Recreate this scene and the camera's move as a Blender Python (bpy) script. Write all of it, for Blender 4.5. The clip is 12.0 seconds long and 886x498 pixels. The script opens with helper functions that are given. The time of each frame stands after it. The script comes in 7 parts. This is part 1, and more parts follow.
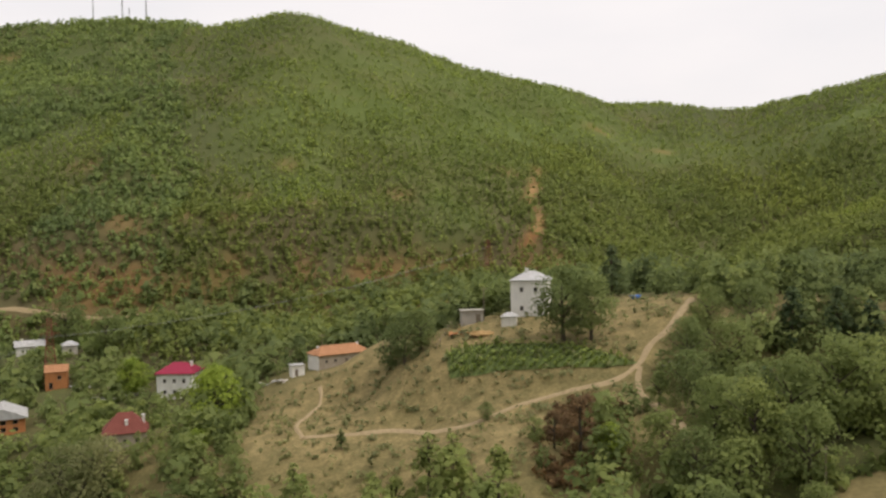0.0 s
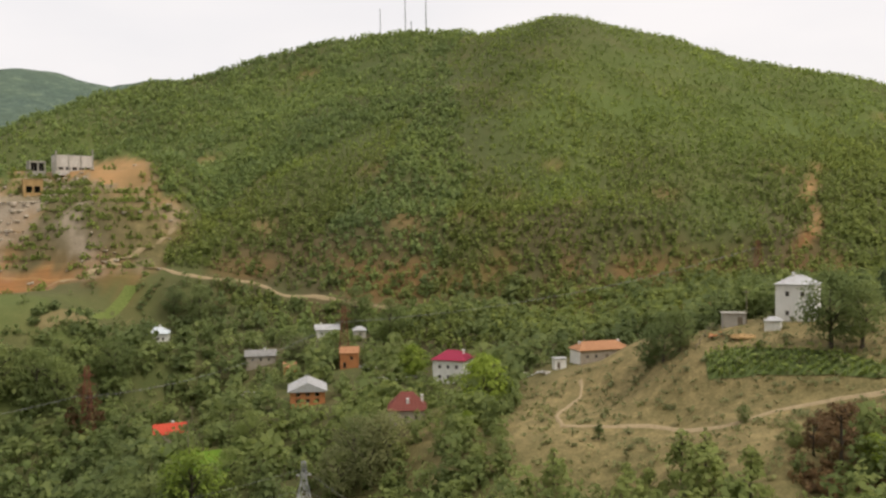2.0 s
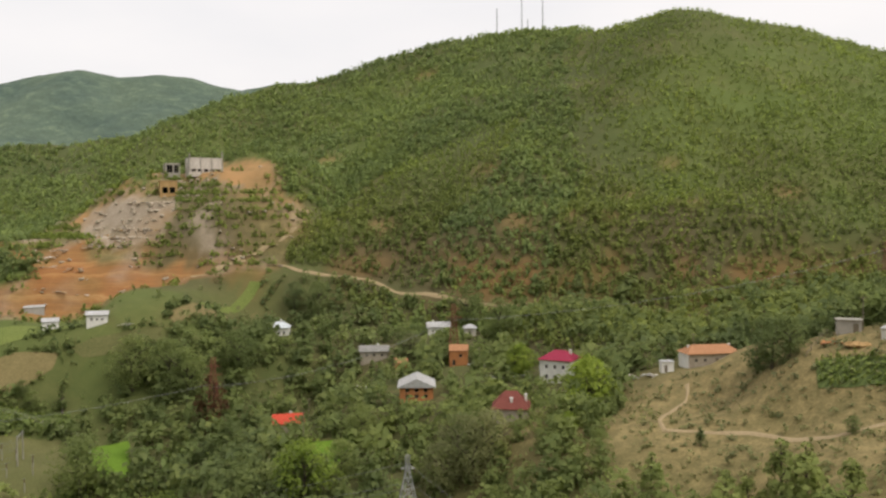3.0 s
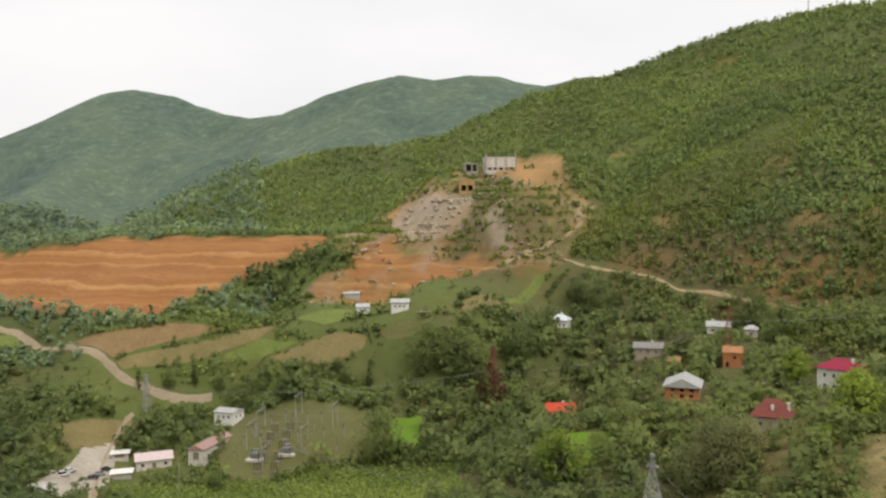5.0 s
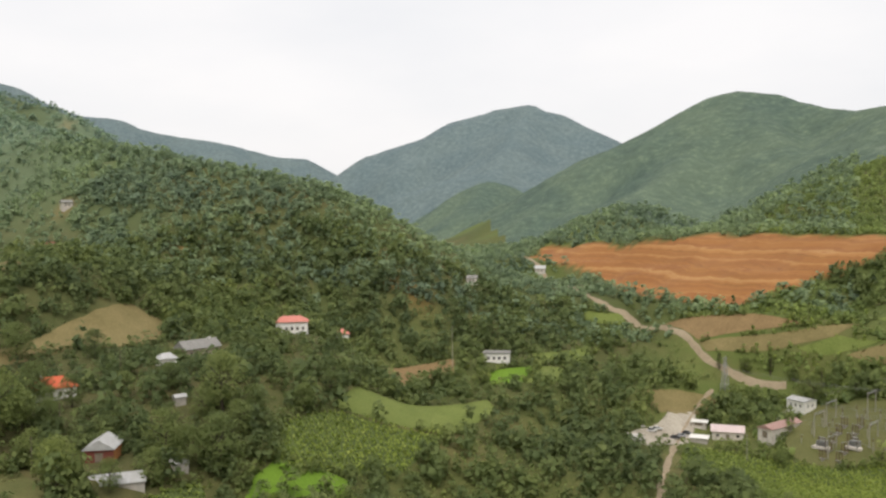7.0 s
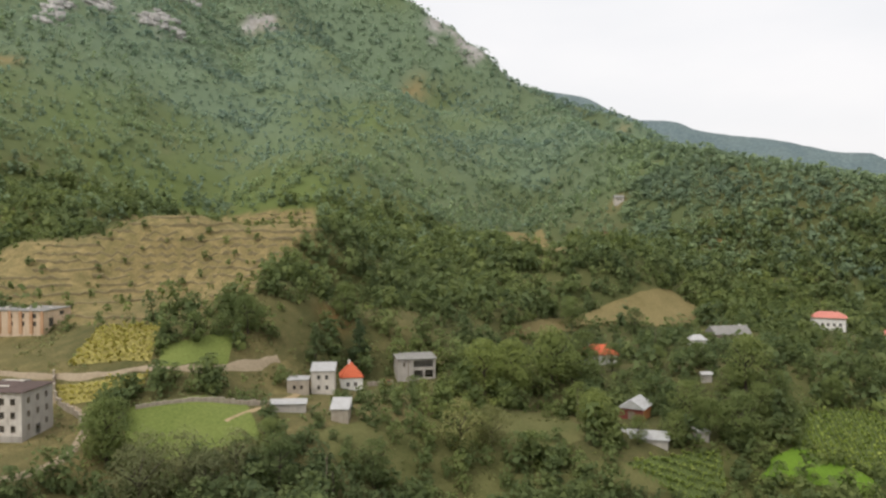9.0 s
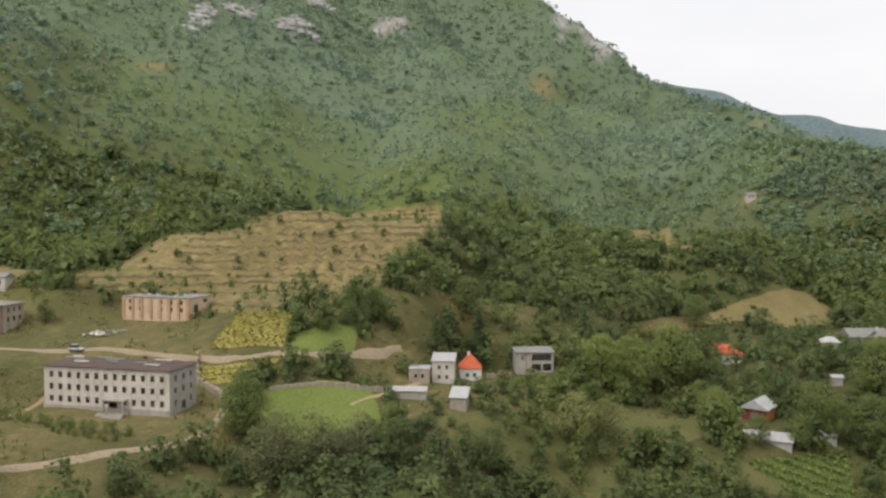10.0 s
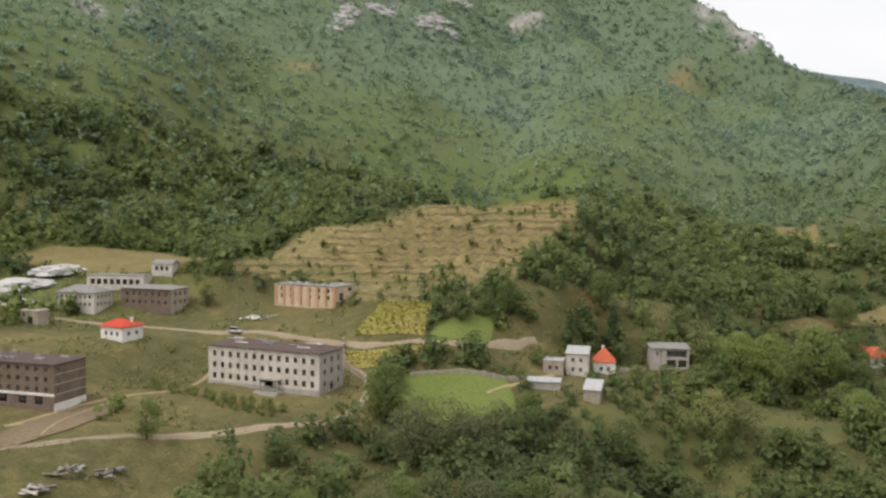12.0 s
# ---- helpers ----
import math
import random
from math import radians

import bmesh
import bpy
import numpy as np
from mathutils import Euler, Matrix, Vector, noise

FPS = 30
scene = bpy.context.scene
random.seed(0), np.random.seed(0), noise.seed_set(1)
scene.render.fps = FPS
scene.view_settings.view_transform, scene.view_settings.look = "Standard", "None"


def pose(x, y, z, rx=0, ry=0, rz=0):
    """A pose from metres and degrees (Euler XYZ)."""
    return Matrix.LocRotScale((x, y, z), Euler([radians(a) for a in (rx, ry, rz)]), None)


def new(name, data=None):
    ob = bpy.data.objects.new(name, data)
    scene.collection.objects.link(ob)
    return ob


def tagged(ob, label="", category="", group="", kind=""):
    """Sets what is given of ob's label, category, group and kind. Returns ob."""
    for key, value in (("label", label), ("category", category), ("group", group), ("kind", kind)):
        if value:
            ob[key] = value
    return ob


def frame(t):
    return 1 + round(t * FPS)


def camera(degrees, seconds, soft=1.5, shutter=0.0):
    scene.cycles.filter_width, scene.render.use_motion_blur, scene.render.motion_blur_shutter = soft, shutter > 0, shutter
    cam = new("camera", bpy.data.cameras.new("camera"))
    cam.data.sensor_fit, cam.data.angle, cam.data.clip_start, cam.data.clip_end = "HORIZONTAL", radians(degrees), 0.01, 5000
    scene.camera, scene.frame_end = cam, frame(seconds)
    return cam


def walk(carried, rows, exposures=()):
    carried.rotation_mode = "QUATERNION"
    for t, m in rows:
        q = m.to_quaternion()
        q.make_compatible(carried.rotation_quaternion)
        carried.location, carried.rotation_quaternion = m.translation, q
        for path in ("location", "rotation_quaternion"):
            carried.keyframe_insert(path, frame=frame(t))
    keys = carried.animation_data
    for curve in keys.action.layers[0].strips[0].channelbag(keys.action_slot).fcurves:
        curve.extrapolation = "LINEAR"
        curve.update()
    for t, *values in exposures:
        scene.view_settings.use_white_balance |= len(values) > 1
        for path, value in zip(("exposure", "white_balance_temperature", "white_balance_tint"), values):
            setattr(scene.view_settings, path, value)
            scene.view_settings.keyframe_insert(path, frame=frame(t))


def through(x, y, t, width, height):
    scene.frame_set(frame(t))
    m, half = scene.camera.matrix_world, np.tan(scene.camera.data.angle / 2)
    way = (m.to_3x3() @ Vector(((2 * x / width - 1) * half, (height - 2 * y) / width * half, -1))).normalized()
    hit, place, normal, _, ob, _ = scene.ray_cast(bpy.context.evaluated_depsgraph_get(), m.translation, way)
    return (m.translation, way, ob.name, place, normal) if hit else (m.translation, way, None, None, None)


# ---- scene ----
cam = camera(55.0, 12.0, soft=2.5)
# seconds, x, y, z, tilt, roll, heading
PATH = [
    (0.0, 0.00, 0.00, 100.00, 88.76, 1.09, -0.00),
    (0.5, -0.29, -3.58, 100.08, 88.88, 0.91, 4.20),
    (1.0, 0.10, -6.50, 100.47, 88.85, 0.74, 8.73),
    (1.5, 1.12, -8.89, 100.98, 88.78, 0.75, 12.60),
    (2.0, 2.88, -11.95, 101.62, 88.70, 0.68, 17.81),
    (2.5, 5.63, -13.83, 102.27, 88.64, 0.58, 22.24),
    (2.7, 6.81, -14.21, 102.61, 88.60, 0.56, 23.67),
    (4.3, 19.73, -15.51, 106.80, 87.93, 0.59, 37.65),
    (4.5, 22.29, -16.11, 107.40, 87.85, 0.60, 39.70),
    (5.0, 29.71, -18.40, 108.86, 87.70, 0.64, 46.82),
    (5.5, 38.35, -21.04, 110.17, 87.63, 0.81, 55.14),
    (6.0, 50.84, -23.87, 110.88, 87.65, 0.97, 66.14),
    (6.5, 63.61, -25.75, 111.07, 87.74, 0.89, 76.29),
    (7.0, 74.33, -25.98, 111.08, 87.80, 0.63, 86.12),
    (7.5, 83.09, -25.41, 110.80, 87.84, 0.62, 96.04),
    (7.7, 85.70, -24.68, 110.53, 87.86, 0.60, 100.00),
    (9.3, 94.10, -12.85, 107.34, 87.95, -0.06, 124.96),
    (9.5, 94.78, -11.61, 107.16, 87.93, -0.11, 126.43),
    (10.0, 96.93, -9.39, 107.14, 87.83, -0.19, 130.57),
    (10.5, 98.72, -7.55, 107.29, 87.71, -0.39, 133.01),
    (11.0, 100.49, -6.34, 107.41, 87.55, -0.51, 135.36),
    (11.5, 102.19, -5.74, 107.45, 87.42, -0.62, 137.81),
    (12.0, 103.24, -5.25, 107.51, 87.33, -0.66, 139.45),
]
walk(cam, [(row[0], pose(*row[1:])) for row in PATH], [(0.0, 0.0, 6600, 14), (5.5, 0.07, 6500, 11), (9.5, 0.05, 6380, 11), (12.0, 0.10, 6350, 11)])

# ---- sky and sun: a bright hazy overcast ----
world = bpy.data.worlds.new("sky")
scene.world = world
world.use_nodes = True
wn, wl = world.node_tree.nodes, world.node_tree.links
SUN_EL, SUN_AZ = 58.0, 100.0
sky = wn.new("ShaderNodeTexSky")
sky.sky_type = "NISHITA"
sky.sun_disc = False
sky.sun_elevation, sky.sun_rotation = radians(SUN_EL), radians(SUN_AZ)
sky.dust_density = 6.0
wscale = wn.new("ShaderNodeMixRGB")
wscale.blend_type = "MULTIPLY"
wscale.inputs[0].default_value = 1.0
wscale.inputs[2].default_value = (0.10, 0.10, 0.10, 1)
wl.new(sky.outputs[0], wscale.inputs[1])
wco = wn.new("ShaderNodeTexCoord")
wnoise = wn.new("ShaderNodeTexNoise")
wnoise.inputs["Scale"].default_value = 2.2
wnoise.inputs["Detail"].default_value = 5.0
wmap = wn.new("ShaderNodeMapping")
wmap.inputs["Scale"].default_value = (1.0, 1.0, 3.0)
wl.new(wco.outputs["Generated"], wmap.inputs[0])
wl.new(wmap.outputs[0], wnoise.inputs["Vector"])
wramp = wn.new("ShaderNodeValToRGB")
wramp.color_ramp.elements[0].position, wramp.color_ramp.elements[0].color = 0.30, (0.82, 0.82, 0.82, 1)
wramp.color_ramp.elements[1].position, wramp.color_ramp.elements[1].color = 0.62, (0.92, 0.90, 0.88, 1)
wl.new(wnoise.outputs["Fac"], wramp.inputs[0])
wmix = wn.new("ShaderNodeMixRGB")
wmix.inputs[0].default_value = 0.88
wl.new(wscale.outputs[0], wmix.inputs[1])
wl.new(wramp.outputs[0], wmix.inputs[2])
wl.new(wmix.outputs[0], wn["Background"].inputs[0])
wn["Background"].inputs[1].default_value = 1.13
sun = new("sun", bpy.data.lights.new("sun", "SUN"))
sun.data.energy, sun.data.angle, sun.data.color = 1.6, radians(28), (1.0, 0.95, 0.87)
sun.rotation_euler = (radians(90 - SUN_EL), 0, radians(180 - SUN_AZ))

# ---- materials ----
def shade(name, rough=0.9, metal=0.0):
    m = bpy.data.materials.new(name)
    m.use_nodes = True
    b = m.node_tree.nodes["Principled BSDF"]
    b.inputs["Roughness"].default_value = rough
    b.inputs["Metallic"].default_value = metal
    b.inputs["Specular IOR Level"].default_value = 0.2
    return m, m.node_tree.nodes, m.node_tree.links, b


def noise_tex(n, l, scale, detail=4.0, rough=0.6, vec=None, stretch=None):
    t = n.new("ShaderNodeTexNoise")
    t.inputs["Scale"].default_value = scale
    t.inputs["Detail"].default_value = detail
    t.inputs["Roughness"].default_value = rough
    if vec is None:
        vec = n.new("ShaderNodeTexCoord").outputs["Object"]
    if stretch:
        mp = n.new("ShaderNodeMapping")
        mp.inputs["Scale"].default_value = stretch
        l.new(vec, mp.inputs[0])
        vec = mp.outputs[0]
    l.new(vec, t.inputs["Vector"])
    return t.outputs["Fac"]


def ramp(n, l, fac, stops):
    r = n.new("ShaderNodeValToRGB")
    e = r.color_ramp.elements
    while len(e) < len(stops):
        e.new(0.5)
    for k, (p, c) in enumerate(stops):
        e[k].position, e[k].color = p, (*c, 1)
    l.new(fac, r.inputs[0])
    return r.outputs[0]


def blend(n, l, fac, a, b, mode="MIX"):
    m = n.new("ShaderNodeMixRGB")
    m.blend_type = mode
    for sock, v in zip(m.inputs, (fac, a, b)):
        if hasattr(v, "is_linked"):
            l.new(v, sock)
        elif isinstance(v, tuple):
            sock.default_value = (*v, 1)
        else:
            sock.default_value = v
    return m.outputs[0]


def bump(n, l, b, height, strength, dist):
    k = n.new("ShaderNodeBump")
    k.inputs["Strength"].default_value = strength
    k.inputs["Distance"].default_value = dist
    l.new(height, k.inputs["Height"])
    l.new(k.outputs[0], b.inputs["Normal"])


def mottled(name, dark, light, scale, rough=0.9, fine=8.0, metal=0.0, relief=0.3, depth=0.05, random_tint=0.0):
    """A surface of two tones, blotched at one size and grained at a finer one."""
    m, n, l, b = shade(name, rough, metal)
    big = ramp(n, l, noise_tex(n, l, scale, 5.0), [(0.32, dark), (0.68, light)])
    small = noise_tex(n, l, scale * fine, 3.0)
    col = blend(n, l, 0.55, big, ramp(n, l, small, [(0.3, tuple(0.6 * c for c in dark)), (0.7, tuple(min(1, 1.2 * c) for c in light))]))
    if random_tint:
        info = n.new("ShaderNodeObjectInfo")
        col = blend(n, l, random_tint, col, ramp(n, l, info.outputs["Random"], [(0.0, tuple(0.55 * c for c in dark)), (1.0, tuple(min(1, 1.35 * c) for c in light))]))
    l.new(col, b.inputs["Base Color"])
    bump(n, l, b, small, relief, depth)
    return m


def foliage(name, dark, mid, light, through=0.5):
    """Leaves: each leaf, each clump and each tree has its own green."""
    m, n, l, b = shade(name, 0.75)
    geo = n.new("ShaderNodeNewGeometry")
    att = n.new("ShaderNodeAttribute")
    att.attribute_name = "tint"
    info = n.new("ShaderNodeObjectInfo")
    add = n.new("ShaderNodeMath")
    add.operation = "ADD"
    l.new(att.outputs["Fac"], add.inputs[0])
    l.new(info.outputs["Random"], add.inputs[1])
    frac = n.new("ShaderNodeMath")
    frac.operation = "FRACT"
    l.new(add.outputs[0], frac.inputs[0])
    tree = ramp(n, l, frac.outputs[0], [(0.0, dark), (0.5, mid), (1.0, light)])
    leaf = ramp(n, l, geo.outputs["Random Per Island"], [(0.0, dark), (0.6, mid), (1.0, light)])
    col = blend(n, l, 0.35, tree, leaf)
    patch = ramp(n, l, noise_tex(n, l, 0.012, 3.0, vec=geo.outputs["Position"]), [(0.35, (0.80, 0.84, 0.84)), (0.65, (1.14, 1.14, 0.92))])
    col = blend(n, l, 1.0, col, patch, "MULTIPLY")
    col = blend(n, l, 1.0, col, (1.55, 1.55, 1.55), "MULTIPLY")
    l.new(col, b.inputs["Base Color"])
    tr = n.new("ShaderNodeBsdfTranslucent")
    l.new(col, tr.inputs[0])
    mix = n.new("ShaderNodeMixShader")
    mix.inputs[0].default_value = through
    l.new(b.outputs[0], mix.inputs[1])
    l.new(tr.outputs[0], mix.inputs[2])
    l.new(mix.outputs[0], n["Material Output"].inputs[0])
    return m


LEAF = foliage("broad_leaves", (0.104, 0.132, 0.055), (0.146, 0.176, 0.068), (0.214, 0.240, 0.090), 0.55)
# darker copy of the broad leaves: dimmer western light put into the colour
LEAF_WEST = foliage("darkened_broad_leaves", (0.078, 0.104, 0.048), (0.112, 0.141, 0.060), (0.172, 0.198, 0.078), 0.5)
LEAF_BRIGHT = foliage("fresh_leaves", (0.130, 0.178, 0.034), (0.200, 0.255, 0.048), (0.285, 0.330, 0.065))
LEAF_OLIVE = foliage("willow_leaves", (0.120, 0.128, 0.064), (0.172, 0.178, 0.088), (0.235, 0.235, 0.112))
LEAF_PINE = foliage("pine_needles", (0.050, 0.075, 0.040), (0.080, 0.108, 0.052), (0.118, 0.145, 0.065), 0.45)
LEAF_DRY = foliage("withered_leaves", (0.094, 0.062, 0.037), (0.163, 0.100, 0.056), (0.237, 0.156, 0.081))
LEAF_HILL = foliage("hill_scrub_leaves", (0.104, 0.134, 0.038), (0.172, 0.212, 0.054), (0.224, 0.268, 0.066))
LEAF_SLOPE_PINE = foliage("hillside_pine_needles", (0.128, 0.152, 0.048), (0.172, 0.198, 0.060), (0.220, 0.246, 0.075))
LEAF_BACK = foliage("back_ridge_leaves", (0.116, 0.150, 0.060), (0.162, 0.204, 0.076), (0.210, 0.254, 0.094))
# these two leaf greens are paled and blued to carry distance haze
LEAF_MOUNT = foliage("hazed_mountain_leaves", (0.124, 0.166, 0.110), (0.174, 0.222, 0.140), (0.228, 0.282, 0.168))
LEAF_UPPER = foliage("hazed_upper_leaves", (0.134, 0.182, 0.148), (0.168, 0.224, 0.172), (0.212, 0.268, 0.196))
BARK = mottled("bark", (0.045, 0.035, 0.026), (0.13, 0.105, 0.08), 3.0)


# ---- plan of the open ground: corners and lines in x, y ----
MINE = [(-569, 80), (-642, 109), (-561, 136), (-523, 150), (-502, 176), (-492, 197), (-449, 224), (-395, 255), (-358, 260), (-354, 252), (-363, 231), (-373, 205), (-355, 183), (-355, 160), (-366, 147), (-404, 130), (-460, 116), (-506, 117), (-530, 100)]
QUARRY = [(-352, 256), (-429, 356), (-339, 331), (-427, 427), (-337, 355), (-397, 453), (-344, 449), (-265, 353), (-248, 358), (-248, 336), (-239, 320), (-266, 305), (-276, 286), (-287, 254), (-318, 221), (-340, 223), (-322, 253)]
TERRACE_FIELD = [(-44, -305), (-92, -345), (-110, -317), (-152, -339), (-247, -406), (-289, -341), (-171, -236), (-146, -234), (-108, -212), (-101, -209), (-77, -222), (-67, -247), (-60, -290)]
KNOLL_TURF = [(-46, 172), (-48, 200), (-50, 233), (-24, 229), (-3, 214), (2, 222), (20, 228), (43, 234), (60, 214), (56, 192), (45, 176), (42, 158), (34, 158), (24, 158), (16, 150), (10, 136), (-25, 150)]
SLIDE = [(54, 477), (49, 455), (44, 434), (50, 421), (41, 398), (36, 392)]
RUBBLE = [(-357, 302), (-366, 316), (-345, 322), (-321, 335), (-301, 313), (-302, 300), (-319, 284)]
EARTH = [[(-351, 257), (-332, 285), (-317, 274), (-284, 299), (-267, 301), (-293, 259), (-321, 224), (-337, 228), (-319, 250), (-337, 250)], [(-336, 354), (-391, 448), (-345, 448), (-272, 358), (-283, 348), (-298, 346)], [(-378, 314), (-363, 320), (-331, 328), (-355, 304)]]
SCARS = [(105, 568, 5), (34, 461, 5), (147, 567, 4), (-140, 374, 6), (-121, 387, 6), (-99, 387, 4), (-62, 400, 4), (-171, 411, 4), (-212, 360, 7), (-21, 423, 5), (-129, 357, 5), (-103, 357, 6), (-93, 370, 5), (-25, 348, 6), (-80, 434, 4), (-172, 410, 3), (-130, 359, 4), (-104, 357, 6), (-92, 369, 4), (-97, 413, 4), (-36, 374, 4), (-293, 436, 7), (-290, 572, 5), (-251, 346, 5), (-213, 361, 5), (-639, -509, 11), (-539, -622, 8), (-223, -546, 7), (8, -402, 9), (-228, -546, 6), (-145, -380, 9), (-126, -194, 4), (-394, -21, 9), (-385, -9, 8), (-450, -217, 5), (-403, -137, 4), (-706, -308, 7)]
TERRACED = [(MINE, 5.5, 0.42), (TERRACE_FIELD, 2.6, 0.1), (QUARRY, 4.5, 0.2)]
KNOLL_FIELDS = {
    "corn_garden": ([(0, 199), (1, 191), (33, 180), (41, 180), (29, 190), (7, 199)], "crop"),
    "right_meadow": ([(48, 124), (66, 127), (92, 120), (84, 96), (54, 100)], "dry"),
    "upper_stubble": ([(-248, 250), (-250, 268), (-237, 314), (-239, 310), (-244, 281), (-241, 251)], "dry"),
    "upper_strip": ([(-251, 255), (-250, 308), (-244, 311), (-251, 264)], "meadow"),
    "red_house_garden": ([(-148, 200), (-133, 209), (-121, 191), (-132, 178)], "fresh"),
    "green_field": ([(-319, 170), (-311, 187), (-295, 198), (-308, 180)], "meadow"),
    "tan_field": ([(-303, 185), (-285, 209), (-273, 218), (-271, 214), (-278, 198)], "dry"),
    "long_stubble": ([(-343, 131), (-334, 153), (-323, 175), (-313, 202), (-312, 185), (-321, 169), (-337, 132)], "dry"),
}
VALLEY_FIELDS = {
    "farm_strip": ([(-312, 205), (-301, 223), (-277, 235), (-282, 222), (-292, 208)], "meadow"),
    "road_verge": ([(-314, 95), (-317, 110), (-314, 129), (-305, 124), (-304, 112), (-300, 93)], "dry"),
    "farm_paddock": ([(-271, 221), (-266, 229), (-246, 246), (-242, 241), (-264, 223)], "turf"),
    "red_stubble": ([(-372, 122), (-359, 135), (-342, 159), (-328, 174), (-325, 176), (-337, 151), (-344, 131)], "stubble"),
    "far_barley": ([(-356, 48), (-366, 80), (-352, 77), (-341, 47)], "meadow"),
    "lucerne": ([(-322, 22), (-334, 47), (-310, 37), (-307, 20)], "fresh"),
    "barley": ([(-334, 48), (-340, 63), (-314, 55), (-309, 37)], "meadow"),
    "roadside_barley": ([(-413, 88), (-402, 108), (-395, 108), (-405, 86)], "meadow"),
    "switchyard_turf": ([(-259, 133), (-297, 165), (-251, 203), (-216, 177), (-246, 137)], "turf"),
    "maize_field": ([(-266, 96), (-243, 139), (-214, 174), (-184, 186), (-136, 145), (-226, 80)], "crop"),
    "young_maize": ([(-241, 203), (-227, 209), (-205, 190), (-216, 182)], "fresh"),
    "maize_strip": ([(-301, 173), (-258, 211), (-253, 206), (-297, 168)], "crop"),
}
ROADSIDE_FIELDS = {
    "car_park": ([(-302, 101), (-307, 116), (-284, 106), (-270, 97), (-255, 78), (-269, 72)], "gravel"),
    "long_meadow": ([(-222, -46), (-254, -37), (-288, 17), (-278, 19), (-249, 2), (-227, -37)], "meadow"),
    "lower_maize": ([(-180, -60), (-199, -60), (-222, -42), (-244, -4), (-206, -24), (-178, -52)], "crop"),
    "bright_meadow": ([(-170, -64), (-180, -59), (-187, -37), (-175, -39), (-158, -66)], "fresh"),
    "ploughed_field": ([(-315, -31), (-335, 6), (-320, 6), (-302, -17)], "stubble"),
    "school_meadow": ([(-43, -195), (-68, -177), (-57, -161), (-32, -178)], "meadow"),
    "slope_stubble": ([(-185, -162), (-231, -165), (-268, -155), (-308, -138), (-312, -125), (-280, -119), (-256, -146), (-224, -157), (-184, -160)], "dry"),
    "clearing": ([(-404, -280), (-423, -260), (-321, -188), (-290, -176), (-292, -204), (-314, -228)], "dry"),
    "village_meadow": ([(-66, -154), (-110, -140), (-154, -126), (-133, -106), (-65, -143)], "turf"),
}
MEADOWS = {
    "stream_meadow": ([(-97, -131), (-129, -97), (-136, -82), (-92, -120)], "turf"),
    "corner_maize": ([(-129, -96), (-158, -77), (-148, -72), (-135, -80)], "crop"),
    "ripe_maize": ([(-48, -224), (-67, -235), (-71, -213), (-58, -202)], "ripe"),
    "vegetable_plot": ([(-63, -204), (-84, -197), (-74, -190), (-57, -198)], "meadow"),
    "ripe_strip": ([(-41, -221), (-55, -199), (-50, -197), (-37, -212)], "ripe"),
    "upper_stubble_field": ([(20, -372), (-4, -379), (-46, -364), (-52, -326), (-31, -313), (-5, -340)], "dry"),
    "town_dirt": ([(60, -200), (49, -211), (37, -213), (30, -209), (45, -197), (62, -189)], "dirt"),
}
FIELDS = {**KNOLL_FIELDS, **VALLEY_FIELDS, **ROADSIDE_FIELDS, **MEADOWS}
# lines, half the width
FOOTPATHS = [
    ([(60, 207), (57, 200), (51, 191), (45, 186), (41, 180), (34, 176), (23, 176), (15, 175), (9, 172), (4, 171), (-1, 175), (-11, 183), (-23, 184), (-32, 185)], 0.8),
    ([(-31, 184), (-35, 196), (-34, 209), (-32, 215), (-33, 224)], 0.5),
    ([(41, 179), (39, 170), (40, 160), (41, 151), (43, 143)], 0.8),
]
VALLEY_ROADS = [
    ([(-700, 60), (-600, 70), (-520, 88), (-441, 93), (-413, 101), (-398, 110), (-370, 121), (-349, 127), (-335, 131), (-326, 138), (-318, 152), (-313, 162)], 1.5),
    ([(-318, 128), (-305, 114), (-287, 102), (-254, 87), (-229, 76), (-180, 55)], 1.3),
]
TOWN_ROADS = [
    ([(56, -208), (49, -210), (38, -215), (24, -219), (10, -224), (-6, -237)], 0.8),
    ([(52, -195), (45, -205), (30, -215)], 0.6),
    ([(40, -330), (14, -302), (-6, -278), (-20, -254), (-39, -231), (-55, -202), (-68, -191), (-92, -188)], 1.25),
    ([(75, -188), (61, -190), (50, -190), (26, -189), (6, -186), (-9, -182), (-21, -185), (-32, -194), (-38, -206), (-39, -224)], 1.22),
    ([(-56, -172), (-75, -173), (-96, -178)], 1.0),
]
QUARRY_ROADS = [
    ([(-250, 358), (-250, 343), (-252, 337), (-261, 318), (-268, 304), (-279, 290)], 0.7),
    ([(-266, 307), (-260, 316), (-243, 322), (-237, 322), (-228, 323), (-200, 332), (-182, 332), (-162, 338), (-123, 344), (-91, 352), (-61, 346)], 0.7),
]
ROADS = FOOTPATHS + VALLEY_ROADS + TOWN_ROADS + QUARRY_ROADS
CLEARINGS = [poly for poly, _ in FIELDS.values()]
CLEARINGS.append([(75, -185), (75, -235), (30, -300), (-48, -300), (-66, -236), (-45, -222), (-38, -200), (-20, -178), (75, -178)])
CLEARINGS.append([(80, -168), (80, -185), (20, -183), (10, -176), (40, -166)])
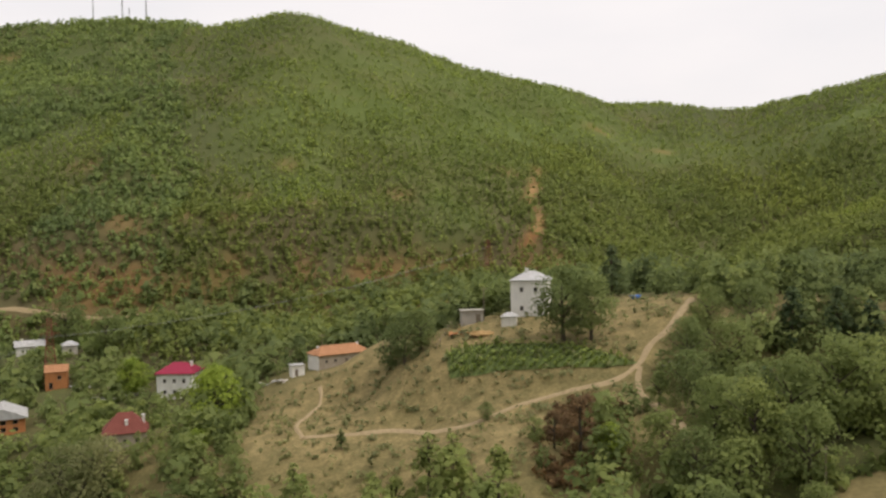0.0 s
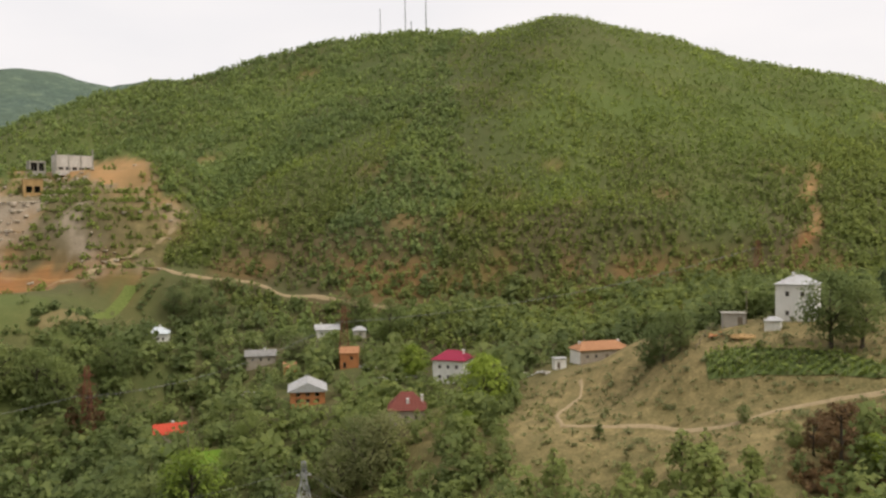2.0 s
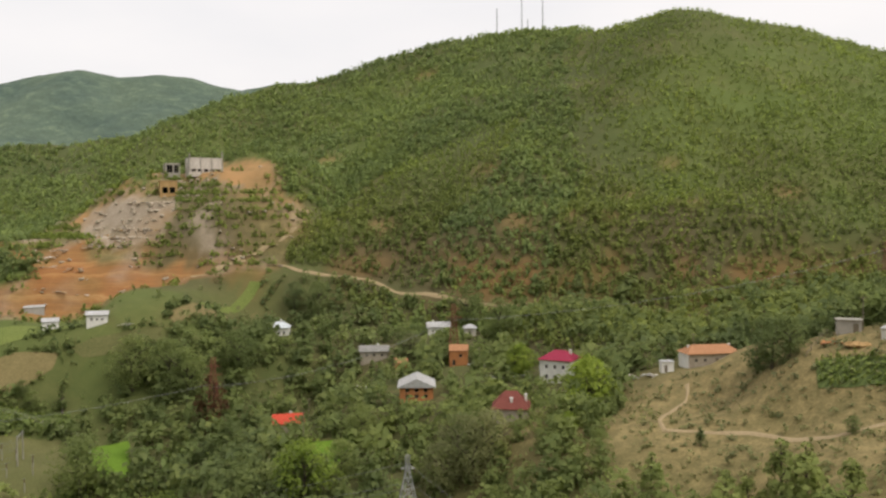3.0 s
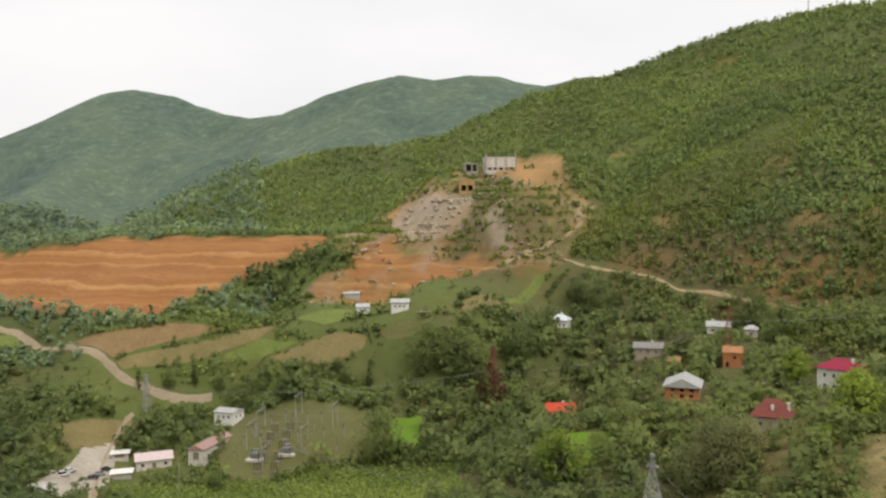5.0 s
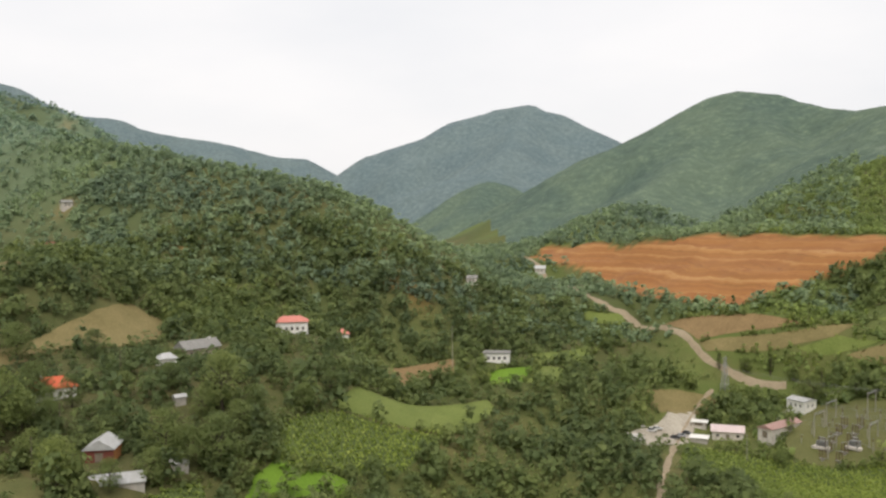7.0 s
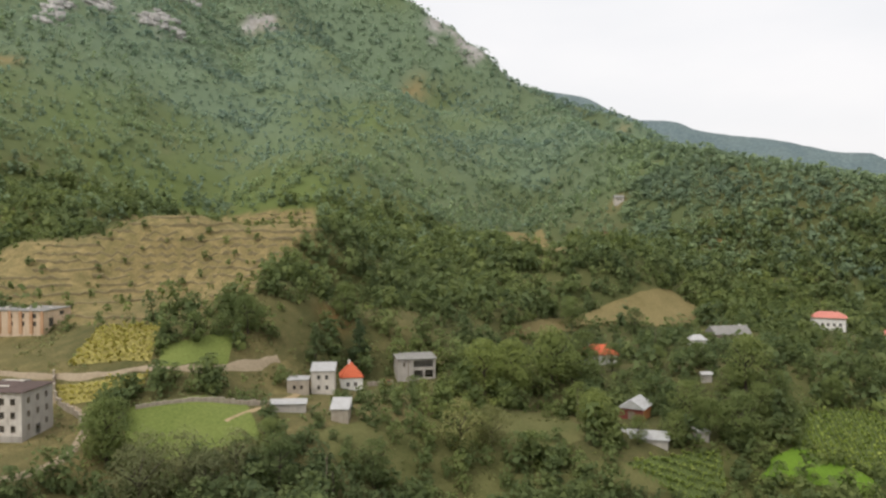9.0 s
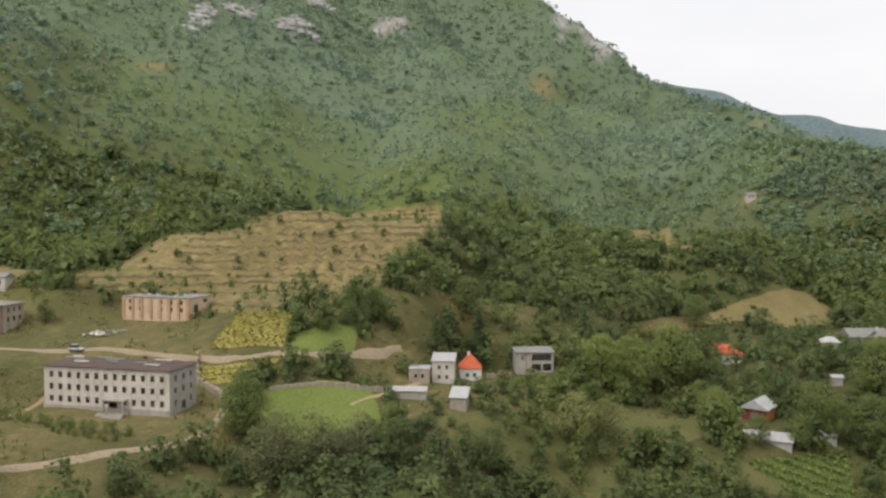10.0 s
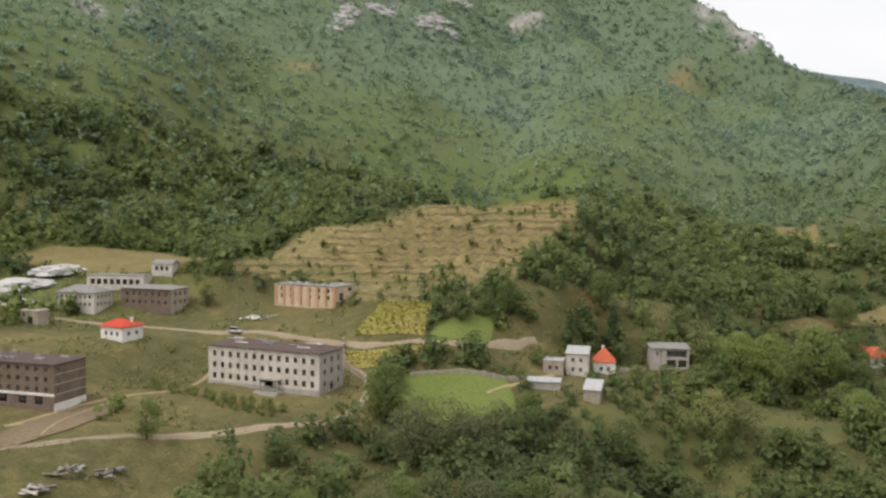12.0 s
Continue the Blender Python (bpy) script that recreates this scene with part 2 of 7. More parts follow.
# the first three yards only clear trees between the camera and a house
NEAR_YARDS = [(-197, -125, 9), (-298, -62, 9), (-122, 262, 6), (-250, 150, 16), (22, 215, 11), (8, 214, 7), (-35, 256, 11), (-42, 243, 5), (-84, 266, 8), (-79, 207, 8), (-215, 286, 6), (-153, 317, 7), (-137, 312, 5), (-124, 272, 6), (-163, 278, 7), (-128, 242, 9), (-171, 231, 7), (-155, 255, 5), (-97, 265, 5), (-269, 236, 7), (-258, 240, 4), (-285, 226, 6), (-311, 239, 5), (-294, 158, 8)]
OUTER_YARDS = [(-266, 132, 9), (-280, 122, 8), (-295, 113, 6), (-277, 106, 6), (-306, -67, 9), (-323, -46, 6), (-334, 28, 8), (-259, -97, 9), (-204, -132, 9), (-238, -105, 5), (-157, -103, 8), (-142, -94, 8), (-158, -82, 4), (-197, -91, 4), (-93, -171, 8), (-104, -171, 8), (-128, -163, 9), (-118, -168, 6), (-72, -165, 6), (-76, -152, 5), (-408, -210, 6), (-448, -215, 5), (-327, 360, 20), (-87, 160, 6), (-527, 83, 6), (-421, 23, 5)]
YARDS = NEAR_YARDS + OUTER_YARDS
CLIFFS = [[(-315, -623), (-359, -639), (-404, -650)], [(-289, -614), (-314, -626)], [(-390, -618), (-412, -620)], [(-478, -667), (-492, -665)], [(-528, -631), (-549, -620)], [(-729, -539), (-732, -519), (-730, -499)], [(-95, -603), (-109, -605)], [(-315, -673), (-359, -666), (-427, -685)]]
CLEARINGS.append([(29, -361), (-5, -344), (-33, -310), (-23, -284), (10, -299), (10, -316), (37, -320)])
CLEARINGS.append([(-52, 228), (-50, 246), (-42, 252), (-22, 262), (-14, 250), (-4, 232), (-20, 226)])
FIELD_LAND = [(-357, 118), (-352, 136), (-328, 178), (-345, 209), (-314, 233), (-293, 259), (-274, 284), (-239, 320), (-235, 313), (-236, 304), (-241, 248), (-262, 225), (-265, 208), (-293, 186), (-329, 150), (-340, 129)]
# ---- the lie of the land ----
# heights above the datum along crests: x, y, z
HILL_CRESTS = {
    "dome": ([(134, 651, 191), (95, 648, 204), (51, 638, 213), (9, 630, 222), (-7, 625, 228), (-32, 619, 237), (-71, 609, 246), (-92, 603, 252), (-108, 600, 254), (-130, 601, 251), (-155, 606, 248)], 0.74, 16),
    "dome_spur": ([(-107, 598, 252), (-122, 546, 208), (-134, 511, 185), (-187, 460, 160), (-211, 426, 142), (-239, 381, 109), (-254, 348, 93)], 0.7, 12),
    "dome_face": ([(-106, 591, 244), (-106, 535, 191), (-116, 497, 149), (-124, 464, 121)], 0.62, 25),
    "dome_east_spur": ([(-32, 614, 233), (-7, 565, 187), (17, 525, 149), (25, 494, 126)], 0.62, 25),
    "mast_ridge": ([(-159, 605, 246), (-187, 617, 253), (-231, 624, 257), (-266, 626, 256), (-304, 620, 253), (-342, 611, 245), (-387, 596, 232), (-409, 587, 226), (-430, 578, 226), (-452, 568, 222), (-444, 544, 212), (-476, 515, 193), (-500, 491, 176), (-533, 454, 154), (-563, 416, 138), (-602, 357, 116), (-629, 308, 102), (-654, 252, 87)], 0.62, 14),
    "right_saddle": ([(126, 678, 189), (139, 676, 197), (171, 679, 197), (212, 667, 190), (243, 656, 188), (266, 648, 194), (301, 632, 202), (323, 621, 206), (373, 581, 221), (408, 506, 213)], 0.55, 25),
    "right_spur": ([(213, 672, 188), (177, 594, 157), (160, 516, 122)], 0.55, 30),
}
FAR_CRESTS = {
    "right_wood": ([(330, 520, 165), (220, 330, 106), (150, 245, 86), (110, 205, 79)], 0.4, 30),
    "far_hills": ([(-471, 698, 214), (-529, 654, 237), (-575, 645, 247), (-592, 638, 254), (-609, 621, 255), (-640, 601, 252), (-664, 574, 258), (-710, 565, 255), (-748, 554, 247), (-785, 541, 236), (-841, 539, 231), (-907, 532, 232), (-954, 527, 240), (-1004, 514, 254), (-1040, 493, 270), (-1072, 459, 279), (-1089, 438, 275), (-1073, 376, 242), (-1063, 334, 221), (-1047, 282, 199), (-1013, 228, 166), (-968, 186, 136), (-899, 142, 109)], 0.55, 14),
    "far_spur_a": ([(-1069, 457, 277), (-857, 417, 194), (-689, 379, 143), (-574, 350, 119)], 0.5, 20),
    "far_spur_b": ([(-661, 571, 256), (-607, 476, 197), (-569, 386, 155), (-539, 305, 126)], 0.5, 20),
    "far_spur_c": ([(-1051, 454, 275), (-897, 328, 178), (-735, 215, 123), (-653, 170, 105)], 0.5, 20),
    "far_spur_d": ([(-609, 620, 253), (-562, 551, 212), (-523, 459, 170)], 0.5, 20),
}
BLUE_CRESTS = {
    "blue_peak": ([(-2340, -440, 59), (-2359, -315, 134), (-2352, -155, 226), (-2325, -58, 291), (-2324, 69, 329), (-2318, 165, 380), (-2305, 291, 413), (-2290, 384, 425), (-2268, 451, 400), (-2243, 517, 351), (-2192, 597, 292), (-2096, 735, 226), (-1901, 942, 160)], 0.66, 12),
    "blue_spur": ([(-2281, 383, 419), (-1954, 271, 276), (-1663, 181, 172), (-1418, 121, 109)], 0.5, 20),
    "plateau": ([(-2086, -2071, 746), (-2447, -1605, 653), (-2586, -1359, 581), (-2670, -1177, 533), (-2711, -1073, 482), (-2742, -988, 454), (-2775, -886, 443), (-2788, -843, 422), (-2821, -719, 397), (-2855, -558, 369), (-2885, -375, 323), (-2883, -298, 318), (-2886, -260, 279), (-2881, -183, 242), (-2875, 10, 139)], 0.62, 10),
    "mountain_back": ([(800, -1000, 560), (300, -1150, 600), (-100, -1150, 600), (-480, -1050, 560)], 0.7, 40),
    "mountain": ([(-623, -884, 568), (-737, -700, 464), (-732, -626, 401), (-731, -576, 359), (-740, -535, 331), (-743, -500, 303), (-737, -481, 283), (-734, -445, 257), (-736, -406, 237), (-735, -374, 226), (-736, -332, 215), (-724, -304, 203), (-711, -283, 185), (-687, -259, 156)], 1.25, 14),
    "mountain_face": ([(-614, -717, 392), (-538, -594, 286), (-444, -489, 209), (-360, -403, 156)], 0.62, 30),
    "mountain_shoulder": ([(-433, -837, 381), (-370, -687, 268), (-280, -579, 189), (-206, -484, 139)], 0.62, 30),
    "mountain_flank": ([(-182, -943, 351), (-142, -767, 240), (-80, -598, 156), (-41, -484, 116)], 0.62, 30),
}
PLATEAU_CRESTS = {
    "mountain_rib": ([(-806, -497, 269), (-614, -455, 209), (-476, -424, 165), (-373, -378, 131), (-303, -341, 114)], 0.5, 40),
    "mountain_spur": ([(-718, -397, 225), (-606, -307, 185), (-539, -239, 165), (-514, -181, 155), (-500, -153, 147), (-492, -120, 141), (-482, -80, 132), (-479, -54, 121), (-474, -7, 95), (-478, 15, 80), (-491, 36, 67)], 0.62, 18),
}
RIDGES = {**HILL_CRESTS, **FAR_CRESTS, **BLUE_CRESTS, **PLATEAU_CRESTS}
# heights of the floor of the valley, part by part: x, y, z
KNOLL = [(22, 215, 81), (8, 214, 79), (43, 227, 82), (57, 204, 83), (75, 215, 85), (95, 190, 84), (2, 205, 74), (-26, 205, 53), (-10, 180, 54), (15, 170, 62), (40, 160, 66), (-38, 250, 59), (-60, 215, 52), (-20, 150, 46), (30, 130, 52), (80, 150, 62), (-10, 240, 71), (30, 195, 75)]
HAMLET = [(-92, 264, 50), (-90, 232, 46), (-119, 262, 53), (-131, 245, 45), (-158, 314, 56), (-228, 295, 54), (-178, 232, 31), (-120, 190, 34), (-85, 156, 28), (-60, 120, 26), (-60, 310, 62), (-100, 330, 66), (-180, 350, 72), (-239, 325, 82)]
PLAIN = [(-293, 150, 20), (-281, 115, 12), (-230, 130, 10), (-200, 160, 14), (-240, 190, 24), (-150, 90, 10), (-180, 20, 8), (-250, 50, 18), (-330, 90, 30), (-380, 100, 42), (-500, 95, 58), (-356, 20, 38), (-300, 0, 32), (-600, 70, 75), (-340, 200, 55), (-300, 240, 62)]
WEST = [(-294, -76, 60), (-201, -143, 53), (-150, -110, 46), (-241, -101, 58), (-315, -192, 92), (-120, -60, 22), (-80, -110, 30), (-118, -170, 55), (-85, -168, 57), (-150, -200, 75), (-200, -180, 76)]
FAR_FLOOR = [(0, 330, 74), (60, 330, 80), (-60, 390, 74), (-160, 390, 74), (-100, 440, 76), (40, 420, 85), (-240, 380, 84), (-145, -380, 114), (-70, -420, 90), (20, -420, 84), (120, -400, 82), (-110, -320, 101), (-65, -345, 84), (-115, -212, 90), (-85, -213, 78), (-137, -287, 111), (250, -300, 80), (200, 250, 90)]
TOWN = [(-16, -205, 57), (5, -240, 55), (-35, -258, 70), (10, -262, 67), (54, -200, 59), (30, -150, 46), (-20, -150, 45), (90, -150, 50), (60, -320, 74), (120, -260, 66), (-100, -255, 80), (-165, -250, 107), (-60, -330, 88), (0, 0, 15), (60, 0, 20), (150, 60, 45), (200, -50, 45)]
MINE_SLOPE = [(-577, 84, 80), (-563, 147, 92), (-493, 198, 99), (-429, 241, 99), (-368, 265, 99), (-382, 153, 62), (-354, 190, 72), (-479, 112, 66), (-412, 129, 62), (-440, 175, 82), (-530, 120, 80), (-461, 220, 99), (-528, 173, 96), (-398, 254, 99), (-420, 150, 72), (-465, 145, 76), (-400, 190, 81), (-395, 225, 91), (-470, 190, 90), (-445, 120, 62)]
QUARRY_SLOPE = [(-342, 347, 138), (-313, 362, 139), (-276, 368, 139), (-276, 377, 148), (-270, 352, 117), (-324, 333, 118), (-338, 290, 101), (-326, 257, 88), (-274, 272, 77), (10, -262, 69), (-355, 30, 38)]
SPOTS = np.array(QUARRY_SLOPE + MINE_SLOPE + KNOLL + HAMLET + PLAIN + WEST + FAR_FLOOR + TOWN, float)


def crest(px, py, line, slope, soft):
    """Height of a mountain with this crest, falling away evenly on both sides."""
    best, off = np.full(px.shape, -1e9), np.full(px.shape, 1e9)
    for (ax, ay, az), (bx, by, bz) in zip(line, line[1:]):
        ux, uy = bx - ax, by - ay
        t = np.clip(((px - ax) * ux + (py - ay) * uy) / (ux * ux + uy * uy), 0, 1)
        d = np.hypot(px - ax - t * ux, py - ay - t * uy)
        best = np.maximum(best, az + t * (bz - az) - slope * (np.sqrt(d * d + soft * soft) - soft))
        off = np.minimum(off, d)
    return best, off


def hash2(ix, iy, seed):
    v = np.sin(ix * 127.1 + iy * 311.7 + seed * 74.7) * 43758.5453
    return v - np.floor(v)


def value_noise(x, y, seed=0):
    ix, iy = np.floor(x), np.floor(y)
    fx, fy = x - ix, y - iy
    fx, fy = fx * fx * (3 - 2 * fx), fy * fy * (3 - 2 * fy)
    a, b = hash2(ix, iy, seed), hash2(ix + 1, iy, seed)
    c, d = hash2(ix, iy + 1, seed), hash2(ix + 1, iy + 1, seed)
    return (a + (b - a) * fx) * (1 - fy) + (c + (d - c) * fx) * fy - 0.5


def fractal(x, y, size, octaves=4, seed=0):
    total, amp = 0.0, 1.0
    for k in range(octaves):
        total = total + amp * value_noise(x / size, y / size, seed + k)
        size, amp = size * 0.47, amp * 0.5
    return total


def inside(px, py, poly):
    """Which points lie in a polygon of x, y corners."""
    hit = np.zeros(np.shape(px), bool)
    for (ax, ay), (bx, by) in zip(poly, poly[1:] + poly[:1]):
        cross = (ay > py) != (by > py)
        hit ^= cross & (px < (bx - ax) * (py - ay) / (by - ay + 1e-12) + ax)
    return hit


def near_line(px, py, line):
    """Distance of points from a line of x, y corners."""
    best = np.full(np.shape(px), 1e9)
    for (ax, ay), (bx, by) in zip(line, line[1:]):
        ux, uy = bx - ax, by - ay
        t = np.clip(((px - ax) * ux + (py - ay) * uy) / (ux * ux + uy * uy + 1e-9), 0, 1)
        best = np.minimum(best, np.hypot(px - ax - t * ux, py - ay - t * uy))
    return best


def ground(x, y):
    """Height of the ground at x, y."""
    x, y = np.asarray(x, float), np.asarray(y, float)
    num, den = np.zeros(x.shape), np.zeros(x.shape)
    for sx, sy, sz in SPOTS:
        w = 1.0 / ((x - sx) ** 2 + (y - sy) ** 2 + 300.0) ** 2
        num, den = num + w * sz, den + w
    floor = num / den
    top, side = np.full(x.shape, -1e9), np.full(x.shape, 1e9)
    for line, slope, soft in RIDGES.values():
        h, off = crest(x, y, line, slope, soft)
        top, side = np.where(h > top, h, top), np.minimum(side, off)
    top = top - np.where(y > 150, 0.9 * np.clip(400 - np.hypot(x, y), 0, 90), 0)
    over = np.clip((top - floor) / 60.0, 0, 1) * np.clip(side / 70.0, 0.06, 1)
    top = top + over * 20 * fractal(x, y, 110.0, 4, 3) - over * 16 * (0.5 - np.abs(fractal(x, y, 90.0, 2, 43)))
    out = np.clip((np.hypot(x - 50, y + 15) - 1050) / 300, 0, 1) * np.clip(side / 200.0, 0, 1)
    top = top + out * 90 * (np.abs(fractal(x, y, 300.0, 3, 41)) - 0.25)
    k = 7.0
    h = np.maximum(floor, top) + k * np.log1p(np.exp(-np.abs(floor - top) / k))
    h = h + np.where(inside(x, y, TERRACE_FIELD), 0.25, 0.9) * fractal(x, y, 22.0, 2, 11)
    for poly, step, soft in TERRACED:
        lift = h / step
        cut = (np.floor(lift) + np.clip((lift - np.floor(lift) - 0.62) / 0.38, 0, 1)) * step
        h = np.where(inside(x, y, poly), soft * h + (1 - soft) * cut, h)
    return h


def ground1(x, y):
    return float(ground(np.array([x]), np.array([y]))[0])


# ---- mesh helpers ----
def mesh_from(name, verts, faces, mats, smooth=False):
    me = bpy.data.meshes.new(name)
    me.from_pydata(verts, [], faces)
    for m in mats if isinstance(mats, (list, tuple)) else [mats]:
        me.materials.append(m)
    if smooth:
        me.polygons.foreach_set("use_smooth", [True] * len(me.polygons))
    me.update()
    return me


def mesh_arrays(name, co, quads, mat, normals=None, tint=None, tris=False):
    """A mesh from arrays: corner places, faces of four (or three), outward normals and a tint for each corner."""
    me = bpy.data.meshes.new(name)
    k = 3 if tris else 4
    me.vertices.add(len(co))
    me.vertices.foreach_set("co", np.ascontiguousarray(co, np.float32).ravel())
    me.loops.add(len(quads) * k)
    me.loops.foreach_set("vertex_index", np.ascontiguousarray(quads, np.int32).ravel())
    me.polygons.add(len(quads))
    me.polygons.foreach_set("loop_start", np.arange(0, len(quads) * k, k, dtype=np.int32))
    me.materials.append(mat)
    me.update(calc_edges=True)
    if tint is not None:
        a = me.attributes.new("tint", "FLOAT", "POINT")
        a.data.foreach_set("value", np.ascontiguousarray(tint, np.float32))
    if normals is not None:
        me.polygons.foreach_set("use_smooth", np.ones(len(quads), bool))
        me.normals_split_custom_set_from_vertices(np.ascontiguousarray(normals, np.float32))
    return me


def curve_through(points, step=3.0):
    """A smooth line through x, y points."""
    p = [points[0], *points, points[-1]]
    out = []
    for a, b, c, d in zip(p, p[1:], p[2:], p[3:]):
        n = max(2, int(math.dist(b, c) / step))
        for k in range(n):
            t = k / n
            out.append(tuple(0.5 * (2 * b[i] + (c[i] - a[i]) * t + (2 * a[i] - 5 * b[i] + 4 * c[i] - d[i]) * t * t + (3 * b[i] - a[i] - 3 * c[i] + d[i]) * t ** 3) for i in (0, 1)))
    return out + [tuple(points[-1])]

# ---- the ground: one sheet, finer where the camera is near ----
MID = (50.0, -15.0)
HEAD = np.concatenate([np.arange(-40, 180, 0.48), np.arange(180, 320, 2.5)])
DIST = np.concatenate([np.arange(0, 90, 9.0), np.arange(90, 420, 2.0), np.arange(420, 800, 4.2), np.arange(800, 1400, 10.0), np.geomspace(1400, 4700, 60)])


def dry_amount(x, y):
    """How far the turf is dry grass (1) rather than green or leaf litter (0)."""
    d = np.exp(-(((x - 5) / 75) ** 2 + ((y - 200) / 55) ** 2) ** 2)
    d = np.maximum(d, 0.95 * inside(x, y, TERRACE_FIELD))
    d = np.maximum(d, 0.75 * inside(x, y, QUARRY))
    d = np.maximum(d, 0.28 * np.exp(-(((x - 20) / 150) ** 2 + ((y + 230) / 90) ** 2) ** 2))
    d = np.maximum(d, 0.42 * inside(x, y, FIELD_LAND))
    return np.clip(d + 0.6 * fractal(x, y, 30.0, 3, 21), 0, 1)


def soil_amount(x, y):
    """How far red earth lies bare."""
    s = np.maximum(1.0 * inside(x, y, MINE), inside(x, y, QUARRY) * np.clip(1.3 * fractal(x, y, 22.0, 3, 71), 0, 0.5))
    for poly in EARTH:
        s = np.maximum(s, inside(x, y, poly) * np.clip(0.85 + 0.7 * fractal(x, y, 14.0, 3, 72), 0.3, 0.98))
    foot = np.exp(-((ground(x, y) - 78) / 12) ** 2) * ((y > 300) & (x > -330) & (x < 80))
    s = np.maximum(s, foot * np.clip(0.02 + 1.2 * fractal(x, y, 26.0, 3, 5), 0, 0.45))
    scar = 0.85 * np.exp(-(near_line(x, y, SLIDE) / 3.2) ** 2) * np.clip(0.8 + 1.2 * fractal(x, y, 15.0, 2, 73), 0, 1)
    s = np.maximum(s, scar)
    for sx, sy, sr in SCARS:
        s = np.maximum(s, 0.42 * np.exp(-(((x - sx) / (1.8 * sr)) ** 2 + ((y - sy) / sr) ** 2)) * np.clip(0.9 + 1.8 * fractal(x, y, 9.0, 2, 74), 0, 1))
    return np.clip(s, 0, 1)


def lush_amount(x, y):
    """Bright green grass and low growth on the high slopes."""
    g = np.exp(-(((x - 26) / 70) ** 2 + ((y - 660) / 38) ** 2))
    return np.clip(1.2 * g + 0.35 + 2.2 * fractal(x, y, 150.0, 3, 91), 0, 1) * np.where((x < -450) & (y > 150), 0.3, 1) * np.where((y < -170) & (x > -70) & (y > -300), 0.15, 1)


def brown_amount(x, y):
    """Brown undergrowth on the hill's lower slopes."""
    return np.clip((165 - ground(x, y)) / 60, 0, 1) * ((y > 270) & (x > -330)) * np.clip(0.55 + 1.1 * fractal(x, y, 35.0, 3, 94), 0, 0.9)


def rubble_amount(x, y):
    """Pale quarry waste."""
    return np.clip(inside(x, y, RUBBLE) * (0.75 + 0.8 * fractal(x, y, 8.0, 2, 92)) + inside(x, y, QUARRY) * ~inside(x, y, EARTH[1]) * np.clip(1.6 * fractal(x, y, 12.0, 2, 93) - 0.1, 0, 0.8), 0, 1)


def wood_amount(x, y):
    """How far leaf litter and undergrowth cover the ground."""
    r = np.hypot(x - MID[0], y - MID[1])
    return np.clip((r - 300) / 120, 0, 1) * (1 - inside(x, y, TERRACE_FIELD)) * (1 - inside(x, y, QUARRY)) * np.clip(0.8 + 0.7 * fractal(x, y, 45.0, 3, 8), 0, 1)


def high_haze_amount(x, y):
    """Haze high on the western mountain, put into the ground colour."""
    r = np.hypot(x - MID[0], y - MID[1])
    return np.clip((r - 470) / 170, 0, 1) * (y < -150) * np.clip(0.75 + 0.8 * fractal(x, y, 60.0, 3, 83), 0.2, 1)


def rock_amount(x, y):
    """Bare limestone on the cliffs."""
    best = np.zeros(np.shape(x))
    for line in CLIFFS:
        best = np.maximum(best, np.clip(0.9 - near_line(x, y, line) / 11.0 + 3.4 * fractal(x, y, 18.0, 3, 81), 0, 1))
    return best


def build_ground():
    a, r = np.meshgrid(np.radians(HEAD), DIST)
    x, y = MID[0] - np.sin(a) * r, MID[1] + np.cos(a) * r
    z = ground(x, y)
    rows, cols = x.shape
    co = np.stack([x.ravel(), y.ravel(), z.ravel()], 1)
    i, j = np.meshgrid(np.arange(rows - 1), np.arange(cols), indexing="ij")
    jn = (j + 1) % cols
    quads = np.stack([i * cols + j, (i + 1) * cols + j, (i + 1) * cols + jn, i * cols + jn], -1).reshape(-1, 4)[:, ::-1]
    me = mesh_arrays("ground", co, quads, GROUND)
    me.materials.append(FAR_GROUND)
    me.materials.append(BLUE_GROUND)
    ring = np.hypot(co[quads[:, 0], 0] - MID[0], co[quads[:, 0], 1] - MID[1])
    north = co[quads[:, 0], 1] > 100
    # outer rings take the materials that carry haze in their colour
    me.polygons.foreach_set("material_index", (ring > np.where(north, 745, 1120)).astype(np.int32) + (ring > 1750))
    me.polygons.foreach_set("use_smooth", np.ones(len(quads), bool))
    flat = (co[:, 0], co[:, 1])
    for key, f in (("dry", dry_amount), ("soil", soil_amount), ("wood", wood_amount), ("rock", rock_amount), ("lush", lush_amount), ("brown", brown_amount), ("rubble", rubble_amount), ("high", high_haze_amount)):
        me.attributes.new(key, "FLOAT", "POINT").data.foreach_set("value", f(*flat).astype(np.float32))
    return tagged(new("ground", me), "hilly valley ground with dry grass, scrub and bare red earth", "ground", kind="structure")


